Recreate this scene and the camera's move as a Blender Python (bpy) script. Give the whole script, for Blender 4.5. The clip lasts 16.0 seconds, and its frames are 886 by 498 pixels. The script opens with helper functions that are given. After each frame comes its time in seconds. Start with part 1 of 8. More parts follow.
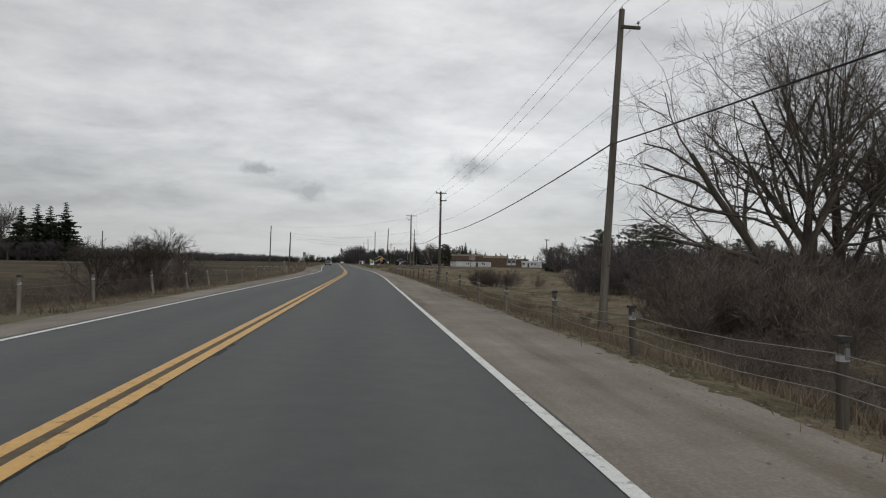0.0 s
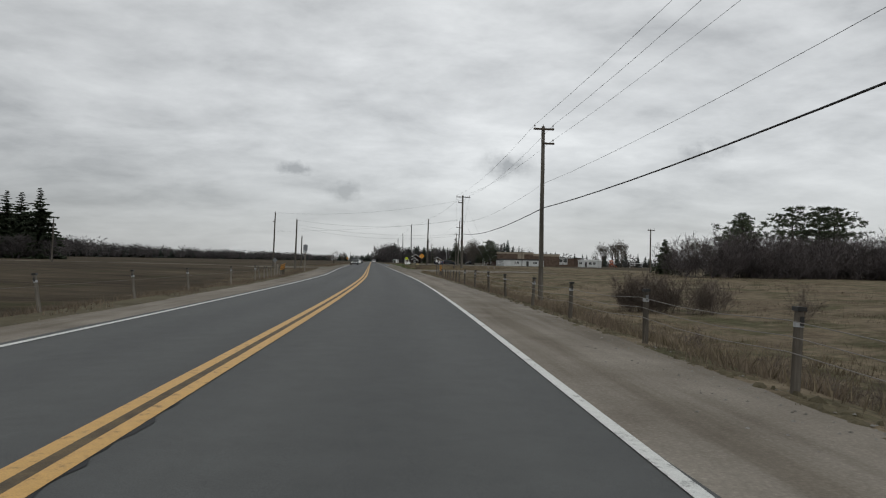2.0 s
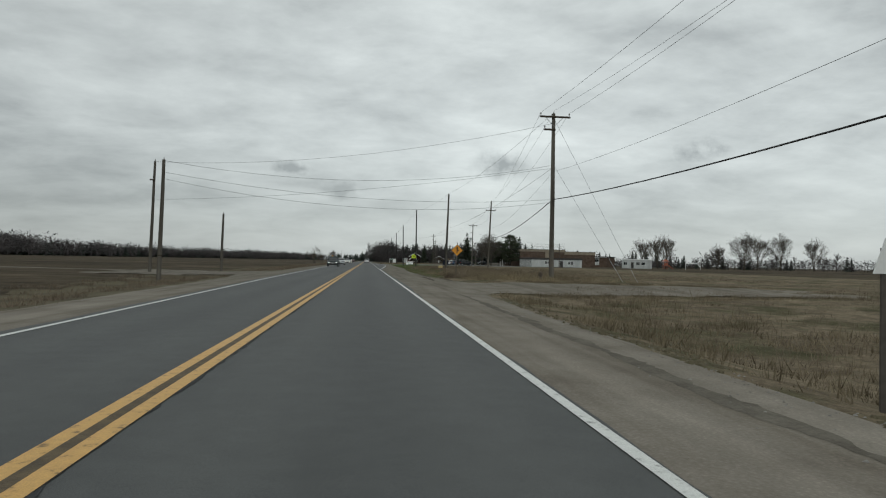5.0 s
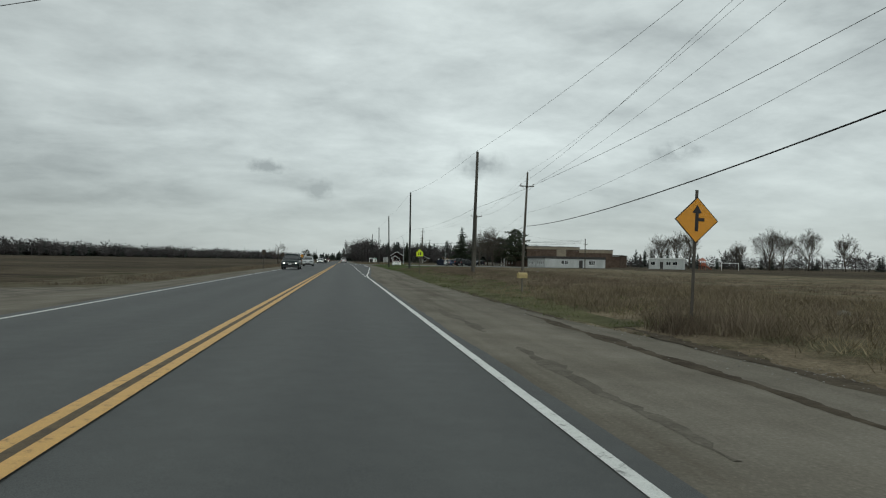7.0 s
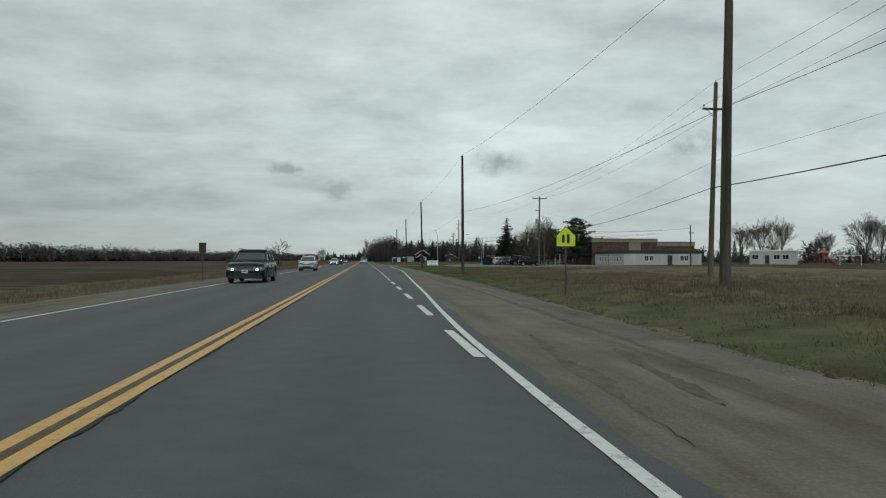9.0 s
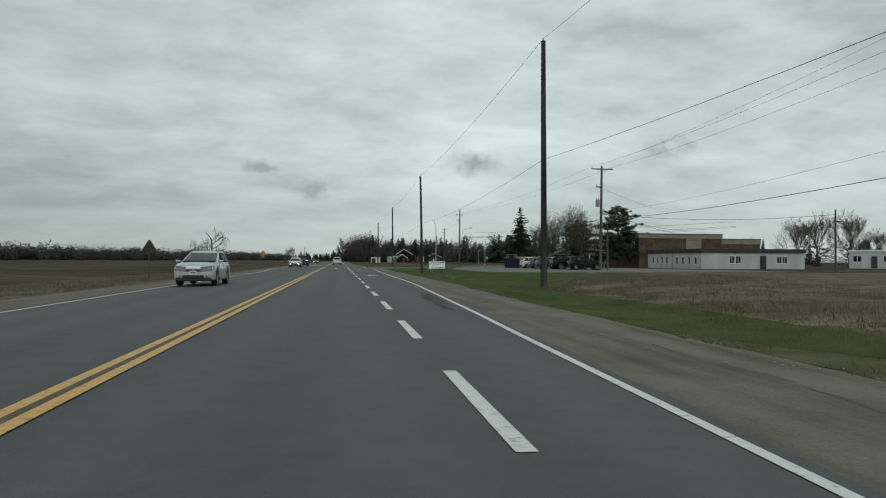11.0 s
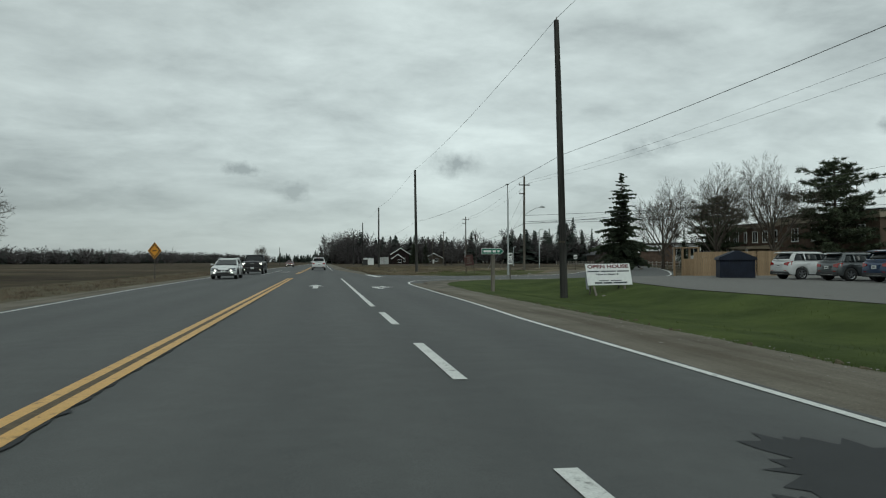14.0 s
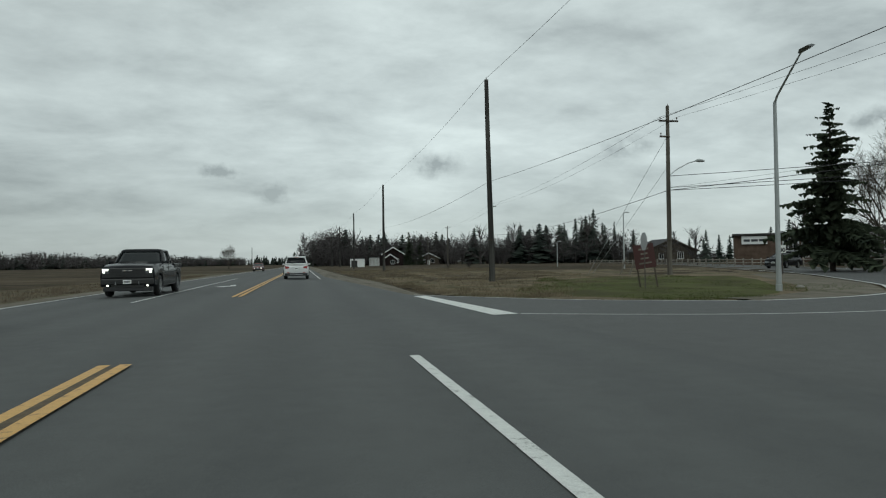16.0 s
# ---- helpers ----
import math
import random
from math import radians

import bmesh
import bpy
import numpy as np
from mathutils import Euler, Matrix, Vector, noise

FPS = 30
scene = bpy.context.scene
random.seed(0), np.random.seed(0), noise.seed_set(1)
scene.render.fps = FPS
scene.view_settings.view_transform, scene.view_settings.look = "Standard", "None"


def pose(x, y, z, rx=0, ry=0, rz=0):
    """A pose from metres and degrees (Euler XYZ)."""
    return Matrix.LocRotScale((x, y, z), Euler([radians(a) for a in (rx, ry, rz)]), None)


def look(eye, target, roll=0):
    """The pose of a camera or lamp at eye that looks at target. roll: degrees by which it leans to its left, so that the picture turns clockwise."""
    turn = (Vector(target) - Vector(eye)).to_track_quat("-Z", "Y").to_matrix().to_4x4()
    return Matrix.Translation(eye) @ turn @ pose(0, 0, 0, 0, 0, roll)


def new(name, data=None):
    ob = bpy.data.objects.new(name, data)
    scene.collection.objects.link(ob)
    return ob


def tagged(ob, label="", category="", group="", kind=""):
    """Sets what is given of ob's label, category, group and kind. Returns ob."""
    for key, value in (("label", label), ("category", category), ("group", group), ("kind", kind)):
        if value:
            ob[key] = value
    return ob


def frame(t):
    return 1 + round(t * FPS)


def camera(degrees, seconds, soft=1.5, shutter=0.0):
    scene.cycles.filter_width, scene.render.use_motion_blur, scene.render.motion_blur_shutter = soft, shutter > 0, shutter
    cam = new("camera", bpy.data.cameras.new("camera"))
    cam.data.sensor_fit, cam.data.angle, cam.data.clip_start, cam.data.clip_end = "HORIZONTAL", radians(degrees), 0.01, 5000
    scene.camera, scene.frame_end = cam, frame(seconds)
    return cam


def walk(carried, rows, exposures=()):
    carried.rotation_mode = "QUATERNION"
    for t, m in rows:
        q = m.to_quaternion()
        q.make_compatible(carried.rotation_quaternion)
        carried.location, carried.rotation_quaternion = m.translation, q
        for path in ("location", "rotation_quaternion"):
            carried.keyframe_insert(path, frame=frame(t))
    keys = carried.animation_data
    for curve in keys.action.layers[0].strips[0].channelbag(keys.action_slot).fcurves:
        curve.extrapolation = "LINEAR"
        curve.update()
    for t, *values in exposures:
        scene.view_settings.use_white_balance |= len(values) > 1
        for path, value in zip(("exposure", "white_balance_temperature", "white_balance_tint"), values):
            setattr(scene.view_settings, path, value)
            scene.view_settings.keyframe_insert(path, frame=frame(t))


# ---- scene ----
cam = camera(67.46, 16.0, soft=1.15)
PATH = [
    (0, -1.210, 0.000, 1.163, 91.277, -1.018, -9.105),
    (0.5, -0.822, 9.899, 1.139, 91.237, -1.154, -9.822),
    (1, -0.416, 19.782, 1.145, 91.272, -0.845, -9.570),
    (1.5, 0.013, 29.637, 1.137, 91.205, -0.968, -7.468),
    (2, 0.426, 39.614, 1.135, 91.128, -1.120, -6.166),
    (2.5, 0.791, 49.578, 1.176, 90.977, -1.451, -5.747),
    (3, 1.091, 59.461, 1.134, 91.119, -1.274, -5.263),
    (3.5, 1.320, 69.209, 1.141, 91.080, -1.387, -5.285),
    (4, 1.501, 78.838, 1.164, 90.967, -1.549, -5.750),
    (4.2, 1.571, 82.692, 1.137, 91.066, -1.495, -5.942),
    (6.5, 1.830, 127.215, 1.181, 91.065, -0.944, -7.833),
    (7, 1.855, 137.148, 1.138, 91.068, -1.093, -8.470),
    (7.5, 1.887, 147.033, 1.139, 90.999, -0.880, -9.054),
    (8, 1.920, 156.925, 1.144, 91.002, -0.636, -9.673),
    (8.5, 1.952, 166.888, 1.129, 90.879, -0.219, -6.368),
    (9, 2.008, 176.648, 1.101, 90.939, -0.020, -6.723),
    (9.2, 2.030, 180.559, 1.135, 90.893, -0.138, -7.060),
    (11.5, 2.308, 226.350, 1.120, 91.015, -0.201, -9.356),
    (12, 2.262, 235.973, 1.134, 91.039, -0.180, -9.839),
    (12.5, 2.220, 245.396, 1.128, 90.982, -0.536, -8.133),
    (13, 2.175, 254.877, 1.138, 91.104, -0.235, -8.516),
    (13.5, 2.136, 264.388, 1.129, 91.035, -0.182, -9.402),
    (14, 2.113, 273.873, 1.137, 91.057, 0.152, -10.332),
    (14.5, 2.096, 283.748, 1.129, 91.055, 0.501, -11.230),
    (15, 2.094, 293.399, 1.111, 91.076, 0.592, -9.279),
    (15.3, 2.089, 299.141, 1.089, 91.108, 0.613, -10.047),
    (15.5, 2.084, 302.964, 1.134, 91.090, 0.646, -10.578),
    (16, 2.064, 312.492, 1.113, 91.107, 0.814, -12.036)]
walk(cam, [(t, pose(*p)) for t, *p in PATH],
     exposures=[(0, 0.1, 6500, 9.5), (1.5, 0.06, 6460, 8.5), (2.5, 0.02, 6420, 7.5), (4.2, 0.0, 6390, 3.5), (6.5, -0.02, 6290, -1), (9, -0.03, 6200, -4.5), (13, -0.03, 6180, -5.5), (16, -0.03, 6170, -4)])

# world: an overcast sky, layered stratocumulus over a pale horizon
world = bpy.data.worlds.new("overcast")
scene.world = world
world.use_nodes = True
nt = world.node_tree
nt.nodes.clear()


def wn(kind, **kw):
    n = nt.nodes.new(kind)
    for k, v in kw.items():
        if k == "op":
            n.operation = v
        elif k == "clamp":
            n.use_clamp = v
        else:
            n.inputs[k].default_value = v
    return n


def wl(a, b, out=0, inp=0):
    nt.links.new(a.outputs[out], b.inputs[inp])


def wmath(op, a, b=None, value=None):
    n = wn("ShaderNodeMath", op=op)
    wl(a, n)
    if b is not None:
        wl(b, n, 0, 1)
    elif value is not None:
        n.inputs[1].default_value = value
    return n


coords = wn("ShaderNodeTexCoord")
split = wn("ShaderNodeSeparateXYZ")
wl(coords, split)
height = wn("ShaderNodeMath", op="MAXIMUM")
nt.links.new(split.outputs[2], height.inputs[0])
height.inputs[1].default_value = -1.0
lift = wmath("ADD", wmath("MAXIMUM", height, value=0.0), value=0.22)
px_ = wn("ShaderNodeMath", op="DIVIDE")
nt.links.new(split.outputs[0], px_.inputs[0])
wl(lift, px_, 0, 1)
py_ = wn("ShaderNodeMath", op="DIVIDE")
nt.links.new(split.outputs[1], py_.inputs[0])
wl(lift, py_, 0, 1)
plane = wn("ShaderNodeCombineXYZ")
wl(px_, plane)
wl(py_, plane, 0, 1)


def wnoise(scale, detail, rough, stretch, offset):
    m = wn("ShaderNodeMapping")
    m.inputs["Scale"].default_value = stretch
    m.inputs["Location"].default_value = offset
    wl(plane, m)
    n = wn("ShaderNodeTexNoise", Scale=scale, Detail=detail, Roughness=rough)
    n.inputs["Distortion"].default_value = 0.25
    wl(m, n)
    return n


big = wnoise(0.62, 5.0, 0.55, (1.0, 0.9, 1.0), (5.3, 2.9, 0.0))
fine = wnoise(2.6, 9.0, 0.60, (0.85, 1.1, 1.0), (7.4, 2.2, 0.0))
pm = wn("ShaderNodeMapping")
pm.inputs["Scale"].default_value = (1.0, 1.0, 2.9)
wl(coords, pm)
puffs = wn("ShaderNodeTexNoise", Scale=8.5, Detail=8.0, Roughness=0.6)
wl(pm, puffs)
mixn = wmath("ADD", wmath("MULTIPLY", big, value=0.46), wmath("ADD", wmath("MULTIPLY", fine, value=0.34), wmath("MULTIPLY", puffs, value=0.20)))
# a few small dark scud clouds low in the sky, their outlines torn
ragged = wn("ShaderNodeTexNoise", Scale=22.0, Detail=5.0, Roughness=0.6)
wl(coords, ragged)
shift = wn("ShaderNodeVectorMath")
shift.operation = "MULTIPLY_ADD"
nt.links.new(ragged.outputs["Color"], shift.inputs[0])
shift.inputs[1].default_value = (0.07, 0.07, 0.035)
shift.inputs[2].default_value = (-0.035, -0.035, -0.0175)


def warp_add(node):
    n = wn("ShaderNodeVectorMath")
    n.operation = "ADD"
    wl(node, n)
    wl(shift, n, 0, 1)
    return n


scud = None
for (dx, dy, dz), wide in (((0.197, 0.970, 0.146), 1.0), ((0.458, 0.874, 0.163), 0.8), ((-0.041, 0.994, 0.104), 0.7),
                           ((-0.11, 0.985, 0.135), 0.6), ((0.70, 0.69, 0.17), 0.8)):
    v = wn("ShaderNodeVectorMath")
    v.operation = "SUBTRACT"
    wl(coords, v)
    v.inputs[1].default_value = (dx, dy, dz)
    sc = wn("ShaderNodeVectorMath")
    sc.operation = "MULTIPLY"
    wl(warp_add(v), sc)
    sc.inputs[1].default_value = (21 / wide, 21 / wide, 44 / wide)
    ln = wn("ShaderNodeVectorMath")
    ln.operation = "LENGTH"
    wl(sc, ln)
    soft = wn("ShaderNodeMath", op="SUBTRACT", clamp=True)
    soft.inputs[0].default_value = 1.1
    nt.links.new(ln.outputs["Value"], soft.inputs[1])
    scud = soft if scud is None else wmath("MAXIMUM", scud, soft)
wisps = wn("ShaderNodeTexNoise", Scale=26.0, Detail=7.0, Roughness=0.6)
wl(coords, wisps)
scud = wmath("MULTIPLY", scud, wmath("SUBTRACT", wmath("MULTIPLY", wisps, value=3.2), value=0.9))
scud = wmath("MULTIPLY", wmath("MAXIMUM", scud, value=0.0), value=0.25)
tone = wmath("SUBTRACT", mixn, scud)
ramp = wn("ShaderNodeValToRGB")
wl(tone, ramp)
els = ramp.color_ramp.elements
els[0].position, els[0].color = 0.34, (0.36, 0.365, 0.375, 1)
els[1].position, els[1].color = 0.64, (0.84, 0.845, 0.85, 1)
e = els.new(0.45)
e.color = (0.55, 0.555, 0.563, 1)
e = els.new(0.53)
e.color = (0.67, 0.675, 0.683, 1)
# paler towards the horizon
band = wn("ShaderNodeMapRange")
wl(height, band)
band.inputs["From Min"].default_value, band.inputs["From Max"].default_value = 0.0, 0.16
band.inputs["To Min"].default_value, band.inputs["To Max"].default_value = 0.72, 0.0
pale = wn("ShaderNodeMix")
pale.data_type = "RGBA"
wl(band, pale)
nt.links.new(ramp.outputs[0], pale.inputs[6])
pale.inputs[7].default_value = (0.45, 0.455, 0.46, 1)
sky = nt.nodes.new("ShaderNodeTexSky")
sky.sky_type, sky.sun_disc = "NISHITA", False
sky.sun_elevation, sky.sun_rotation = radians(38), radians(200)
clear = nt.nodes.new("ShaderNodeBackground")
clear.inputs["Strength"].default_value = 0.006
nt.links.new(sky.outputs[0], clear.inputs[0])
cloud = nt.nodes.new("ShaderNodeBackground")
# the cloud is thicker, so darker, towards the west
west = wn("ShaderNodeMapRange")
nt.links.new(split.outputs[0], west.inputs[0])
west.inputs["From Min"].default_value, west.inputs["From Max"].default_value = -0.75, -0.02
west.inputs["To Min"].default_value, west.inputs["To Max"].default_value = 0.70, 1.0
thick = wn("ShaderNodeVectorMath")
thick.operation = "SCALE"
nt.links.new(pale.outputs[2], thick.inputs[0])
nt.links.new(west.outputs[0], thick.inputs["Scale"])
nt.links.new(thick.outputs[0], cloud.inputs[0])
cloud.inputs["Strength"].default_value = 1.0
both = nt.nodes.new("ShaderNodeAddShader")
nt.links.new(clear.outputs[0], both.inputs[0])
nt.links.new(cloud.outputs[0], both.inputs[1])
outw = nt.nodes.new("ShaderNodeOutputWorld")
nt.links.new(both.outputs[0], outw.inputs[0])

sun = bpy.data.lights.new("sun", "SUN")
sun.energy, sun.angle, sun.color = 0.5, radians(25), (1.0, 0.97, 0.93)
new("sun", sun).matrix_world = look((-20, -60, 60), (0, 0, 0))


# ---- materials ----
def material(name, build, rough=0.8, metal=0.0):
    m = bpy.data.materials.new(name)
    m.use_nodes = True
    t = m.node_tree
    b = t.nodes["Principled BSDF"]
    b.inputs["Roughness"].default_value = rough
    b.inputs["Metallic"].default_value = metal
    if rough >= 0.9:
        b.inputs["Specular IOR Level"].default_value = 0.06
    build(t, b)
    return m


def noise_node(t, scale, detail=4.0, rough=0.55, space="Object", stretch=(1, 1, 1)):
    c = t.nodes.new("ShaderNodeTexCoord")
    mp = t.nodes.new("ShaderNodeMapping")
    mp.inputs["Scale"].default_value = stretch
    n = t.nodes.new("ShaderNodeTexNoise")
    n.inputs["Scale"].default_value, n.inputs["Detail"].default_value, n.inputs["Roughness"].default_value = scale, detail, rough
    t.links.new(c.outputs[space], mp.inputs[0])
    t.links.new(mp.outputs[0], n.inputs[0])
    return n


def ramp_node(t, src, stops, out=0):
    r = t.nodes.new("ShaderNodeValToRGB")
    t.links.new(src.outputs[out], r.inputs[0])
    el = r.color_ramp.elements
    for i, (p, c) in enumerate(stops):
        q = el[i] if i < 2 else el.new(p)
        q.position, q.color = p, (*c, 1)
    return r


def mix_node(t, a, b, fac, mode="MIX"):
    m = t.nodes.new("ShaderNodeMix")
    m.data_type, m.blend_type = "RGBA", mode
    for sock, val in ((m.inputs[6], a), (m.inputs[7], b)):
        if isinstance(val, tuple):
            sock.default_value = (*val, 1)
        else:
            t.links.new(val, sock)
    if isinstance(fac, (int, float)):
        m.inputs[0].default_value = fac
    else:
        t.links.new(fac, m.inputs[0])
    return m.outputs[2]


def bump_node(t, b, src, strength, dist=0.02):
    n = t.nodes.new("ShaderNodeBump")
    n.inputs["Strength"].default_value, n.inputs["Distance"].default_value = strength, dist
    t.links.new(src, n.inputs["Height"])
    t.links.new(n.outputs[0], b.inputs["Normal"])


def mottled(name, dark, light, scale=6.0, rough=0.8, metal=0.0, bump=0.15, fine=60.0, stretch=(1, 1, 1), space="Object", vary=0.0, lo=0.35, hi=0.65):
    """Two scales of variation between two colours, with fine relief."""
    def build(t, b):
        n = noise_node(t, scale, 4.0, 0.6, space, stretch)
        f = noise_node(t, fine, 3.0, 0.6, space, stretch)
        r = ramp_node(t, n, ((lo, dark), (hi, light)))
        g = ramp_node(t, f, ((0.3, (0.78, 0.78, 0.78)), (0.7, (1.12, 1.12, 1.12))))
        col = mix_node(t, r.outputs[0], g.outputs[0], 1.0, "MULTIPLY")
        if vary:
            oi = t.nodes.new("ShaderNodeObjectInfo")
            rr = ramp_node(t, oi, ((0.0, (1 - vary,) * 3), (1.0, (1 + vary,) * 3)), out=5)
            col = mix_node(t, col, rr.outputs[0], 1.0, "MULTIPLY")
        t.links.new(col, b.inputs["Base Color"])
        if bump:
            bump_node(t, b, f.outputs[0], bump)
    return material(name, build, rough, metal)


def plain(name, colour, rough=0.5, metal=0.0, coat=0.0, vary=0.06):
    def build(t, b):
        n = noise_node(t, 9.0, 3.0)
        r = ramp_node(t, n, ((0.3, tuple(c * (1 - vary) for c in colour)), (0.7, tuple(min(1, c * (1 + vary)) for c in colour))))
        t.links.new(r.outputs[0], b.inputs["Base Color"])
        b.inputs["Coat Weight"].default_value = coat
    return material(name, build, rough, metal)


def glowing(name, colour, strength):
    def build(t, b):
        b.inputs["Base Color"].default_value = (*colour, 1)
        b.inputs["Emission Color"].default_value = (*colour, 1)
        b.inputs["Emission Strength"].default_value = strength
    return material(name, build, 0.3)


def asphalt_build(tint, wear):
    def build(t, b):
        n1 = noise_node(t, 0.35, 5.0, 0.6, "UV", (1, 0.25, 1))
        n2 = noise_node(t, 3.0, 4.0, 0.65, "Object")
        n3 = noise_node(t, 140.0, 2.0, 0.7, "Object")
        c = ramp_node(t, n1, ((0.3, tuple(x * 0.92 for x in tint)), (0.7, tuple(x * 1.06 for x in tint)))).outputs[0]
        c = mix_node(t, c, ramp_node(t, n2, ((0.3, (0.9, 0.9, 0.9)), (0.7, (1.08, 1.08, 1.08)))).outputs[0], 1.0, "MULTIPLY")
        c = mix_node(t, c, ramp_node(t, n3, ((0.3, (0.7, 0.7, 0.7)), (0.7, (1.25, 1.25, 1.25)))).outputs[0], 1.0, "MULTIPLY")
        if wear:   # paler wheel tracks and a darker oil strip along each lane
            uv = t.nodes.new("ShaderNodeTexCoord")
            sp = t.nodes.new("ShaderNodeSeparateXYZ")
            t.links.new(uv.outputs["UV"], sp.inputs[0])
            w = t.nodes.new("ShaderNodeMath")
            w.operation = "MULTIPLY"
            w.inputs[1].default_value = 2 * math.pi / 1.75
            t.links.new(sp.outputs[0], w.inputs[0])
            s = t.nodes.new("ShaderNodeMath")
            s.operation = "COSINE"
            t.links.new(w.outputs[0], s.inputs[0])
            r = t.nodes.new("ShaderNodeMapRange")
            t.links.new(s.outputs[0], r.inputs[0])
            r.inputs[1].default_value = -1.0
            k = ramp_node(t, r, ((0.0, (1.06, 1.06, 1.06)), (1.0, (0.93, 0.93, 0.94))))
            c = mix_node(t, c, k.outputs[0], 1.0, "MULTIPLY")
        t.links.new(c, b.inputs["Base Color"])
        b.inputs["Specular IOR Level"].default_value = 0.25
        bump_node(t, b, n3.outputs[0], 0.35, 0.006)
    return build


ASPHALT = material("asphalt", asphalt_build((0.088, 0.091, 0.090), True), 0.82)
LOT = material("parking_asphalt", asphalt_build((0.140, 0.137, 0.128), False), 0.85)
SIDEPAVE = material("side_road_asphalt", asphalt_build((0.094, 0.096, 0.095), False), 0.84)
PATCH = material("asphalt_patch", asphalt_build((0.032, 0.034, 0.036), False), 0.8)


def paint_build(colour):
    def build(t, b):
        n = noise_node(t, 9.0, 6.0, 0.7)
        f = noise_node(t, 120.0, 2.0)
        c = ramp_node(t, n, ((0.33, tuple(x * 0.30 for x in colour)), (0.43, tuple(x * 0.86 for x in colour)), (0.7, colour)))
        g = ramp_node(t, f, ((0.3, (0.82, 0.82, 0.82)), (0.7, (1.1, 1.1, 1.1))))
        t.links.new(mix_node(t, c.outputs[0], g.outputs[0], 1.0, "MULTIPLY"), b.inputs["Base Color"])
        bump_node(t, b, f.outputs[0], 0.2, 0.004)
    return build


WHITE_LINE = material("white_road_paint", paint_build((0.68, 0.69, 0.66)), 0.6)
YELLOW_LINE = material("yellow_road_paint", paint_build((0.62, 0.365, 0.105)), 0.6)
TAR_BROWN = mottled("brown_tar_between_lines", (0.060, 0.045, 0.026), (0.120, 0.086, 0.044), 5.0, 0.85, bump=0.3, fine=70.0)


def gravel_build(t, b):
    """Packed gravel with wheel streaks along the road and single stones."""
    lanes = noise_node(t, 1.3, 4.0, 0.6, "UV", (1.0, 0.05, 1))
    blot_ = noise_node(t, 0.55, 5.0, 0.65)
    grit = noise_node(t, 38.0, 3.0, 0.7)
    c = ramp_node(t, blot_, ((0.3, (0.180, 0.159, 0.133)), (0.7, (0.272, 0.247, 0.212)))).outputs[0]
    c = mix_node(t, c, ramp_node(t, lanes, ((0.36, (0.74, 0.72, 0.69)), (0.5, (0.98, 0.98, 0.98)), (0.68, (1.15, 1.15, 1.15)))).outputs[0], 1.0, "MULTIPLY")
    vor = t.nodes.new("ShaderNodeTexVoronoi")
    vor.inputs["Scale"].default_value = 26.0
    co = t.nodes.new("ShaderNodeTexCoord")
    t.links.new(co.outputs["Object"], vor.inputs["Vector"])
    c = mix_node(t, c, ramp_node(t, vor, ((0.0, (1.20, 1.19, 1.17)), (0.22, (1.0, 1.0, 1.0)), (0.6, (0.90, 0.90, 0.89)))).outputs[0], 1.0, "MULTIPLY")
    c = mix_node(t, c, ramp_node(t, grit, ((0.3, (0.86, 0.86, 0.86)), (0.7, (1.12, 1.12, 1.12)))).outputs[0], 1.0, "MULTIPLY")
    sep, along = t.nodes.new("ShaderNodeSeparateXYZ"), t.nodes.new("ShaderNodeMapRange")   # dirtier, greyer gravel past the farm entrance
    t.links.new(co.outputs["Object"], sep.inputs[0])
    t.links.new(sep.outputs[1], along.inputs[0])
    along.inputs["From Min"].default_value, along.inputs["From Max"].default_value = 95.0, 150.0
    c = mix_node(t, c, mix_node(t, c, (0.74, 0.75, 0.73), 1.0, "MULTIPLY"), along.outputs[0])
    t.links.new(c, b.inputs["Base Color"])
    bump_node(t, b, grit.outputs[0], 0.5, 0.02)


GRAVEL = material("gravel", gravel_build, 0.95)
LAWN = mottled("mown_lawn", (0.040, 0.056, 0.016), (0.072, 0.094, 0.027), 0.5, 0.95, bump=0.6, fine=30.0)
DIRT = mottled("bare_dirt", (0.105, 0.094, 0.078), (0.20, 0.182, 0.152), 1.2, 0.95, bump=0.8, fine=25.0)


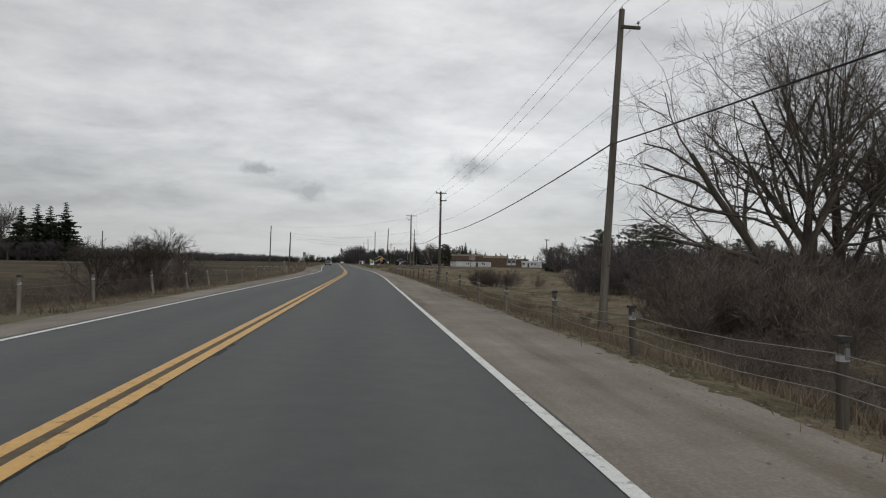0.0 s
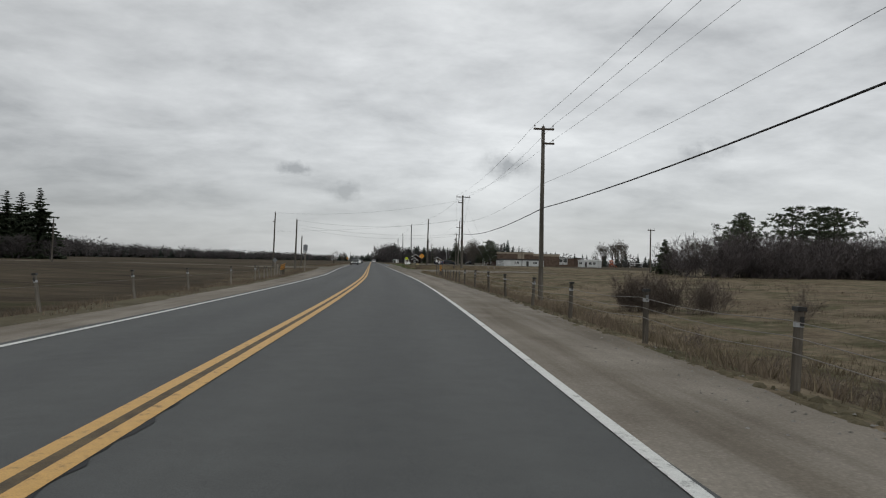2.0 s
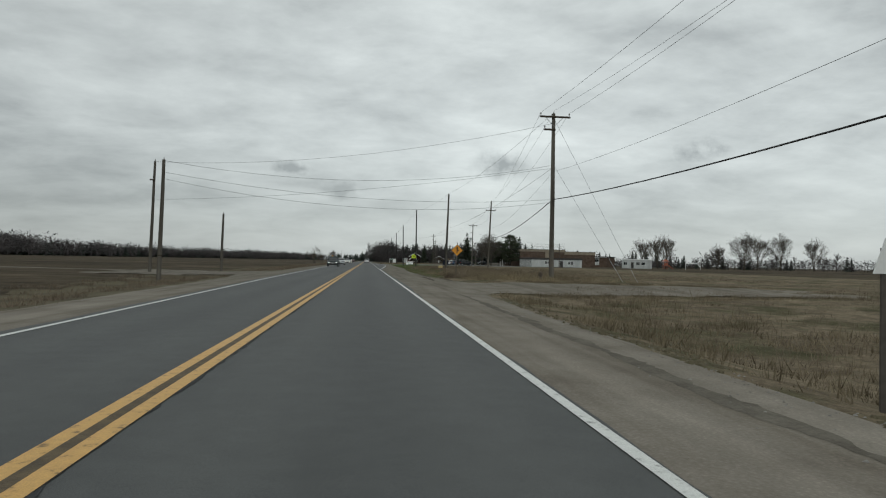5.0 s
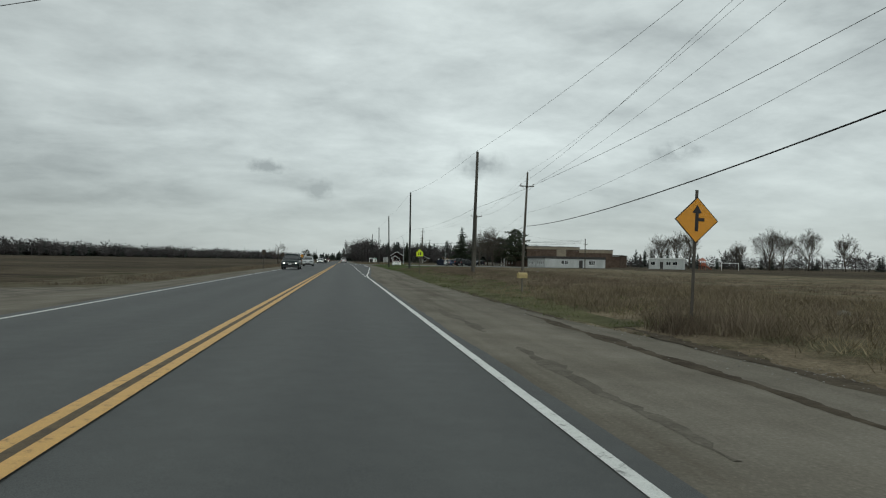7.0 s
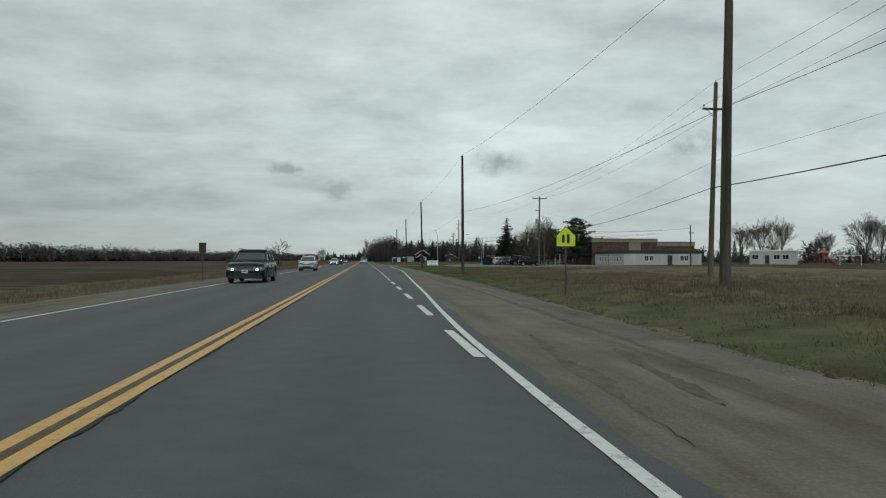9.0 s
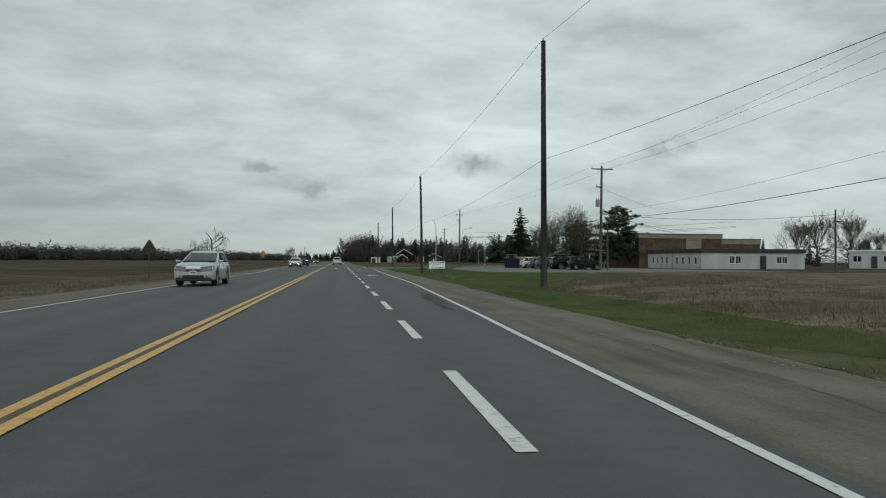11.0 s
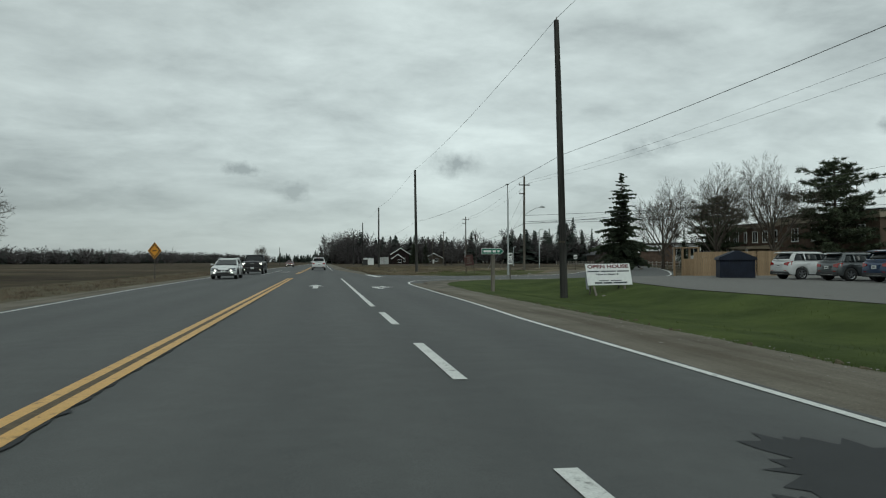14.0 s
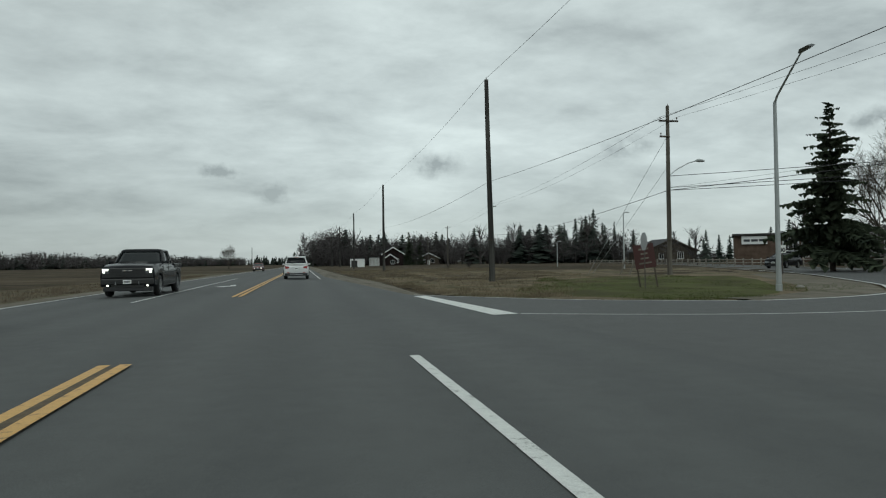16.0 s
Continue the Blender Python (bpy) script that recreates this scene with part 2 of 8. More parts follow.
def ground_build(t, b):
    n1 = noise_node(t, 0.035, 4.0, 0.6)
    n2 = noise_node(t, 0.5, 5.0, 0.65)
    n3 = noise_node(t, 9.0, 4.0, 0.7)
    rows = noise_node(t, 0.6, 3.0, 0.6, "Object", (0.12, 1.0, 1.0))
    c = ramp_node(t, n1, ((0.32, (0.040, 0.032, 0.023)), (0.5, (0.066, 0.053, 0.038)), (0.66, (0.100, 0.082, 0.059)))).outputs[0]
    c = mix_node(t, c, ramp_node(t, n2, ((0.3, (0.72, 0.70, 0.66)), (0.7, (1.22, 1.22, 1.15)))).outputs[0], 1.0, "MULTIPLY")
    c = mix_node(t, c, ramp_node(t, rows, ((0.35, (0.68, 0.68, 0.68)), (0.65, (1.28, 1.28, 1.28)))).outputs[0], 1.0, "MULTIPLY")
    c = mix_node(t, c, ramp_node(t, n3, ((0.3, (0.75, 0.75, 0.75)), (0.7, (1.2, 1.2, 1.2)))).outputs[0], 1.0, "MULTIPLY")
    g = noise_node(t, 0.16, 4.0, 0.6)
    m = ramp_node(t, g, ((0.56, (0, 0, 0)), (0.72, (1, 1, 1))))
    c = mix_node(t, c, (0.042, 0.042, 0.020), m.outputs[0])
    t.links.new(c, b.inputs["Base Color"])
    bump_node(t, b, n3.outputs[0], 0.8, 0.08)


def thatch_build(t, b):
    """Flattened winter grass, straw and dull green in drifts."""
    n1, n2, n3 = noise_node(t, 0.22, 5.0, 0.65), noise_node(t, 1.7, 5.0, 0.7), noise_node(t, 16.0, 4.0, 0.75, "Object", (1, 0.6, 1))
    c = ramp_node(t, n1, ((0.32, (0.130, 0.104, 0.074)), (0.5, (0.182, 0.149, 0.106)), (0.68, (0.232, 0.192, 0.137)))).outputs[0]
    g = ramp_node(t, noise_node(t, 0.4, 4.0, 0.6), ((0.48, (0, 0, 0)), (0.62, (1, 1, 1))))
    c = mix_node(t, c, (0.098, 0.094, 0.055), g.outputs[0])
    c = mix_node(t, c, ramp_node(t, n2, ((0.3, (0.6, 0.58, 0.55)), (0.7, (1.25, 1.25, 1.22)))).outputs[0], 1.0, "MULTIPLY")
    c = mix_node(t, c, ramp_node(t, n3, ((0.3, (0.6, 0.6, 0.6)), (0.7, (1.3, 1.3, 1.3)))).outputs[0], 1.0, "MULTIPLY")
    t.links.new(c, b.inputs["Base Color"])
    bump_node(t, b, n3.outputs[0], 0.9, 0.06)


THATCH = material("flattened_dry_grass", thatch_build, 0.95)
DULLGRASS = mottled("dull_green_brown_grass", (0.078, 0.068, 0.045), (0.128, 0.112, 0.074), 0.7, 0.95, bump=0.7, fine=20.0)
GREENVERGE = mottled("dull_green_verge", (0.066, 0.066, 0.034), (0.128, 0.122, 0.064), 0.6, 0.95, bump=0.8, fine=22.0)
DAMP = mottled("damp_gravel", (0.100, 0.090, 0.074), (0.150, 0.136, 0.112), 2.0, 0.95, bump=0.9, fine=22.0)
MUD = mottled("dark_mud", (0.050, 0.040, 0.029), (0.100, 0.084, 0.063), 2.0, 0.97, bump=0.9, fine=18.0)
GROUND = material("stubble_field", ground_build, 0.95)
POLE = mottled("weathered_pole_wood", (0.075, 0.068, 0.058), (0.155, 0.142, 0.122), 3.0, 0.9, bump=0.4, fine=40.0, stretch=(1, 1, 0.08), vary=0.18)
# dark pole wood made paler: windscreen glare put into the grey-brown colour
GLAREPOLE = mottled("pole_wood_with_glare", (0.050, 0.047, 0.041), (0.108, 0.101, 0.089), 3.0, 0.9, bump=0.4, fine=40.0, stretch=(1, 1, 0.08), vary=0.18)
DARKPOLE = mottled("dark_pole_wood", (0.030, 0.030, 0.029), (0.080, 0.078, 0.072), 3.0, 0.9, bump=0.4, fine=40.0, stretch=(1, 1, 0.08), vary=0.18)
POST = mottled("grey_post_wood", (0.12, 0.108, 0.09), (0.24, 0.22, 0.19), 4.0, 0.9, bump=0.4, fine=50.0, stretch=(1, 1, 0.1), vary=0.2)
DARKWOOD = mottled("creosoted_wood", (0.05, 0.042, 0.034), (0.10, 0.085, 0.07), 4.0, 0.9, bump=0.4, fine=50.0, stretch=(1, 1, 0.1), vary=0.2)
RAILWOOD = mottled("silvered_rail_wood", (0.20, 0.185, 0.16), (0.36, 0.335, 0.295), 4.0, 0.9, bump=0.4, fine=50.0, vary=0.15)
FENCE = mottled("cedar_boards", (0.24, 0.165, 0.095), (0.38, 0.27, 0.165), 2.5, 0.85, bump=0.3, fine=45.0, stretch=(1, 1, 0.12), vary=0.15)
BARK = mottled("bark", (0.046, 0.040, 0.035), (0.098, 0.084, 0.070), 3.0, 0.95, bump=0.8, fine=22.0, stretch=(1, 1, 0.3))
TWIG = mottled("twigs", (0.070, 0.062, 0.053), (0.132, 0.115, 0.096), 1.2, 0.95, bump=0.0, vary=0.12)
NEARTHICKET = mottled("grey_brown_thicket_twigs", (0.072, 0.063, 0.064), (0.130, 0.115, 0.114), 0.5, 0.95, bump=0.0)
# twig colour raised to hold the veil of haze over dark growth
THICKET = mottled("dark_thicket_twigs", (0.046, 0.042, 0.043), (0.090, 0.082, 0.082), 0.5, 0.95, bump=0.0)
BRIGHTSTRAW = mottled("pale_straw", (0.18, 0.147, 0.095), (0.33, 0.275, 0.175), 0.8, 0.9, bump=0.0)
BRUSH = mottled("brown_brush", (0.088, 0.073, 0.063), (0.165, 0.138, 0.118), 0.5, 0.95, bump=0.0)
RUST = plain("rusty_sign_post", (0.085, 0.075, 0.065), 0.75, 0.3, 0.0, 0.25)
FENCEPOST = mottled("dark_fence_post_wood", (0.075, 0.066, 0.055), (0.15, 0.135, 0.115), 4.0, 0.9, bump=0.4, fine=50.0, stretch=(1, 1, 0.1), vary=0.3)
# distant haze is put into these two colours, greyer and lighter
FARTWIG = mottled("distant_twigs", (0.058, 0.054, 0.055), (0.116, 0.106, 0.104), 0.08, 0.95, bump=0.0)
FARPINE = mottled("distant_conifers", (0.030, 0.039, 0.035), (0.066, 0.080, 0.066), 0.08, 0.95, bump=0.0)
# needle colours raised too, with a veil of glare in them
SPRUCE = mottled("spruce_needles", (0.038, 0.050, 0.036), (0.088, 0.106, 0.068), 1.6, 0.9, bump=0.0)
PINE = mottled("pine_needles", (0.048, 0.060, 0.040), (0.104, 0.122, 0.076), 1.4, 0.9, bump=0.0)
STRAW = mottled("dry_grass_blades", (0.118, 0.097, 0.066), (0.245, 0.205, 0.138), 0.35, 0.9, bump=0.0)
BLADES = mottled("green_grass_blades", (0.060, 0.080, 0.026), (0.105, 0.130, 0.044), 0.5, 0.9, bump=0.0)
STEEL = plain("galvanised_steel", (0.42, 0.43, 0.44), 0.45, 0.8)
LAMPGREY = plain("grey_lamp_post", (0.36, 0.38, 0.38), 0.5, 0.3)
WIRE = plain("wire", (0.16, 0.165, 0.175), 0.6, 0.2)
CABLE = plain("black_cable", (0.022, 0.022, 0.025), 0.6)
PORCELAIN = plain("insulator", (0.12, 0.10, 0.09), 0.3)
DRUM = plain("transformer_grey", (0.26, 0.28, 0.28), 0.5)
AMBER = plain("amber_sign_face", (0.70, 0.30, 0.02), 0.4, 0, 0.2)
LIME = plain("fluorescent_sign_face", (0.62, 0.78, 0.02), 0.4, 0, 0.2)
BLACK = plain("black_paint", (0.018, 0.018, 0.018), 0.5)
WHITE = plain("white_paint", (0.72, 0.73, 0.72), 0.55)
BACK = plain("sign_back", (0.17, 0.18, 0.19), 0.5, 0.5)
GREEN = plain("green_sign_face", (0.02, 0.16, 0.10), 0.4, 0, 0.2)
RED = plain("dark_red_board", (0.048, 0.011, 0.009), 0.55)
PRINTRED = plain("red_print", (0.12, 0.018, 0.022), 0.5)
PRINT = plain("dark_print", (0.035, 0.038, 0.048), 0.5)
GLASS_DARK = plain("dark_window_glass", (0.012, 0.015, 0.016), 0.08, 0, 0.0)
GLASS_DARK.node_tree.nodes["Principled BSDF"].inputs["Specular IOR Level"].default_value = 0.3
PLASTIC = plain("black_plastic", (0.022, 0.022, 0.024), 0.55)
TYRE = plain("tyre_rubber", (0.018, 0.018, 0.018), 0.85)
RIM = plain("alloy", (0.50, 0.51, 0.52), 0.3, 0.9)
TAIL = plain("tail_lamp_red", (0.28, 0.012, 0.012), 0.15, 0, 0.8)
LENS = plain("lamp_lens", (0.15, 0.16, 0.17), 0.08, 0.3, 0.8)
LIT = glowing("lit_headlamp", (1.0, 0.95, 0.84), 3.0)
CHROME = plain("chrome", (0.6, 0.61, 0.62), 0.15, 1.0)
BRICK = mottled("brown_brick_wall", (0.085, 0.060, 0.047), (0.135, 0.098, 0.076), 1.1, 0.9, bump=0.3, fine=30.0)
TANWALL = mottled("tan_panel", (0.24, 0.20, 0.15), (0.31, 0.265, 0.20), 0.8, 0.85, bump=0.1)
SIDING = mottled("pale_siding", (0.43, 0.445, 0.44), (0.54, 0.555, 0.55), 0.7, 0.7, bump=0.1, stretch=(1, 1, 0.2))
ROOFDARK = mottled("dark_fascia", (0.03, 0.028, 0.028), (0.06, 0.055, 0.052), 1.0, 0.85, bump=0.1)
GREYROOF = mottled("grey_shingles", (0.06, 0.06, 0.063), (0.10, 0.10, 0.105), 1.5, 0.9, bump=0.3)
NAVY = mottled("navy_metal_shed", (0.005, 0.008, 0.018), (0.011, 0.017, 0.036), 1.4, 0.85, bump=0.1)
MAILTAN = plain("yellowed_mailbox_paint", (0.42, 0.33, 0.15), 0.6, 0, 0.0, 0.15)
ORANGE = plain("orange_play_plastic", (0.28, 0.075, 0.035), 0.5)
STONE = mottled("fieldstone", (0.16, 0.15, 0.135), (0.32, 0.31, 0.285), 3.0, 0.9, bump=0.5, vary=0.25)


def dark_paint(name, colour):
    m = plain(name, colour, 0.2, 0.0, 0.0, 0.02)
    m.node_tree.nodes["Principled BSDF"].inputs["Specular IOR Level"].default_value = 0.18
    return m


def car_paint(name, colour, metal=0.2):
    return plain(name, colour, 0.3, metal, 0.5, 0.02)


# ---- mesh helpers ----
class B:
    """Collects vertices and faces for one mesh."""

    def __init__(self):
        self.v, self.f = [], []

    def add(self, verts, faces):
        k = len(self.v)
        self.v.extend(tuple(p) for p in verts)
        self.f.extend(tuple(i + k for i in f) for f in faces)
        return self

    def box(self, a, b, m=None):
        x0, y0, z0 = a
        x1, y1, z1 = b
        vs = [(x0, y0, z0), (x1, y0, z0), (x1, y1, z0), (x0, y1, z0), (x0, y0, z1), (x1, y0, z1), (x1, y1, z1), (x0, y1, z1)]
        if m is not None:
            vs = [m @ Vector(p) for p in vs]
        return self.add(vs, [(3, 2, 1, 0), (4, 5, 6, 7), (0, 1, 5, 4), (1, 2, 6, 5), (2, 3, 7, 6), (3, 0, 4, 7)])

    def tube(self, pts, radii, n=8, caps=True):
        pts = [Vector(p) for p in pts]
        if not hasattr(radii, "__len__"):
            radii = [radii] * len(pts)
        k = len(self.v)
        for i, p in enumerate(pts):
            d = pts[min(i + 1, len(pts) - 1)] - pts[max(i - 1, 0)]
            d.normalize()
            s = d.cross(Vector((0, 0, 1)) if abs(d.z) < 0.9 else Vector((1, 0, 0))).normalized()
            w = s.cross(d)
            for j in range(n):
                a = 2 * math.pi * j / n
                self.v.append(tuple(p + (s * math.cos(a) + w * math.sin(a)) * radii[i]))
        for i in range(len(pts) - 1):
            for j in range(n):
                q = (j + 1) % n
                self.f.append((k + i * n + j, k + i * n + q, k + (i + 1) * n + q, k + (i + 1) * n + j))
        if caps:
            self.f.append(tuple(k + j for j in reversed(range(n))))
            self.f.append(tuple(k + (len(pts) - 1) * n + j for j in range(n)))
        return self

    def prism(self, outline, lo, hi, m=None):
        """A flat outline in x and z, given thickness from y=lo to y=hi."""
        n = len(outline)
        vs = [(x, lo, z) for x, z in outline] + [(x, hi, z) for x, z in outline]
        if m is not None:
            vs = [m @ Vector(p) for p in vs]
        fs = [tuple(range(n)), tuple(reversed(range(n, 2 * n)))]
        fs += [(i, i + n, (i + 1) % n + n, (i + 1) % n) for i in range(n)]
        return self.add(vs, fs)

    def slab(self, outline, lo, hi):
        """A flat outline in x and y, given thickness from z=lo to z=hi."""
        n = len(outline)
        vs = [(x, y, lo) for x, y in outline] + [(x, y, hi) for x, y in outline]
        fs = [tuple(reversed(range(n))), tuple(range(n, 2 * n))]
        fs += [(i, (i + 1) % n, (i + 1) % n + n, i + n) for i in range(n)]
        return self.add(vs, fs)

    def loft(self, rings, close=True):
        k, n = len(self.v), len(rings[0])
        for r in rings:
            self.v.extend(tuple(p) for p in r)
        for i in range(len(rings) - 1):
            for j in range(n if close else n - 1):
                q = (j + 1) % n
                self.f.append((k + i * n + j, k + i * n + q, k + (i + 1) * n + q, k + (i + 1) * n + j))
        if close:
            self.f.append(tuple(k + j for j in reversed(range(n))))
            self.f.append(tuple(k + (len(rings) - 1) * n + j for j in range(n)))
        return self

    def mesh(self, name, mat, smooth=False):
        me = bpy.data.meshes.new(name)
        me.from_pydata(self.v, [], self.f)
        me.materials.append(mat)
        if smooth:
            me.shade_smooth()
        me.update()
        return me


def fix_normals(me):
    bm = bmesh.new()
    bm.from_mesh(me)
    bmesh.ops.recalc_face_normals(bm, faces=bm.faces)
    bm.to_mesh(me)
    bm.free()


def part(name, b, mat, parent=None, label="", smooth=False, bevel=0.0, at=None):
    """Links what b holds as one mesh object under a thing or a part."""
    me = b if isinstance(b, bpy.types.Mesh) else b.mesh(name, mat, smooth)
    ob = new(name, me)
    if parent is not None:
        ob.parent = parent
    if at is not None:
        ob.matrix_basis = at
    if label:
        ob["label"] = label
    if bevel:
        md = ob.modifiers.new("bevel", "BEVEL")
        md.width, md.segments, md.limit_method = bevel, 2, "ANGLE"
    return ob


def thing(name, label, category, at, group=""):
    ob = tagged(new(name), label, category, group)
    ob.empty_display_size = 0.3
    ob.matrix_basis = at
    return ob


def lerp(x, xs, ys):
    return float(np.interp(x, xs, ys))


# ---- the lie of the land ----
def centre(y):
    """The road's centre line: a slight bend to the left, then straight."""
    m0, y0, y1 = 0.0445, 49.3, 96.1
    u = min(max((y1 - y) / (y1 - y0), 0), 1)
    return -m0 * (y1 - y0) * u * u / 2 - (m0 * (y0 - y) if y < y0 else 0)


def left_line(y):
    return -lerp(y, (95, 140, 190, 240, 285, 306, 336, 380, 470, 560), (3.22, 4.3, 4.95, 5.25, 5.35, 6.4, 6.95, 6.9, 5.2, 3.5))


def right_line(y):
    return lerp(y, (182, 187, 191.5, 201, 212, 227, 231, 250, 258, 271, 288, 291.5, 295.5, 303), (3.5, 3.57, 3.74, 4.18, 4.61, 5.22, 5.42, 6.12, 6.26, 6.28, 6.42, 6.55, 6.65, 6.72))


def road_left(y):
    return left_line(y) - 0.45


def road_right(y):
    if y < 303:
        return right_line(y) + lerp(y, (120, 182, 240), (0.24, 0.34, 0.3))
    return lerp(y, (303, 308, 312, 316, 330, 334, 338, 372), (7.0, 7.05, 7.3, 8.6, 8.6, 7.0, 6.0, 4.1))


def verge(y, side):
    """Level of the ground beyond the shoulder."""
    if side > 0:
        return lerp(y, (-100, 84, 112, 128, 150, 200, 262, 285, 302, 314, 330, 345), (-1.45, -1.45, -0.75, -0.12, 0.12, 0.12, -0.05, -0.3, -0.42, -0.28, -0.12, -0.02))
    return lerp(y, (-100, 60, 100, 130, 160, 400), (-1.15, -1.15, -0.85, -0.4, -0.25, -0.2))


def level(x, y):
    u = x - centre(y)
    a, side = abs(u), (1 if u > 0 else -1)
    edge = road_right(y) if side > 0 else -road_left(y)
    if side > 0:   # the junction lies flat
        k = lerp(y, (305 + max(0, a - 9) * 0.9, 314 + max(0, a - 9) * 0.45, 338, 352), (0, 1, 1, 0)) * lerp(a, (24, 40), (1, 0))
        if k > 0:
            flat = -0.02 * min(a, 6.0) - 0.002 * max(0, a - 6.0)
            return flat if k == 1 else flat * k + (1 - k) * rough_level(x, y, a, side, edge)
    return rough_level(x, y, a, side, edge)


def rough_level(x, y, a, side, edge):
    if a <= edge:
        return -0.02 * a
    z0 = -0.02 * edge
    shoulder = edge + (2.0 if y < 125 or side < 0 else 3.0)
    if a <= shoulder:
        return z0 - 0.03 * (a - edge)
    z1 = z0 - 0.03 * (shoulder - edge)
    far = verge(y, side)
    w = min(1, (a - shoulder) / 4.5)
    w = w * w * (3 - 2 * w)
    z = z1 + (far - z1) * w
    if a > 16:
        away = lerp(a, (16, 42, 120, 400, 1500), (0, 0.75, 1.0, 1.0, 1.0))
        z += (0.0 - far) * away
        z += lerp(a, (42, 150, 600), (0, 0.25, 0.6)) * noise.noise((x * 0.01, y * 0.01, 0))
    if side > 0 and 255 < y < 335:   # the lawn rises to the level of the lot
        k = lerp(a, (11.5, 16), (0, 1)) * lerp(y, (255, 268, 316, 326), (0, 1, 1, 0))
        z += (0.06 - z) * k
    if side > 0 and 262 < y < 352 and a < 60:
        w *= 0.15
    if side > 0 and 232 < y < 314 and a < 24:   # a shallow swale in the lawn
        z -= 0.34 * math.exp(-((a - 13.2) / 2.5) ** 2) * lerp(y, (232, 246, 305, 314), (0, 1, 1, 0))
    z += 0.06 * w * noise.noise((x * 0.35, y * 0.35, 3.0)) + 0.05 * w * noise.noise((x * 1.1, y * 1.1, 7.0))
    return z
# ---- ground, road, markings ----
def strip(pairs, nu, lift, name, mat, flat=None, tuck=0.0, grade=1.0):
    """A draped strip between pairs of points (left, right), nu quads across."""
    vs, fs, uvs = [], [], []
    for (ax, ay), (bx, by) in pairs:
        for j in range(nu + 1):
            k = (j / nu) ** grade
            x, y = ax + (bx - ax) * k, ay + (by - ay) * k
            vs.append((x, y, (level(x, y) if flat is None else flat) + lift - (tuck if j in (0, nu) else 0.0)))
            uvs.append((x - centre(y), y))
    for i in range(len(pairs) - 1):
        for j in range(nu):
            p = i * (nu + 1) + j
            fs.append((p, p + 1, p + nu + 2, p + nu + 1))
    me = bpy.data.meshes.new(name)
    me.from_pydata(vs, [], fs)
    layer = me.uv_layers.new(name="road")
    flat_uv = [c for poly in fs for i in poly for c in uvs[i]]
    layer.data.foreach_set("uv", flat_uv)
    me.materials.append(mat)
    me.shade_smooth()
    me.update()
    if me.polygons[0].normal.z < 0:
        me.flip_normals()
    return me


def ys_between(a, b, step):
    n = max(1, int(round((b - a) / step)))
    return [a + (b - a) * i / n for i in range(n + 1)]


def ribbon(name, fl, fr, y0, y1, step, nu, mat, lift, jag=0.0, seed=0, tuck=0.0, grade=1.0):
    rnd = random.Random(seed)
    rows = []
    for y in ys_between(y0, y1, step):
        c = centre(y)
        j = (noise.noise((y * 0.5, seed * 7.0, 0)) * 1.3 + rnd.uniform(-0.5, 0.5)) * jag
        i = (noise.noise((y * 0.3, seed * 3.0, 5)) + rnd.uniform(-0.4, 0.4)) * jag * 0.5
        rows.append(((c + fl(y) + (j if fl(y) < 0 else i), y), (c + fr(y) + (j if fr(y) > 0 else i), y)))
    return strip(rows, nu, lift, name, mat, None, tuck, grade)


def structure(name, me, label, parent=None):
    ob = new(name, me)
    if parent is not None:
        ob.parent = parent
        return ob
    return tagged(ob, label, name.replace("_", " ").rstrip("0123456789 "), kind="structure")


def gravel_right(y):
    return lerp(y, (-60, 70, 100, 124, 130, 136, 138, 141, 148, 153, 176, 190, 213, 240, 254, 262, 280, 300, 311), (5.95, 5.9, 6.2, 6.6, 9.0, 9.9, 8.7, 8.0, 7.6, 7.1, 7.0, 7.5, 8.5, 8.4, 8.95, 8.6, 8.9, 8.8, 9.0))


def gravel_left(y):
    return -lerp(y, (-60, 30, 60, 90, 120, 145, 150, 166, 172, 200, 300, 400, 500), (4.5, 4.8, 5.0, 5.6, 6.6, 7.6, 8.6, 8.4, 7.5, 8.0, 8.2, 8.8, 6.0))


# one sheet of ground to the horizon
offs = [0.0, 0.4, 0.8, 1.3, 1.8, 2.3, 2.8, 3.4, 4.0, 4.7, 5.5, 6.5, 7.6, 9, 10.6, 12.5, 15, 18, 22, 27, 33, 40, 48, 58, 70, 85, 105, 130, 165, 210, 270, 350, 480, 680, 1000, 1600, 2800]
gy = ys_between(-300, -60, 12)[:-1] + ys_between(-60, 440, 2.0)[:-1] + ys_between(440, 800, 9)[:-1] + ys_between(800, 1600, 40)[:-1] + ys_between(1600, 4200, 200)
gv, gf = [], []
for y in gy:
    c, el, er = centre(max(y, -60)), -road_left(y), road_right(y)
    us = [-(el + o) for o in reversed(offs)] + [0.0] + [er + o for o in offs]
    for u in us:
        a = abs(u)
        e_ = er if u > 0 else el
        z = level(c + u, y)
        sink = 0.12 if a <= e_ + 0.5 else (0.05 if a < e_ + 1.9 else 0.0)
        if -60 < y < 276 and e_ + 1.9 < u < gravel_right(y) + lerp(y, (0, 40, 276), (17, 53, 48)) or -60 < y < 420 and -gravel_left(y) - 0.5 < -u < 4.5 - gravel_left(y):
            sink = max(sink, 0.08)
        if u > 5 and 274 < y < 321 and 17.5 < u < 50:
            sink = max(sink, 0.09)
        elif u > 5 and 304 < y < 352 and u < 50:
            sink = 0.03 if u > e_ + 1.9 else 0.05
        gv.append((c + u, y, z - sink))
nu_ = len(offs) * 2 + 1
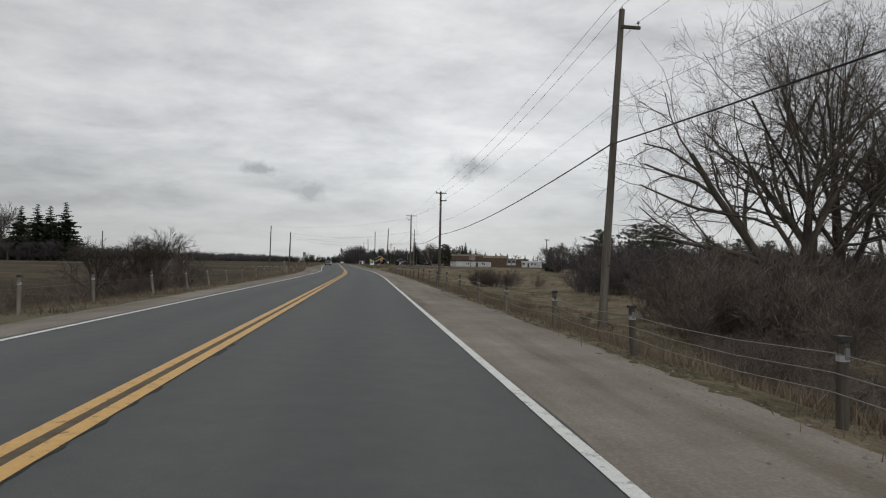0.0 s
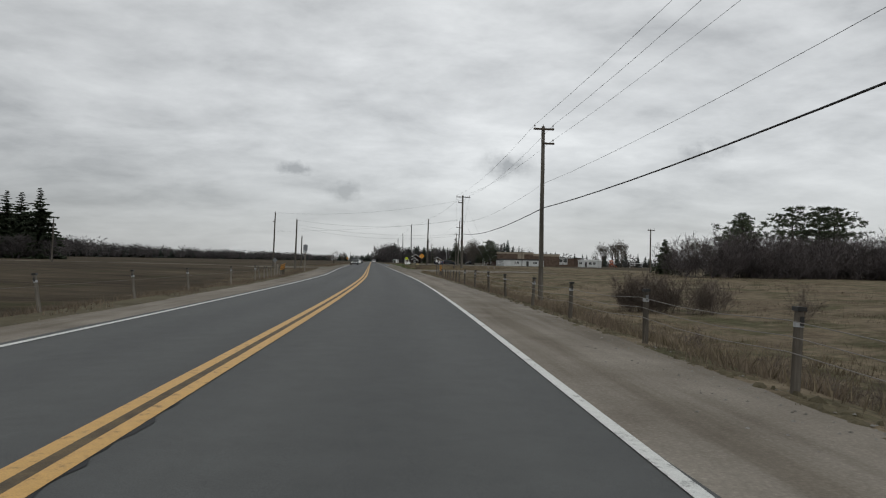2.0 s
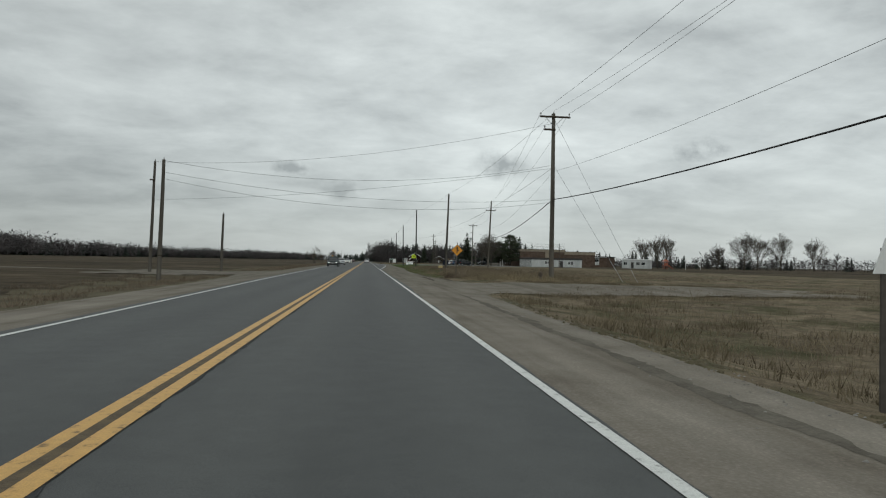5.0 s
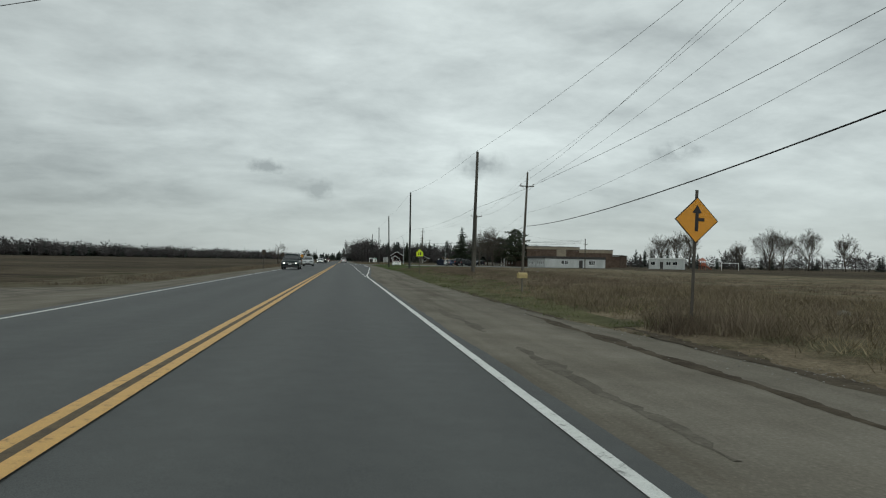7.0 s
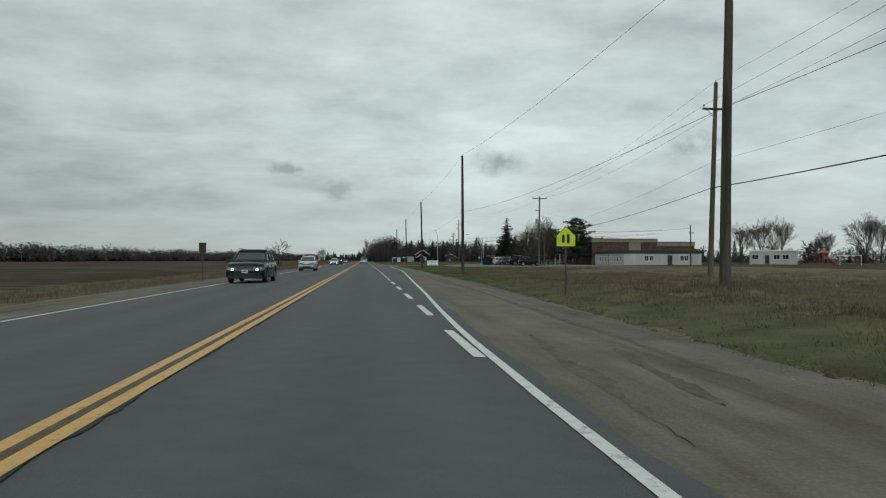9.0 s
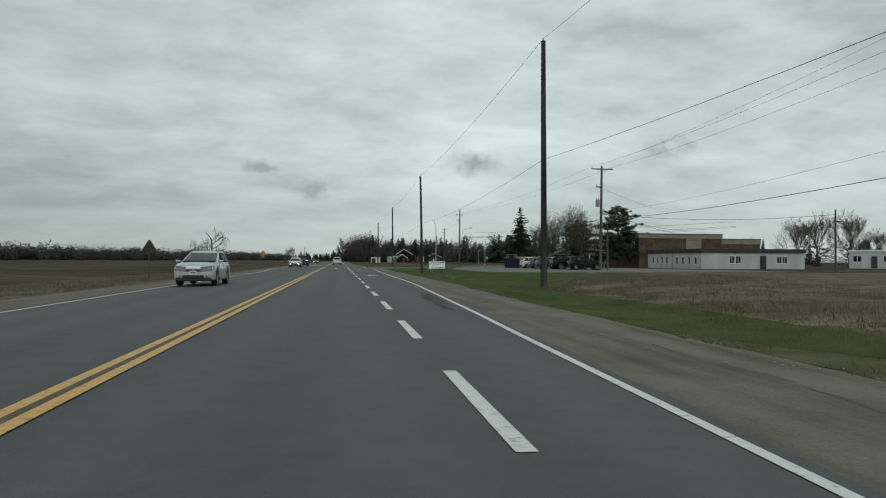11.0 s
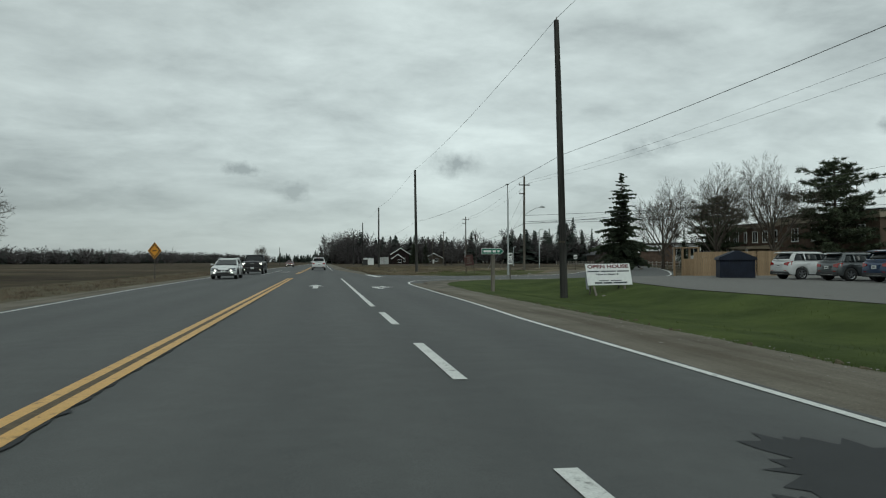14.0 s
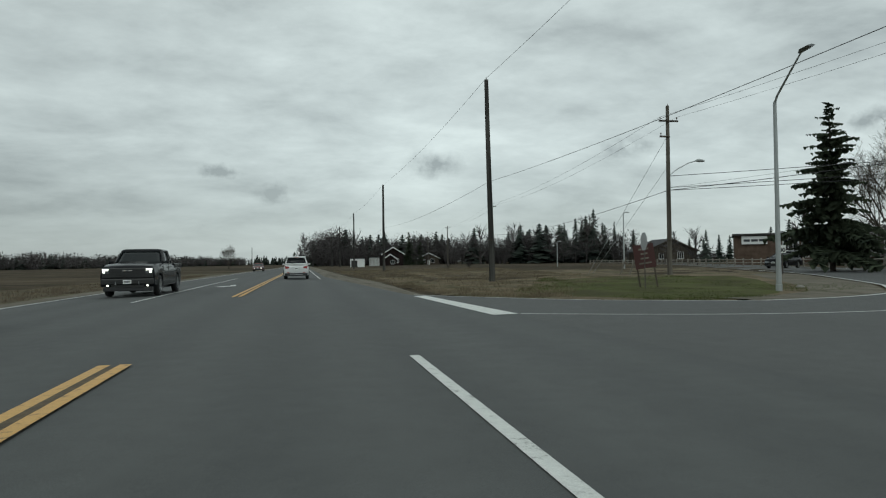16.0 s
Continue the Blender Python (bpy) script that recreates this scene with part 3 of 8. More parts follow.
for i in range(len(gy) - 1):
    for j in range(nu_ - 1):
        p = i * nu_ + j
        gf.append((p, p + 1, p + nu_ + 1, p + nu_))
gme = bpy.data.meshes.new("ground")
gme.from_pydata(gv, [], gf)
gme.materials.append(GROUND)
gme.shade_smooth()
structure("ground", gme, "brown winter stubble fields and rough grass, dull green in places")

road = structure("road", ribbon("road", road_left, road_right, -60, 1500, 2.0, 8, ASPHALT, 0.0), "grey two-lane asphalt road with worn wheel tracks")
sh = structure("gravel_shoulder_1", ribbon("gravel_shoulder_1", lambda y: road_right(y) - 0.36, gravel_right, -60, 311.5, 0.7, 8, GRAVEL, 0.012, 0.16, 3, 0.03), "sandy grey-brown gravel road shoulder")
structure("gravel_shoulder_2", ribbon("gravel_shoulder_2", gravel_left, lambda y: road_left(y) + 0.34, -60, 640, 0.9, 7, GRAVEL, 0.012, 0.14, 5, 0.03), "sandy grey-brown gravel road shoulder")
structure("gravel_shoulder_3", ribbon("gravel_shoulder_3", lambda y: road_right(y) - 0.02, lambda y: road_right(y) + lerp(y, (337, 360), (0.5, 2.4)), 337, 640, 1.2, 4, GRAVEL, 0.012, 0.14, 6, 0.03), "sandy grey-brown gravel road shoulder")
# flattened grass on the verges and banks
structure("verge_1", ribbon("verge_1", lambda y: gravel_right(y) - 0.25, lambda y: gravel_right(y) + lerp(y, (-60, 0, 40, 276), (20, 20, 58, 52)), -60, 276, 1.0, 32, THATCH, 0.006, 0.3, 21, 0.03, 1.7), "flattened straw-coloured winter grass on the roadside bank")
structure("verge_2", ribbon("verge_2", lambda y: gravel_left(y) - 6.5, lambda y: gravel_left(y) + 0.25, -60, 420, 1.2, 12, DULLGRASS, 0.006, 0.3, 22, 0.03), "flattened straw-coloured winter grass beside the road")
# muddy wheel ruts at the edge of the gravel
def rut(name, label, y0, y1, u0, u1, w, mat, seed, lift=0.020):
    """A ragged wheel rut that fades to nothing at both ends."""
    def mid(y):
        return lerp(y, (y0, y1), (u0, u1)) + 0.10 * noise.noise((y * 0.35, seed, 0))

    def half(y):
        k = (y - y0) / (y1 - y0)
        return 0.02 + w / 2 * (4 * k * (1 - k)) ** 0.6 * min(1.3, max(0.12, 0.75 + 1.5 * noise.noise((y * 0.7, seed, 4))))
    structure(name, ribbon(name, lambda y: mid(y) - half(y), lambda y: mid(y) + half(y), y0, y1, 0.14, 3, mat, lift, 0.10, seed, 0.006), label)


rut("mud_rut_1", "dark muddy wheel rut in the gravel", 141.5, 153.5, 6.2, 6.45, 0.34, MUD, 23)
rut("mud_rut_2", "dark muddy wheel rut along the gravel's edge", 142.0, 150.0, 7.45, 7.5, 0.36, MUD, 24)
rut("mud_rut_3", "dark muddy wheel rut along the gravel's edge", 152.0, 168.0, 6.85, 7.0, 0.26, MUD, 25)
rut("damp_track_1", "damp wheel track in the gravel", 141.0, 146.5, 4.3, 4.36, 0.22, DAMP, 26)
rut("damp_track_2", "damp wheel track in the gravel", 148.5, 154.5, 4.3, 4.25, 0.26, DAMP, 27)
rut("damp_track_3", "damp wheel track in the gravel", 170.0, 178.5, 5.85, 5.6, 0.24, DAMP, 28)
rut("damp_track_4", "damp wheel track in the gravel", 183.0, 198.0, 5.9, 6.3, 0.30, DAMP, 29)
rut("damp_track_5", "damp wheel track in the gravel", 196.0, 226.0, 6.3, 7.0, 0.34, DAMP, 30)
rut("damp_track_7", "damp wheel track in the gravel", 180.6, 187.0, 4.05, 4.6, 0.16, DAMP, 35)
rut("damp_track_8", "damp wheel track in the gravel", 181.8, 185.4, 4.9, 5.4, 0.20, DAMP, 36)
rut("damp_track_6", "damp wheel track in the gravel", 96.0, 124.0, 5.1, 5.4, 0.30, DAMP, 31)
# greener grass where the verge meets the gravel
structure("verge_3", ribbon("verge_3", lambda y: gravel_right(y) - 0.15, lambda y: gravel_right(y) + lerp(y, (150, 172, 200, 226), (0.5, 3.4, 3.0, 2.6)), 150, 228, 0.6, 8, GREENVERGE, 0.022, 0.35, 33, 0.02, 1.3), "short dull green grass along the gravel shoulder")
structure("verge_4", ribbon("verge_4", lambda y: lerp(y, (186, 190, 205), (13.0, 12.2, 17.5)), lambda y: lerp(y, (186, 192, 200, 205), (14.0, 21.0, 22.5, 18.5)), 186, 205, 0.6, 8, GREENVERGE, 0.03, 0.4, 34, 0.02), "patch of short green grass in the rough verge")
# farm entrances
structure("gravel_driveway_1", strip([((centre(y) + 6.5, y), (24.0 + 2.0 * math.sin(y), 126.0 + (y - 125.5) * 0.62)) for y in ys_between(125.5, 137.5, 0.8)], 20, 0.045, "gravel_driveway_1", GRAVEL, None, 0.08), "gravel farm entrance beside the road")
structure("gravel_driveway_2", strip([((-20.0 - 0.8 * math.sin(y * 2), y + 1), (-7.6, y)) for y in ys_between(150, 165, 0.8)], 16, 0.045, "gravel_driveway_2", DIRT, None, 0.08), "rutted dirt field entrance beside the road")


def line(name, f, y0, y1, w, mat, step=2.0):
    rows = [((centre(y) + f(y) - w / 2, y), (centre(y) + f(y) + w / 2, y)) for y in ys_between(y0, y1, step)]
    return structure(name, strip(rows, 1, 0.008, name, mat), "", road)


for off in (-0.112, 0.112):
    line("yellow_line", lambda y: off, -60, 320.6, 0.13, YELLOW_LINE)
    line("yellow_line", lambda y: off - lerp(y, (336, 378), (0.16, 0.0)), 336.5, 1400, 0.13, YELLOW_LINE)
line("line_gap", lambda y: 0.0, -60, 320.4, 0.11, TAR_BROWN)
line("line_gap", lambda y: -lerp(y, (336, 378), (0.16, 0.0)), 336.7, 1400, 0.11, TAR_BROWN)
for a_, b_, s_ in ((-10, 45, 1), (62, 84, 2), (88, 120, 3), (176, 200, 4), (226, 262, 5), (268, 312, 6)):   # ragged tar along the yellow line
    rg = random.Random(s_)
    structure("tar_edge", strip([((centre(y) + 0.17, y), (centre(y) + 0.175 + max(0.0, 0.05 * noise.noise((y * 0.5, s_ * 5.0, 0)) + 0.05 * noise.noise((y * 3.1, s_ * 5.0, 3.0)) + 0.02 + rg.uniform(-0.03, 0.03)), y)) for y in ys_between(a_, b_, 0.16)], 1, 0.005, "tar_edge", PATCH), "", road)
line("edge_line", left_line, -60, 1400, 0.125, WHITE_LINE)
line("edge_line", right_line, -60, 302, 0.115, WHITE_LINE)
line("edge_line", lambda y: 3.45, 364, 1400, 0.11, WHITE_LINE)
line("turn_lane_line", lambda y: -3.3, 335.5, 372, 0.11, WHITE_LINE)
line("turn_lane_line", lambda y: 3.45, 291.6, 320.8, 0.13, WHITE_LINE)
for k in range(-11, 7):
    y = 250.5 + 6 * k
    line("lane_dash", lambda q: lerp(q, (186, 215, 235), (3.38, 3.42, 3.5)), y, y + 3.05, 0.15, WHITE_LINE, 1.5)


def flat_mark(name, outline, mat=WHITE_LINE, lift=0.009):
    bm = bmesh.new()
    f = bm.faces.new([bm.verts.new((x, y, level(x, y) + lift)) for x, y in outline])
    bmesh.ops.recalc_face_normals(bm, faces=[f])
    if f.normal.z < 0:
        f.normal_flip()
    me = bpy.data.meshes.new(name)
    bm.to_mesh(me)
    bm.free()
    me.materials.append(mat)
    return structure(name, me, "", road)


def turn_arrow(x, y, flip=1, back=1):
    pts = [(-0.16, 0.0), (-0.36, 1.5), (-0.30, 2.1), (-0.12, 2.42), (0.14, 2.52), (0.14, 3.0), (0.74, 2.1), (0.14, 1.25), (0.14, 1.78), (0.0, 1.68), (-0.06, 1.45), (0.12, 0.0)]
    flat_mark("turn_arrow", [(x + flip * a, y + back * b) for a, b in pts])


turn_arrow(4.78, 303.7)
turn_arrow(4.72, 267.2)
turn_arrow(-1.75, 351.5, -1, -1)
flat_mark("through_arrow", [(1.82 + a, 303.3 + b) for a, b in ((-0.12, 0), (-0.12, 2.5), (-0.38, 2.5), (0, 4.5), (0.38, 2.5), (0.12, 2.5), (0.12, 0))])
flat_mark("stop_line", [(6.3, 327.0), (6.95, 327.1), (6.45, 336.2), (6.0, 336.0)], lift=0.016)


def blot(x, y, rx, ry, seed, mat=PATCH, lift=0.005):
    pts = []
    for i in range(60):
        a = 2 * math.pi * i / 60
        k = 1 + 0.55 * noise.noise((math.cos(a) * 1.8, math.sin(a) * 1.8, seed * 3.7)) + 0.5 * noise.noise((math.cos(a) * 6, math.sin(a) * 6, seed * 1.7))
        pts.append((x + rx * k * math.cos(a), y + ry * k * math.sin(a)))
    flat_mark("tar_patch" if mat is PATCH else "mud_patch", pts, mat, lift)


for x, y, rx, ry, s in ((5.15, 237.9, 0.30, 1.7, 1), (5.0, 233.7, 0.12, 1.3, 2), (5.45, 239.7, 0.28, 0.5, 7), (5.12, 235.4, 0.14, 0.5, 8), (4.6, 276.0, 0.35, 0.9, 3), (5.3, 277.2, 0.5, 0.7, 4), (5.9, 275, 0.25, 0.5, 5)):
    blot(x, y, rx, ry, s)

# the side road, its junction and the school's parking lot
SIDE = [((6.0, 337.6), (6.4, 307.5)), ((7.0, 336.0), (7.7, 310.5)), ((8.6, 333.9), (9.4, 315.2)), ((11, 331.4), (11.4, 316.9)), ((15, 329.4), (15, 318.2)), ((18.5, 330.0), (20, 319.2)), ((21.9, 331.6), (25, 320.4)),
        ((24.6, 334.3), (29, 323)), ((27.2, 337.4), (32.6, 327.5)), ((30.8, 343.5), (36.8, 335)), ((34.7, 350.6), (42.3, 346)), ((43.7, 369.7), (51, 364)), ((60, 405), (67, 400)), ((80, 450), (87, 446))]
side_road = structure("side_road", strip(SIDE, 10, 0.010, "side_road", SIDEPAVE), "pale grey asphalt side road joining at the junction")
for k in range(11):
    side_road.data.vertices[k].co.z -= 0.03


def smooth_path(pts, n=6):
    """A Catmull-Rom curve through the points."""
    out = []
    ps = [Vector(p) for p in pts]
    for i in range(len(ps) - 1):
        a, b, c, d = ps[max(i - 1, 0)], ps[i], ps[i + 1], ps[min(i + 2, len(ps) - 1)]
        for k in range(n):
            t = k / n
            q = 0.5 * ((2 * b) + (c - a) * t + (2 * a - 5 * b + 4 * c - d) * t * t + (3 * b - a - 3 * c + d) * t ** 3)
            out.append((q.x, q.y))
    return out + [tuple(pts[-1])]


def path_line(name, pts, w, parent, mat=WHITE_LINE, lift=0.018):
    rows = []
    pts = smooth_path(pts)
    for i, p in enumerate(pts):
        a, b = pts[max(i - 1, 0)], pts[min(i + 1, len(pts) - 1)]
        d = Vector((b[0] - a[0], b[1] - a[1])).normalized()
        rows.append(((p[0] - d.y * w / 2, p[1] + d.x * w / 2), (p[0] + d.y * w / 2, p[1] - d.x * w / 2)))
    return structure(name, strip(rows, 1, lift, name, mat), "", parent)


path_line("corner_line", [(6.72, 301.9), (6.75, 306), (6.84, 309.5), (7.08, 312.2), (7.5, 314.3), (8.1, 316.0), (9.1, 317.3), (10.6, 318.2), (13, 318.9), (16.3, 319.5), (18.5, 319.8)], 0.12, side_road)
path_line("corner_line", [(15.0, 329.25), (18.4, 329.8), (21.7, 331.4), (24.5, 334.3), (27, 337.3), (30.6, 343.5), (34.5, 350.6), (43.5, 369.7)], 0.15, side_road)
path_line("corner_line", [(6.15, 337.0), (7.0, 335.7), (8.8, 333.5), (10.3, 331.8), (13.1, 329.9), (15, 329.25)], 0.09, side_road)
path_line("corner_line", [(7.0, 327.1), (9.36, 326.0), (11.85, 325.2), (15, 325.0), (19, 325.6)], 0.09, side_road)
path_line("corner_line", [(25.5, 321), (29.2, 323.6), (32.2, 327.6), (36.4, 335.2), (42, 346.2), (50.7, 364.2)], 0.14, side_road)
lot = [((17.4, 274.6), (52, 278.5)), ((16.5, 279), (52, 281)), ((16.4, 285), (51, 286)), ((16.4, 292), (50, 292)), ((16.4, 298), (49, 299)), ((17.2, 304), (47, 305)), ((18.6, 309), (45, 311)), ((20.5, 313.5), (43, 316)), ((21.5, 318.9), (36, 321.5))]
structure("parking_lot", strip(lot, 14, 0.02, "parking_lot", LOT, None, 0.0), "pale asphalt parking lot beside the school lawn")

# the mown lawn between the shoulder and the lot
CORNER_OUT = smooth_path([(7.15, 304.5), (7.25, 308.5), (7.6, 311.6), (8.2, 314.0), (9.2, 315.9), (11.2, 317.5), (14, 318.5), (18.5, 319.3)])
CORNER_IN = smooth_path([(8.9, 304.5), (9.0, 309.7), (9.5, 312.0), (10.1, 313.7), (11.0, 315.4), (12.8, 317.0), (15.4, 318.1), (18.6, 318.8)])
structure("gravel_corner", strip([(a, b) for a, b in zip(CORNER_OUT, CORNER_IN)], 6, 0.018, "gravel_corner", DIRT, None, 0.03), "gravelly dirt strip round the junction corner")
for x, y, rx, ry, s in ((7.85, 310.8, 0.10, 0.9, 21), (8.15, 313.0, 0.12, 0.6, 22), (10.4, 316.5, 0.6, 0.10, 25)):
    blot(x, y, rx, ry, s, MUD, 0.034)
LAWN_ROWS = [(y, (gravel_right(y) - 0.25 + (0 if y > 228 else (228 - y) * 0.3)) if y < 308 else lerp(y, (308, 309.7, 312.2, 313.8, 315, 316.6, 317.5), (8.6, 8.75, 9.2, 9.8, 10.6, 12.3, 14.9)),
              lerp(y, (214, 225, 236, 250, 262, 273, 275, 280, 298, 304, 309, 313.5, 317.5), (9.4, 10.8, 11.4, 13.0, 23, 31, 17.6, 16.6, 16.5, 17.3, 18.7, 20.6, 21.3))) for y in ys_between(214, 317.5, 1.0)]
structure("lawn", strip([((a, y), (b, y)) for y, a, b in LAWN_ROWS], 24, 0.03, "lawn", LAWN, None, 0.05), "mown green lawn beside the road")
structure("junction_grass", strip([((11.6, 331.2), (14.5, 329.9)), ((8.7, 334.4), (19.6, 330.9)), ((7.3, 337), (24.2, 334.6)), ((7.3, 341), (27.4, 338.6)), ((7.3, 346), (31, 345)), ((7.3, 352), (34.8, 352)), ((7.5, 362), (39.4, 362)), ((7.8, 385), (50, 385))], 22, 0.012, "junction_grass", THATCH, None, 0.03), "rough straw-green grass at the junction corner")
JLAWN = mottled("thin_green_grass", (0.062, 0.060, 0.028), (0.088, 0.096, 0.036), 0.45, 0.95, bump=0.6, fine=26.0, lo=0.4, hi=0.6)
structure("junction_lawn", strip([((12.6, 331.6), (14.8, 330.8)), ((10.8, 333.6), (18.4, 332.4)), ((11.0, 336), (20.9, 335.2)), ((12.2, 340), (23.6, 339.2)), ((14.5, 345), (26.6, 344)), ((17.5, 350), (29, 349.5))], 14, 0.03, "junction_lawn", JLAWN, None, 0.04), "short thin green grass round the street lamp")
structure("gravel_apron", strip([((14.3, 330.8), (15.0, 329.5)), ((17.4, 331.7), (18.4, 330.0)), ((20.0, 333.4), (21.7, 331.6)), ((22.2, 336.2), (24.4, 334.5)), ((24.2, 339.4), (26.9, 337.5)), ((27.4, 345), (30.4, 343.7)), ((31.6, 352), (34.3, 350.8))], 5, 0.034, "gravel_apron", GRAVEL, None, 0.03), "grey gravel along the inside of the bend")
structure("field_track", strip([((x, 160.4 + 1.2 * noise.noise((x * 0.05, 2.0, 0))), (x, 163.2 + 1.2 * noise.noise((x * 0.05, 2.0, 0)))) for x in ys_between(-150, -19, 3.0)], 3, 0.05, "field_track", GRAVEL, None, 0.03), "pale dirt track across the field")
# ---- trees and rough growth ----
def limb(b, rnd, p, d, length, r, depth, last, opts):
    """One branch of a bare tree and, from it, the branches of the next order."""
    segs = 4 if depth < 2 else 3
    pts, radii, dirs = [p.copy()], [r], [d.copy()]
    q, dd = p.copy(), d.copy()
    taper = 0.45 if depth < last else 0.12
    for i in range(segs):
        wob = opts["wob"] * (0.6 + 0.5 * depth)
        dd = (dd + Vector((rnd.uniform(-wob, wob), rnd.uniform(-wob, wob), rnd.uniform(-wob, wob) + opts["up"]))).normalized()
        q = q + dd * length / segs
        pts.append(q.copy())
        dirs.append(dd.copy())
        radii.append(max(opts["thin"], r * (1 - (1 - taper) * (i + 1) / segs)))
    if depth >= last:   # the finest twigs are thin slivers
        s = dd.cross(Vector((rnd.uniform(-1, 1), rnd.uniform(-1, 1), rnd.uniform(-1, 1)))).normalized() * max(r * 0.9, opts["thin"])
        b.add([pts[0] - s, pts[0] + s, pts[2] + s * 0.7, pts[2] - s * 0.7, pts[-1]], [(0, 1, 2, 3), (3, 2, 4)])
        return
    b.tube(pts, radii, (7, 5, 4, 3, 3, 3, 3)[depth], caps=False)
    n = opts["kids"][depth]
    for k in range(n):
        f = opts["from"] + (1 - opts["from"]) * (k + rnd.uniform(0.1, 0.9)) / n if depth else opts["bole"] + (1 - opts["bole"]) * (k + rnd.uniform(0.2, 0.8)) / n
        i = min(int(f * segs), segs - 1)
        w = f * segs - i
        at = pts[i].lerp(pts[i + 1], w)
        rr = radii[i] + (radii[i + 1] - radii[i]) * w
        base = dirs[i + 1]
        side = base.cross(Vector((rnd.uniform(-1, 1), rnd.uniform(-1, 1), rnd.uniform(-1, 1)))).normalized()
        ang = radians(rnd.uniform(*opts["angle"])) * (0.7 if k == n - 1 else 1)
        nd = (base * math.cos(ang) + side * math.sin(ang)).normalized()
        limb(b, rnd, at, nd, length * rnd.uniform(*opts["len"]) * (1.15 - 0.45 * f), rr * rnd.uniform(0.44, 0.64), depth + 1, last, opts)


WIDE = dict(wob=0.16, up=0.05, thin=0.006, kids=(7, 6, 6, 5, 4, 3), angle=(28, 58), len=(0.55, 0.8), bole=0.22, **{"from": 0.25})
WILLOW = dict(wob=0.13, up=0.09, thin=0.009, kids=(7, 6, 6, 5, 4, 3), angle=(20, 46), len=(0.55, 0.8), bole=0.22, **{"from": 0.25})
SLIM = dict(wob=0.14, up=0.07, thin=0.006, kids=(8, 6, 5, 4, 4, 3), angle=(22, 46), len=(0.5, 0.72), bole=0.28, **{"from": 0.25})


def bare_mesh(seed, height, r, opts, last=4):
    rnd = random.Random(seed)
    low, high = B(), B()
    trunk_top = height * 0.42
    pts, radii = [], []
    p = Vector((0, 0, -0.3))
    lean = Vector((rnd.uniform(-0.08, 0.08) + opts.get("lean", (0, 0))[0], rnd.uniform(-0.08, 0.08) + opts.get("lean", (0, 0))[1], 1))
    for i in range(6):
        pts.append(p.copy())
        radii.append(r * (1.35 if i == 0 else 1.0 - 0.11 * i))
        p = p + Vector((lean.x + rnd.uniform(-0.06, 0.06), lean.y + rnd.uniform(-0.06, 0.06), 1)) * trunk_top / 5
    low.tube(pts, radii, 9, caps=False)
    n = opts["kids"][0]
    for k in range(n):
        f = opts["bole"] + (1 - opts["bole"]) * (k + 0.6) / n
        i = min(int(f * 5), 4)
        at = pts[i].lerp(pts[i + 1], f * 5 - i)
        a = k * 2.4 + rnd.uniform(-0.4, 0.4)
        tilt = radians(rnd.uniform(30, 58) * (1.15 - 0.75 * f))
        d = Vector((math.cos(a) * math.sin(tilt), math.sin(a) * math.sin(tilt), math.cos(tilt)))
        limb(high, rnd, at, d, height * rnd.uniform(0.42, 0.58) * (1.1 - 0.3 * f), radii[i] * rnd.uniform(0.42, 0.62), 1, last, opts)
    return low.mesh("trunk", BARK, True), high.mesh("crown", TWIG, True)


def place_tree(name, label, low, high, x, y, scale=1.0, turn=0.0, group="", sink=0.0, squash=1.0):
    ob = thing(name, label, "tree", Matrix.Translation((x, y, level(x, y) - sink)) @ Matrix.Rotation(turn, 4, "Z") @ Matrix.Diagonal((scale * squash, scale * squash, scale, 1)), group)
    part("trunk", low, None, ob)
    part("crown", high, None, ob)
    return ob


def needle_fan(vs, fs, rnd, p, d, length, wide, droop, n):
    """Hanging needled sprigs set along one bough."""
    side = d.cross(Vector((0, 0, 1)))
    side = side.normalized() if side.length > 0.01 else Vector((1, 0, 0))
    for i in range(n):
        f = (i + rnd.random()) / n
        c = p + d * length * f + Vector((0, 0, -droop * f * f))
        for s in (-1, 1):
            w = wide * (1.1 - 0.6 * f) * rnd.uniform(0.7, 1.35)
            tip = c + side * s * w * rnd.uniform(0.5, 1.0) + d * w * rnd.uniform(0.2, 0.8) + Vector((0, 0, rnd.uniform(-0.5, 0.15) * w))
            hang = w * rnd.uniform(0.35, 0.75)
            e1 = d * w * 0.3
            k = len(vs)
            vs.extend((tuple(c - e1), tuple(c + e1), tuple(tip), tuple(c.lerp(tip, 0.55) + Vector((rnd.uniform(-0.1, 0.1), rnd.uniform(-0.1, 0.1), -hang)))))
            fs.extend(((k, k + 1, k + 2), (k, k + 3, k + 2), (k, k + 1, k + 3)))


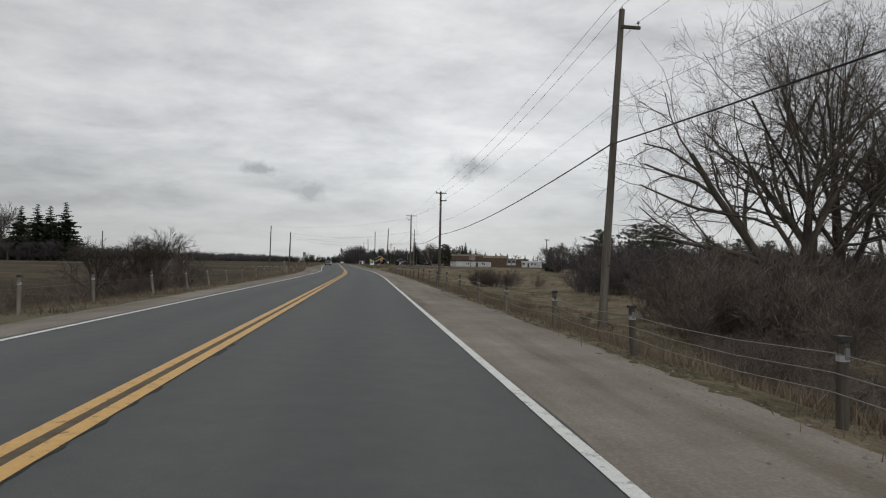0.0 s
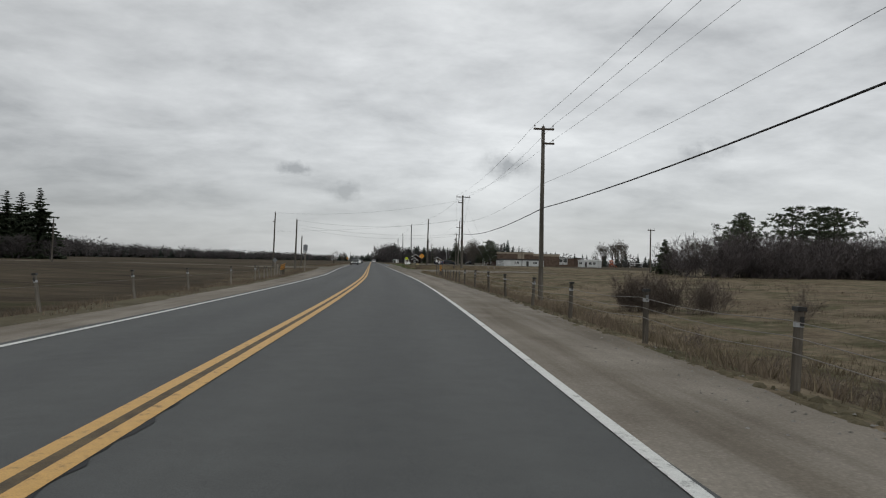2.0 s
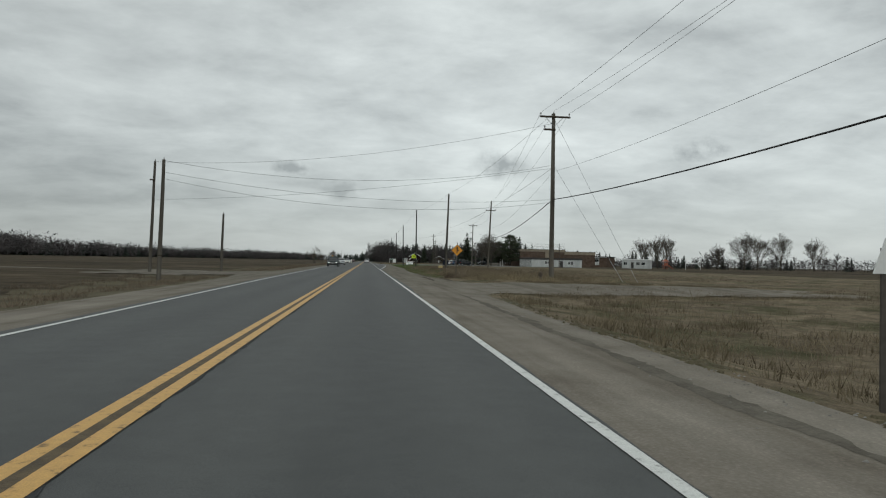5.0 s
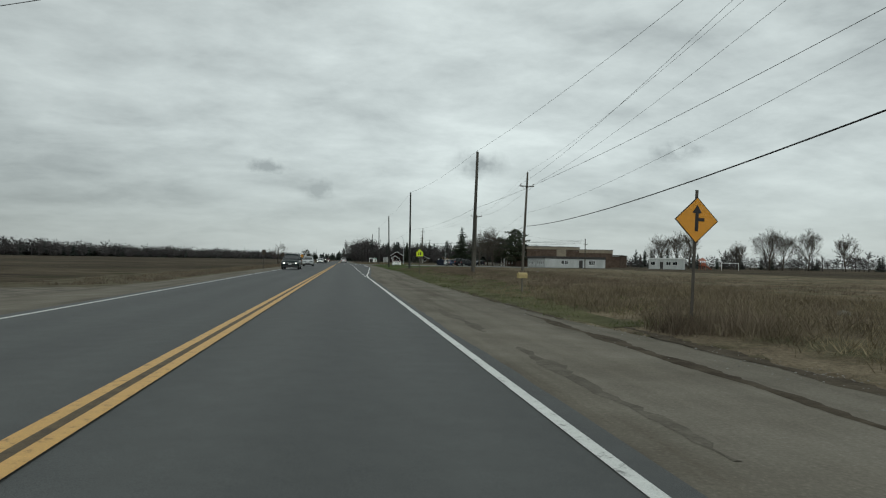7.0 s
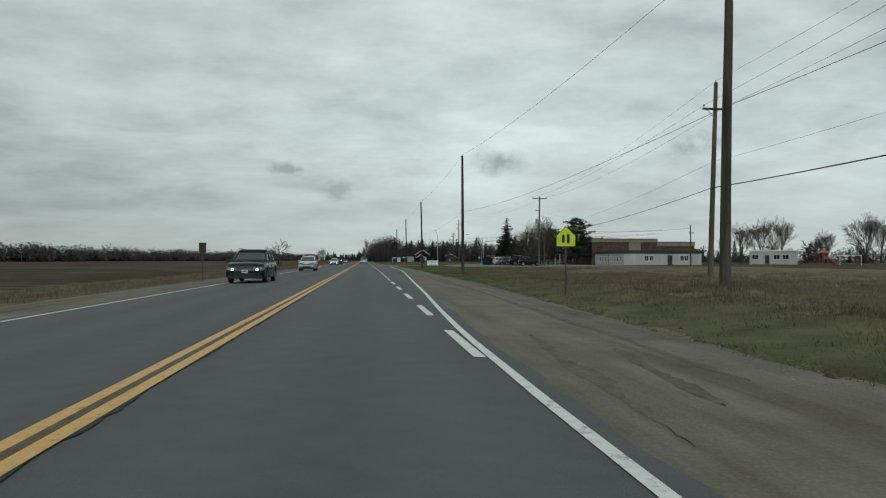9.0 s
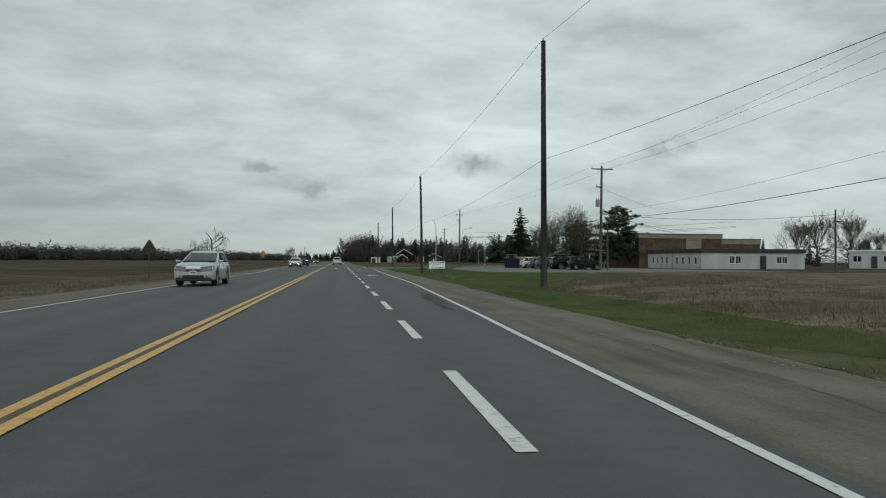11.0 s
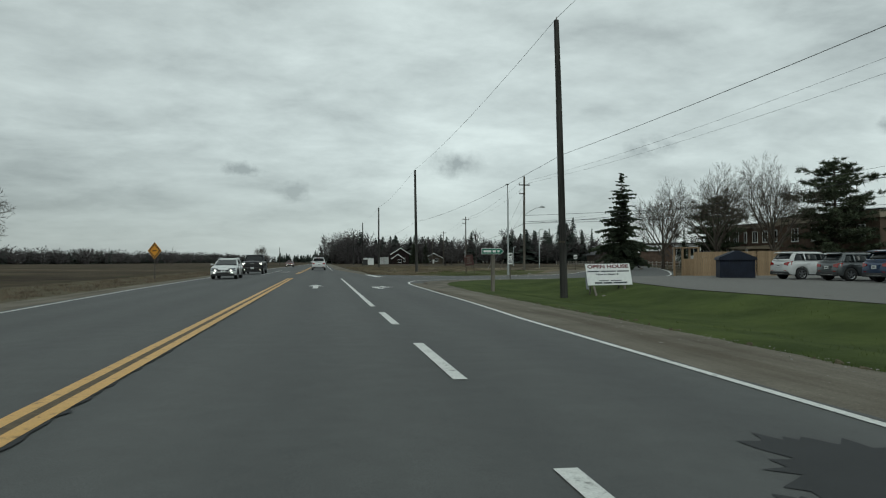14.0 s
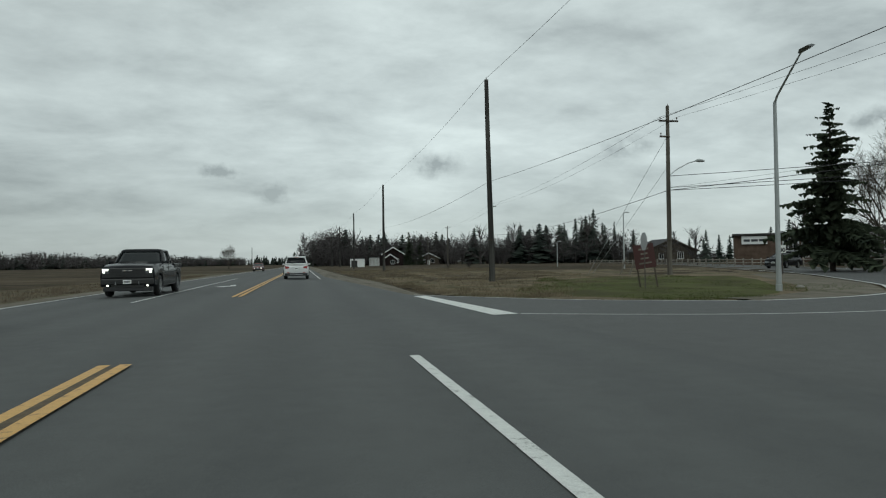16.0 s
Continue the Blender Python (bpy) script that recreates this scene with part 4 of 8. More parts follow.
def spruce_mesh(seed, height, wide, ragged=0.25, bare=0.06, step=0.42, mat=None, fan=0.17):
    rnd = random.Random(seed)
    low = B().tube([(0, 0, -0.3), (0, 0, height * 0.5), (0, 0, height * 0.97)], [height * 0.017, height * 0.011, 0.015], 7, caps=False)
    vs, fs = [], []
    z = height * bare
    while z < height * 0.985:
        f = z / height
        reach = wide * (1 - f) ** 0.82 + 0.12
        n = 7 if f < 0.8 else 5
        a0 = rnd.uniform(0, 6.28)
        for k in range(n):
            a = a0 + 6.283 * k / n + rnd.uniform(-0.3, 0.3)
            length = reach * rnd.uniform(1 - ragged * 1.6, 1 + ragged * 0.6)
            tilt = 0.32 - 0.5 * (1 - f)
            d = Vector((math.cos(a), math.sin(a), tilt)).normalized()
            if rnd.random() < 0.1 and ragged > 0.2:
                continue
            needle_fan(vs, fs, rnd, Vector((0, 0, z + rnd.uniform(-0.15, 0.15))), d, length, 0.17 + fan * length, length * 0.16, max(4, int(length * 6)))
        z += step * (0.75 + 0.5 * rnd.random()) * (1.0 if f < 0.8 else 0.7)
    high = B()
    high.v, high.f = vs, fs
    return low.mesh("trunk", BARK, True), high.mesh("crown", mat or SPRUCE)


def pine_mesh(seed, height, wide, bare=0.25, limbs=26, full=1.0):
    """A pine whose needles sit in flat, spread tufts along open boughs."""
    rnd = random.Random(seed)
    low, high = B(), B()
    low.tube([(0, 0, -0.3), (rnd.uniform(-0.15, 0.15), 0, height * 0.5), (rnd.uniform(-0.3, 0.3), 0, height * 0.95)], [height * 0.021, height * 0.014, 0.03], 8, caps=False)
    vs, fs = [], []
    for k in range(limbs):
        f = bare + (0.98 - bare) * (k + rnd.random()) / limbs
        a = k * 2.4 + rnd.uniform(-0.5, 0.5)
        prof = math.sin(min(1, (1 - f) / (1 - bare) * 1.25 + 0.16) * math.pi * 0.62)
        length = wide * prof ** 1.2 * rnd.uniform(0.45, 1.2)
        d = Vector((math.cos(a), math.sin(a), rnd.uniform(-0.05, 0.35))).normalized()
        p0 = Vector((0, 0, f * height))
        low.tube([p0, p0 + d * length * 0.6, p0 + d * length + Vector((0, 0, 0.12 * length))], [0.05, 0.03, 0.012], 4, caps=False)
        for j in range(max(4, int(length * 4.2))):
            g = rnd.uniform(0.3, 1.08)
            c = p0 + d * length * g + Vector((rnd.uniform(-1, 1), rnd.uniform(-1, 1), rnd.uniform(-0.1, 0.3))) * (0.17 * length + 0.12)
            rad = rnd.uniform(0.22, 0.46) * full
            for q in range(int(24 * full)):
                v = Vector((rnd.gauss(0, 1), rnd.gauss(0, 1), rnd.gauss(0.2, 0.5))).normalized() * rad * rnd.uniform(0.6, 1.35)
                s_ = v.cross(Vector((rnd.uniform(-1, 1), rnd.uniform(-1, 1), rnd.uniform(-1, 1)))).normalized() * 0.042
                kk = len(vs)
                vs.extend((tuple(c + v * 0.12 - s_), tuple(c + v * 0.12 + s_), tuple(c + v)))
                fs.append((kk, kk + 1, kk + 2))
    high.v, high.f = vs, fs
    return low.mesh("trunk", BARK, True), high.mesh("crown", PINE)


# the old willows over the fence
wl1 = bare_mesh(11, 13.2, 0.31, dict(WILLOW, wob=0.17, up=0.012, thin=0.0055, angle=(24, 62), kids=(10, 7, 6, 5, 4, 3), bole=0.08, len=(0.54, 0.78), lean=(-0.05, 0.14)), 5)
wl2 = bare_mesh(23, 14.5, 0.34, dict(WILLOW, wob=0.16, up=0.018, thin=0.0055, angle=(22, 58), kids=(8, 6, 6, 5, 4, 3), bole=0.10, len=(0.52, 0.76)), 5)
for x, y, sc, tn, (lo_, hi_) in ((20.5, 28.4, 1.14, 2.6, wl1), (24.3, 30.0, 1.16, 2.1, wl2), (29.0, 31.0, 1.0, 4.0, wl1), (33.5, 37, 0.9, 5.1, wl2)):
    place_tree("willow_tree", "large bare leafless willow with a dense twiggy crown", lo_, hi_, x, y, sc, tn, "bare willows beside the fence", 0.0, 0.92)

# four spruces and bare trees far out in the field
sp1, sp2 = spruce_mesh(3, 18.0, 4.8, 0.42, 0.05, 0.60, None, 0.27), spruce_mesh(8, 13.0, 3.0, 0.3)
for x, y, sc, tn, m in ((-81.2, 213, 1.0, 0.3, sp1), (-85.5, 213, 0.93, 1.4, sp1), (-89.5, 214, 0.95, 2.4, sp1), (-93.5, 213, 0.92, 3.3, sp1)):
    place_tree("spruce_tree", "tall dark green spruce standing in the field", *m, x, y, sc, tn, "field spruces", 0.0, 1.3)
mapl = bare_mesh(61, 10.8, 0.24, dict(WIDE, kids=(11, 7, 6, 5, 3, 3), up=0.035, wob=0.075, angle=(18, 40), len=(0.5, 0.72), bole=0.3), 5)
mdf = bare_mesh(31, 11.0, 0.24, dict(WIDE, thin=0.012, kids=(9, 8, 7, 6, 4, 3), wob=0.09, angle=(18, 42), len=(0.5, 0.74), bole=0.34), 4)
md2 = bare_mesh(37, 11.5, 0.22, SLIM, 4)
for x, y, sc, tn, m in ((-97.5, 212, 1.5, 0, mdf), (-102, 214, 1.45, 2, md2), (-107, 211, 1.5, 4, mdf), (-112, 214, 1.45, 1, md2), (-118, 212, 1.5, 3, mdf)):
    place_tree("bare_tree", "leafless grey-brown tree in the field hedge", *m, x, y, sc, tn, "bare field trees")

# pines, the lone juniper and thicket beyond the right-hand fence
pn1, pn2 = pine_mesh(5, 9.8, 3.7, 0.24, 58), pine_mesh(9, 11.2, 4.1, 0.12, 96, 1.3)
for x, y, sc, tn in ((49.5, 123.2, 0.86, 0), (58.1, 125.4, 1.0, 1.3), (61.5, 124.5, 1.0, 2.9), (65.5, 127, 1.03, 4.1), (54, 131, 0.85, 0.5), (90, 129, 0.75, 0.9), (71, 121, 0.8, 3.5), (80, 124, 0.75, 5.5)):
    place_tree("pine_tree", "broad dark pine above a brushy thicket", *pn1, x, y, sc, tn, "pines behind the thicket")
jn = spruce_mesh(41, 5.0, 1.9, 0.3, 0.02, 0.22, PINE, 0.24)
place_tree("juniper_tree", "lone dark green juniper in the field", *jn, 41.7, 129.6, 1.0, 0)
place_tree("juniper_tree", "lone dark green juniper in the field", *jn, 46.5, 125, 0.7, 1)

# trees round the school
for x, y, sc, tn, m, nm, lb in (
        (40.5, 354.5, 0.98, 0.4, spruce_mesh(51, 13.0, 4.75, 0.46, 0.15, 0.50, None, 0.20), "spruce_tree", "tall ragged dark spruce beside the school"),
        (53.0, 332.5, 1.0, 1.0, pn2, "pine_tree", "dark rounded pine in front of the school"),
        (52.6, 352.0, 0.84, 2.6, pn2, "pine_tree", "dark spreading pine beside the school"),
        (46.6, 355.2, 1.02, 0.8, mapl, "bare_tree", "bare rounded maple beside the school"),
        (46.9, 343.5, 1.06, 2.2, mapl, "bare_tree", "bare round-crowned maple with fine twigs"),
        (46.0, 332.5, 1.0, 4.0, mapl, "bare_tree", "bare round-crowned maple with fine twigs"),
        (128, 375.6, 1.3, 0.0, mdf, "bare_tree", "bare tree behind the portable classroom"),
        (125, 361.5, 1.25, 1.9, mdf, "bare_tree", "bare tree behind the portable classroom"),
        (119, 372, 1.15, 2.8, mdf, "bare_tree", "bare tree behind the portable classroom"),
        (178, 392, 1.6, 0.7, mdf, "bare_tree", "tall bare tree at the field's edge"),
        (187, 396, 1.5, 3.0, mdf, "bare_tree", "tall bare tree at the field's edge"),
        (172, 405, 1.1, 2.0, mdf, "bare_tree", "tall bare tree at the field's edge"),
        (196, 392, 1.6, 1.0, mdf, "bare_tree", "tall bare tree at the field's edge"),
        (212, 390, 1.4, 5.0, mdf, "bare_tree", "tall bare tree at the field's edge"),
        (-20.0, 528.0, 0.66, 1.0, mdf, "bare_tree", "bare tree standing alone beside the far road"),
        (-10.6, 38.0, 0.34, 0.0, mdf, "bare_shrub", "small bare shrub beside the fence"),
        (-12.2, 39.2, 0.32, 2.0, mdf, "bare_shrub", "small bare shrub beside the fence"),
        (-14.0, 38.2, 0.30, 4.0, mdf, "bare_shrub", "small bare shrub beside the fence"),
        (50, 582, 0.9, 1.0, sp2, "spruce_tree", "dark spruce beside the distant bungalow"),
        (63, 378, 0.5, 1.0, sp2, "spruce_tree", "small dark spruce by the low building"),
        (40.6, 553, 0.95, 0.2, sp2, "spruce_tree", "dark spruce beside the house")):
    place_tree(nm, lb, *m, x, y, sc, tn, squash=1.5 if nm == "bare_shrub" else 1.0)


def gnarled_tree(x, y):
    """A small old tree, forked low, one limb sweeping out sideways, its top broken off."""
    rnd = random.Random(4)
    low, high = B(), B()
    low.tube([(0, 0, -0.3), (-0.04, 0, 0.5), (-0.03, 0, 1.3), (0.05, 0, 2.4), (0.02, 0, 3.5), (-0.05, 0, 4.4), (-0.4, 0.05, 5.0), (-0.85, 0.05, 5.5)], [0.21, 0.17, 0.14, 0.12, 0.10, 0.075, 0.05, 0.02], 9, caps=False)
    low.tube([(0.1, 0.1, -0.3), (0.35, 0.1, 0.4), (0.62, 0.12, 1.0)], [0.12, 0.10, 0.05], 7, caps=False)
    o_ = dict(wob=0.17, up=0.02, thin=0.006, kids=(6, 7, 6, 5, 4, 3), angle=(24, 60), len=(0.45, 0.7), bole=0.2, **{"from": 0.2})
    for at, d, length, r in (((0, 0, 1.5), (-0.75, 0.1, 0.75), 2.9, 0.085), ((0, 0, 1.7), (-0.95, -0.1, 0.35), 2.6, 0.06), ((0.05, 0, 2.1), (-0.5, 0.4, 0.9), 2.0, 0.06),
                             ((0.05, 0, 2.2), (0.75, 0.1, 0.5), 1.5, 0.055), ((0.03, 0, 2.9), (0.85, 0.0, 0.65), 2.1, 0.065), ((0.0, 0, 3.6), (0.75, 0.2, 0.75), 1.9, 0.06),
                             ((-0.03, 0, 4.2), (0.5, 0.1, 0.9), 1.5, 0.05), ((0.02, 0, 3.3), (-0.6, -0.3, 0.8), 1.2, 0.04), ((0.6, 0.1, 0.9), (0.3, 0.1, 1.0), 1.1, 0.04)):
        limb(high, rnd, Vector(at), Vector(d).normalized(), length, r, 1, 4, o_)
    ob = thing("bare_tree", "small gnarled bare tree with a broken top beside the road", "tree", Matrix.Translation((x, y, level(x, y))) @ Matrix.Diagonal((1.0, 1.0, 0.9, 1.0)))
    part("trunk", low.mesh("trunk", BARK, True), None, ob)
    part("crown", high.mesh("crown", TWIG, True), None, ob)


gnarled_tree(-14.6, 308.6)


# ---- distant woods: many small trees in one mesh ----
def bush(seed):
    """A many-stemmed bush of fine twigs, about ten units high."""
    rnd = random.Random(seed)
    vs, fs = [], []

    def twig(p, d, length, w):
        s = d.cross(Vector((rnd.uniform(-1, 1), rnd.uniform(-1, 1), rnd.uniform(-1, 1)))).normalized() * w
        e = p + d * length
        m_ = p + d * length * 0.5 + Vector((rnd.uniform(-1, 1), rnd.uniform(-1, 1), rnd.uniform(-1, 1))) * length * 0.08
        k = len(vs)
        vs.extend((tuple(p - s), tuple(p + s), tuple(m_ + s * 0.7), tuple(e), tuple(m_ - s * 0.7)))
        fs.extend(((k, k + 1, k + 2, k + 4), (k + 4, k + 2, k + 3, k + 3)))
        return m_, e

    def sliver(p, d, length, w):
        s = d.cross(Vector((rnd.uniform(-1, 1), rnd.uniform(-1, 1), rnd.uniform(-1, 1)))).normalized() * w
        k = len(vs)
        vs.extend((tuple(p - s), tuple(p + s), tuple(p + d * length)))
        fs.append((k, k + 1, k + 2, k + 2))

    def spread(d, ang):
        s = d.cross(Vector((rnd.uniform(-1, 1), rnd.uniform(-1, 1), rnd.uniform(-1, 1)))).normalized()
        return (d * math.cos(ang) + s * math.sin(ang) + Vector((0, 0, 0.15))).normalized()

    for _ in range(10):
        a, tilt = rnd.uniform(0, 6.28), rnd.uniform(0.05, 0.75)
        d = Vector((math.cos(a) * math.sin(tilt), math.sin(a) * math.sin(tilt), math.cos(tilt)))
        p = Vector((rnd.uniform(-0.9, 0.9), rnd.uniform(-0.9, 0.9), -0.3))
        length = rnd.uniform(5.5, 10.5) * (1 - 0.25 * tilt)
        twig(p, d, length, 0.044)
        for _ in range(8):
            f = rnd.uniform(0.12, 1)
            q, d2 = p + d * length * f, spread(d, rnd.uniform(0.3, 0.95))
            l2 = rnd.uniform(1.6, 3.6) * (1.2 - 0.6 * f)
            sliver(q, d2, l2, 0.033)
            for _ in range(9):
                sliver(q + d2 * l2 * rnd.uniform(0.15, 1), spread(d2, rnd.uniform(0.3, 0.9)), rnd.uniform(0.7, 1.9), 0.026)
    fs = [f if f[2] != f[3] else f[:3] for f in fs]
    return np.array(vs), np.array([f if len(f) == 4 else (f[0], f[1], f[2], f[2]) for f in fs])


def far_bare(seed):
    """A small rounded bare tree, about ten units high."""
    rnd = random.Random(seed)
    vs, fs = [], []

    def sliver(p, d, length, w):
        s = d.cross(Vector((rnd.uniform(-1, 1), rnd.uniform(-1, 1), 0.1))).normalized() * w
        k = len(vs)
        vs.extend((tuple(p - s), tuple(p + s), tuple(p + d * length + s * 0.25), tuple(p + d * length - s * 0.25)))
        fs.append((k, k + 1, k + 2, k + 3))

    def spread(d, ang):
        s = d.cross(Vector((rnd.uniform(-1, 1), rnd.uniform(-1, 1), rnd.uniform(-1, 1)))).normalized()
        return (d * math.cos(ang) + s * math.sin(ang) + Vector((0, 0, 0.12))).normalized()

    up = Vector((rnd.uniform(-0.06, 0.06), rnd.uniform(-0.06, 0.06), 1)).normalized()
    for _ in range(2):
        sliver(Vector((0, 0, -0.3)), up, 7.5, 0.2)
    for _ in range(17):
        f = rnd.uniform(0.08, 0.95)
        d = spread(up, rnd.uniform(0.35, 1.05) * (1.15 - 0.6 * f))
        p, length = up * 7.3 * f, rnd.uniform(2.4, 4.4) * (1.15 - 0.55 * f)
        sliver(p, d, length, 0.07)
        for _ in range(13):
            sliver(p + d * length * rnd.uniform(0.15, 1), spread(d, rnd.uniform(0.2, 0.95)), rnd.uniform(0.7, 1.6), 0.06)
    return np.array(vs), np.array(fs)


def far_mass(seed, fine=1.0):
    """A full rounded bare crown seen from afar, about ten units high: many short boughs and a ragged rim of twigs."""
    rnd = random.Random(seed)
    vs, fs = [], []

    def sliver(p, d, length, w):
        s = d.cross(Vector((rnd.uniform(-1, 1), rnd.uniform(-1, 1), 0.1))).normalized() * w
        k = len(vs)
        vs.extend((tuple(p - s), tuple(p + s), tuple(p + d * length + s * 0.4), tuple(p + d * length - s * 0.4)))
        fs.append((k, k + 1, k + 2, k + 3))

    sliver(Vector((0, 0, -0.3)), Vector((0.03, 0, 1)), 6.0, 0.2)
    for i in range(int(170 * fine)):
        v = Vector((rnd.gauss(0, 1), rnd.gauss(0, 1), rnd.gauss(0, 1))).normalized()
        edge = 1 + 0.24 * noise.noise(v * 1.8 + Vector((seed * 3.1, 0, 0)))
        rad = (rnd.uniform(0.86, 1.0) if i % 2 else rnd.uniform(0.15, 0.85) ** 0.5) * edge
        p = Vector((v.x * 3.0 * rad, v.y * 3.0 * rad, 5.0 + v.z * 4.4 * rad))
        d = (v * 0.7 + Vector((rnd.uniform(-0.9, 0.9), rnd.uniform(-0.9, 0.9), rnd.uniform(-0.2, 0.8)))).normalized()
        if i % 2:
            sliver(p, d, rnd.uniform(0.3, 0.85), rnd.uniform(0.035, 0.07) / fine)
        else:
            sliver(p, d, rnd.uniform(0.7, 1.4) / fine ** 0.4, rnd.uniform(0.10, 0.22) / fine)
    return np.array(vs), np.array(fs)


def far_cone(seed):
    rnd = random.Random(seed)
    vs, fs = [], []
    z = 0.6
    while z < 9.8:
        f = z / 10
        reach = 2.3 * (1 - f) ** 0.85 + 0.1
        for k in range(7):
            a = rnd.uniform(0, 6.28)
            length = reach * rnd.uniform(0.6, 1.2)
            t = (math.cos(a) * length, math.sin(a) * length, z - 0.25 * length)
            s = (-math.sin(a) * length * 0.42, math.cos(a) * length * 0.42)
            kk = len(vs)
            vs += [(0, 0, z + 0.5), (t[0] * 0.6 - s[0], t[1] * 0.6 - s[1], z - 0.1), t, (t[0] * 0.6 + s[0], t[1] * 0.6 + s[1], z - 0.1)]
            fs.append((kk, kk + 1, kk + 2, kk + 3))
        z += 0.55
    return np.array(vs), np.array(fs)


def wood(name, label, kinds, mat, line_pts, count, depth, hmin, hmax, seed, wide=1.0):
    rnd = random.Random(seed)
    vs, fs, k = [], [], 0
    seglen = [math.dist(a, b) for a, b in zip(line_pts, line_pts[1:])]
    total = sum(seglen)
    for _ in range(count):
        s = rnd.random() * total
        i = 0
        while s > seglen[i] and i < len(seglen) - 1:
            s -= seglen[i]
            i += 1
        a, b = line_pts[i], line_pts[i + 1]
        f = s / seglen[i]
        x = a[0] + (b[0] - a[0]) * f + rnd.gauss(0, depth)
        y = a[1] + (b[1] - a[1]) * f + rnd.gauss(0, depth)
        h = rnd.uniform(hmin, hmax) * (1 + 0.28 * noise.noise((x * 0.03, y * 0.03, seed)))
        v, q = kinds[rnd.randrange(len(kinds))]
        t = rnd.uniform(0, 6.28)
        c, sn = math.cos(t), math.sin(t)
        w = h * wide * rnd.uniform(0.85, 1.2) / 10
        vs.append(np.stack([x + (v[:, 0] * c - v[:, 1] * sn) * w, y + (v[:, 0] * sn + v[:, 1] * c) * w, level(x, y) + v[:, 2] * h / 10], 1))
        fs.append(q + k)
        k += len(v)
    allv, allf = np.concatenate(vs), np.concatenate(fs)
    me = bpy.data.meshes.new(name)
    me.from_pydata(allv.tolist(), [], [f[:3] if f[2] == f[3] else f for f in allf.tolist()])
    me.materials.append(mat)
    tagged(new(name, me), label, "trees", kind="stuff")


FB = [far_bare(s) for s in (1, 2, 3, 4)]
FM = [far_mass(s) for s in (1, 2, 3, 4, 5)]
FF = [far_mass(s, 2.2) for s in (11, 12, 13, 14)]
BU = [bush(s) for s in (1, 2, 3)]
FC = [far_cone(s) for s in (1, 2, 3)]
LEFT = [(-330, 60), (-230, 250), (-195, 420), (-172, 600), (-130, 850), (-75, 1150)]
NEARLEFT, MIDLEFT, FARLEFT = LEFT[:3], [(-195, 420), (-187, 490)], [(-187, 490)] + LEFT[3:]
wood("bare_woods", "bare grey-brown woods along the fields", FM, FARTWIG, NEARLEFT, 260, 12, 9, 14, 1, 1.5)
wood("bare_woods", "full grey-brown bare woods on rising ground", FM, FARTWIG, MIDLEFT, 120, 10, 9.5, 14, 61, 1.35)
wood("bare_woods", "distant bare woods along the fields", FM, FARTWIG, FARLEFT, 400, 12, 7, 10.5, 62, 1.6)
wood("bare_woods", "single bare trees before the distant woods", FB, FARTWIG, LEFT[1:], 34, 14, 7.5, 11.5, 63, 1.2)
wood("dark_thicket", "dark undergrowth along the distant woods", FM, THICKET, LEFT, 420, 7, 3.6, 6.5, 51, 2.6)
wood("conifer_woods", "distant dark conifers along the fields", FC, FARPINE, LEFT, 330, 9, 4.5, 8.5, 2, 1.8)
wood("conifer_woods", "dense dark conifers before the distant woods", FC, FARPINE, LEFT[2:], 260, 5, 4.5, 7.5, 64, 2.3)
AHEAD = [(9, 596), (22, 600), (48, 640), (70, 590), (95, 545), (112, 524)]
WOODEND = [(112, 524), (150, 500), (195, 470)]
wood("dark_thicket", "dark undergrowth in the woods behind the house", FF, THICKET, AHEAD, 200, 5, 4.5, 8, 52, 2.0)
wood("dark_thicket", "low dark undergrowth past the woods", FM, THICKET, WOODEND, 60, 4, 2.5, 4.5, 54, 2.4)
wood("dark_thicket", "dark undergrowth beyond the school field", FM, THICKET, [(120, 408), (200, 402), (290, 362), (342, 260), (332, 120)], 150, 5, 2.5, 4, 53, 2.6)
wood("bare_woods", "bare grey-brown woods behind the house", FF, FARTWIG, AHEAD, 230, 9, 7, 14.0, 3, 1.3)
wood("bare_woods", "slender bare trees in the woods behind the house", FB, FARTWIG, AHEAD, 90, 9, 8, 15, 65, 1.2)
wood("conifer_woods", "dark conifer woods behind the house", FC, FARPINE, AHEAD, 48, 8, 7, 15.5, 4, 1.7)
wood("conifer_woods", "group of tall dark spruces in the woods", FC, FARPINE, [(97, 540), (110, 526)], 16, 4, 13, 18.5, 66, 1.0)
wood("conifer_woods", "scattered conifers past the woods", FC, FARPINE, WOODEND, 14, 8, 5, 10, 67, 1.2)
wood("bare_woods", "thick bare woods at the roadside", FF, FARTWIG, [(14, 587), (16.5, 640), (21, 760)], 120, 4, 10.5, 16, 5, 1.3)
wood("dark_thicket", "dark undergrowth of the roadside woods", FF, THICKET, [(14, 582), (19, 576), (26, 590)], 40, 2.5, 4, 8, 55, 1.8)
wood("conifer_woods", "distant dark conifers at the end of the road", FC, FARPINE, [(-75, 1150), (-12, 1300), (14, 1000), (12, 760)], 150, 9, 7, 12, 6, 1.8)
RIGHT = [(70, 398), (120, 420), (200, 412), (290, 370), (350, 260), (340, 120), (320, 0)]
wood("bare_woods", "distant bare woods beyond the school field", FM, FARTWIG, RIGHT, 230, 12, 4.5, 8.5, 7, 1.5)
wood("bare_woods", "single bare trees beyond the school field", FB, FARTWIG, RIGHT, 70, 12, 6, 10, 68, 1.2)
wood("conifer_woods", "distant dark conifers beyond the school field", FC, FARPINE, RIGHT, 90, 10, 3.5, 7.5, 8, 1.7)
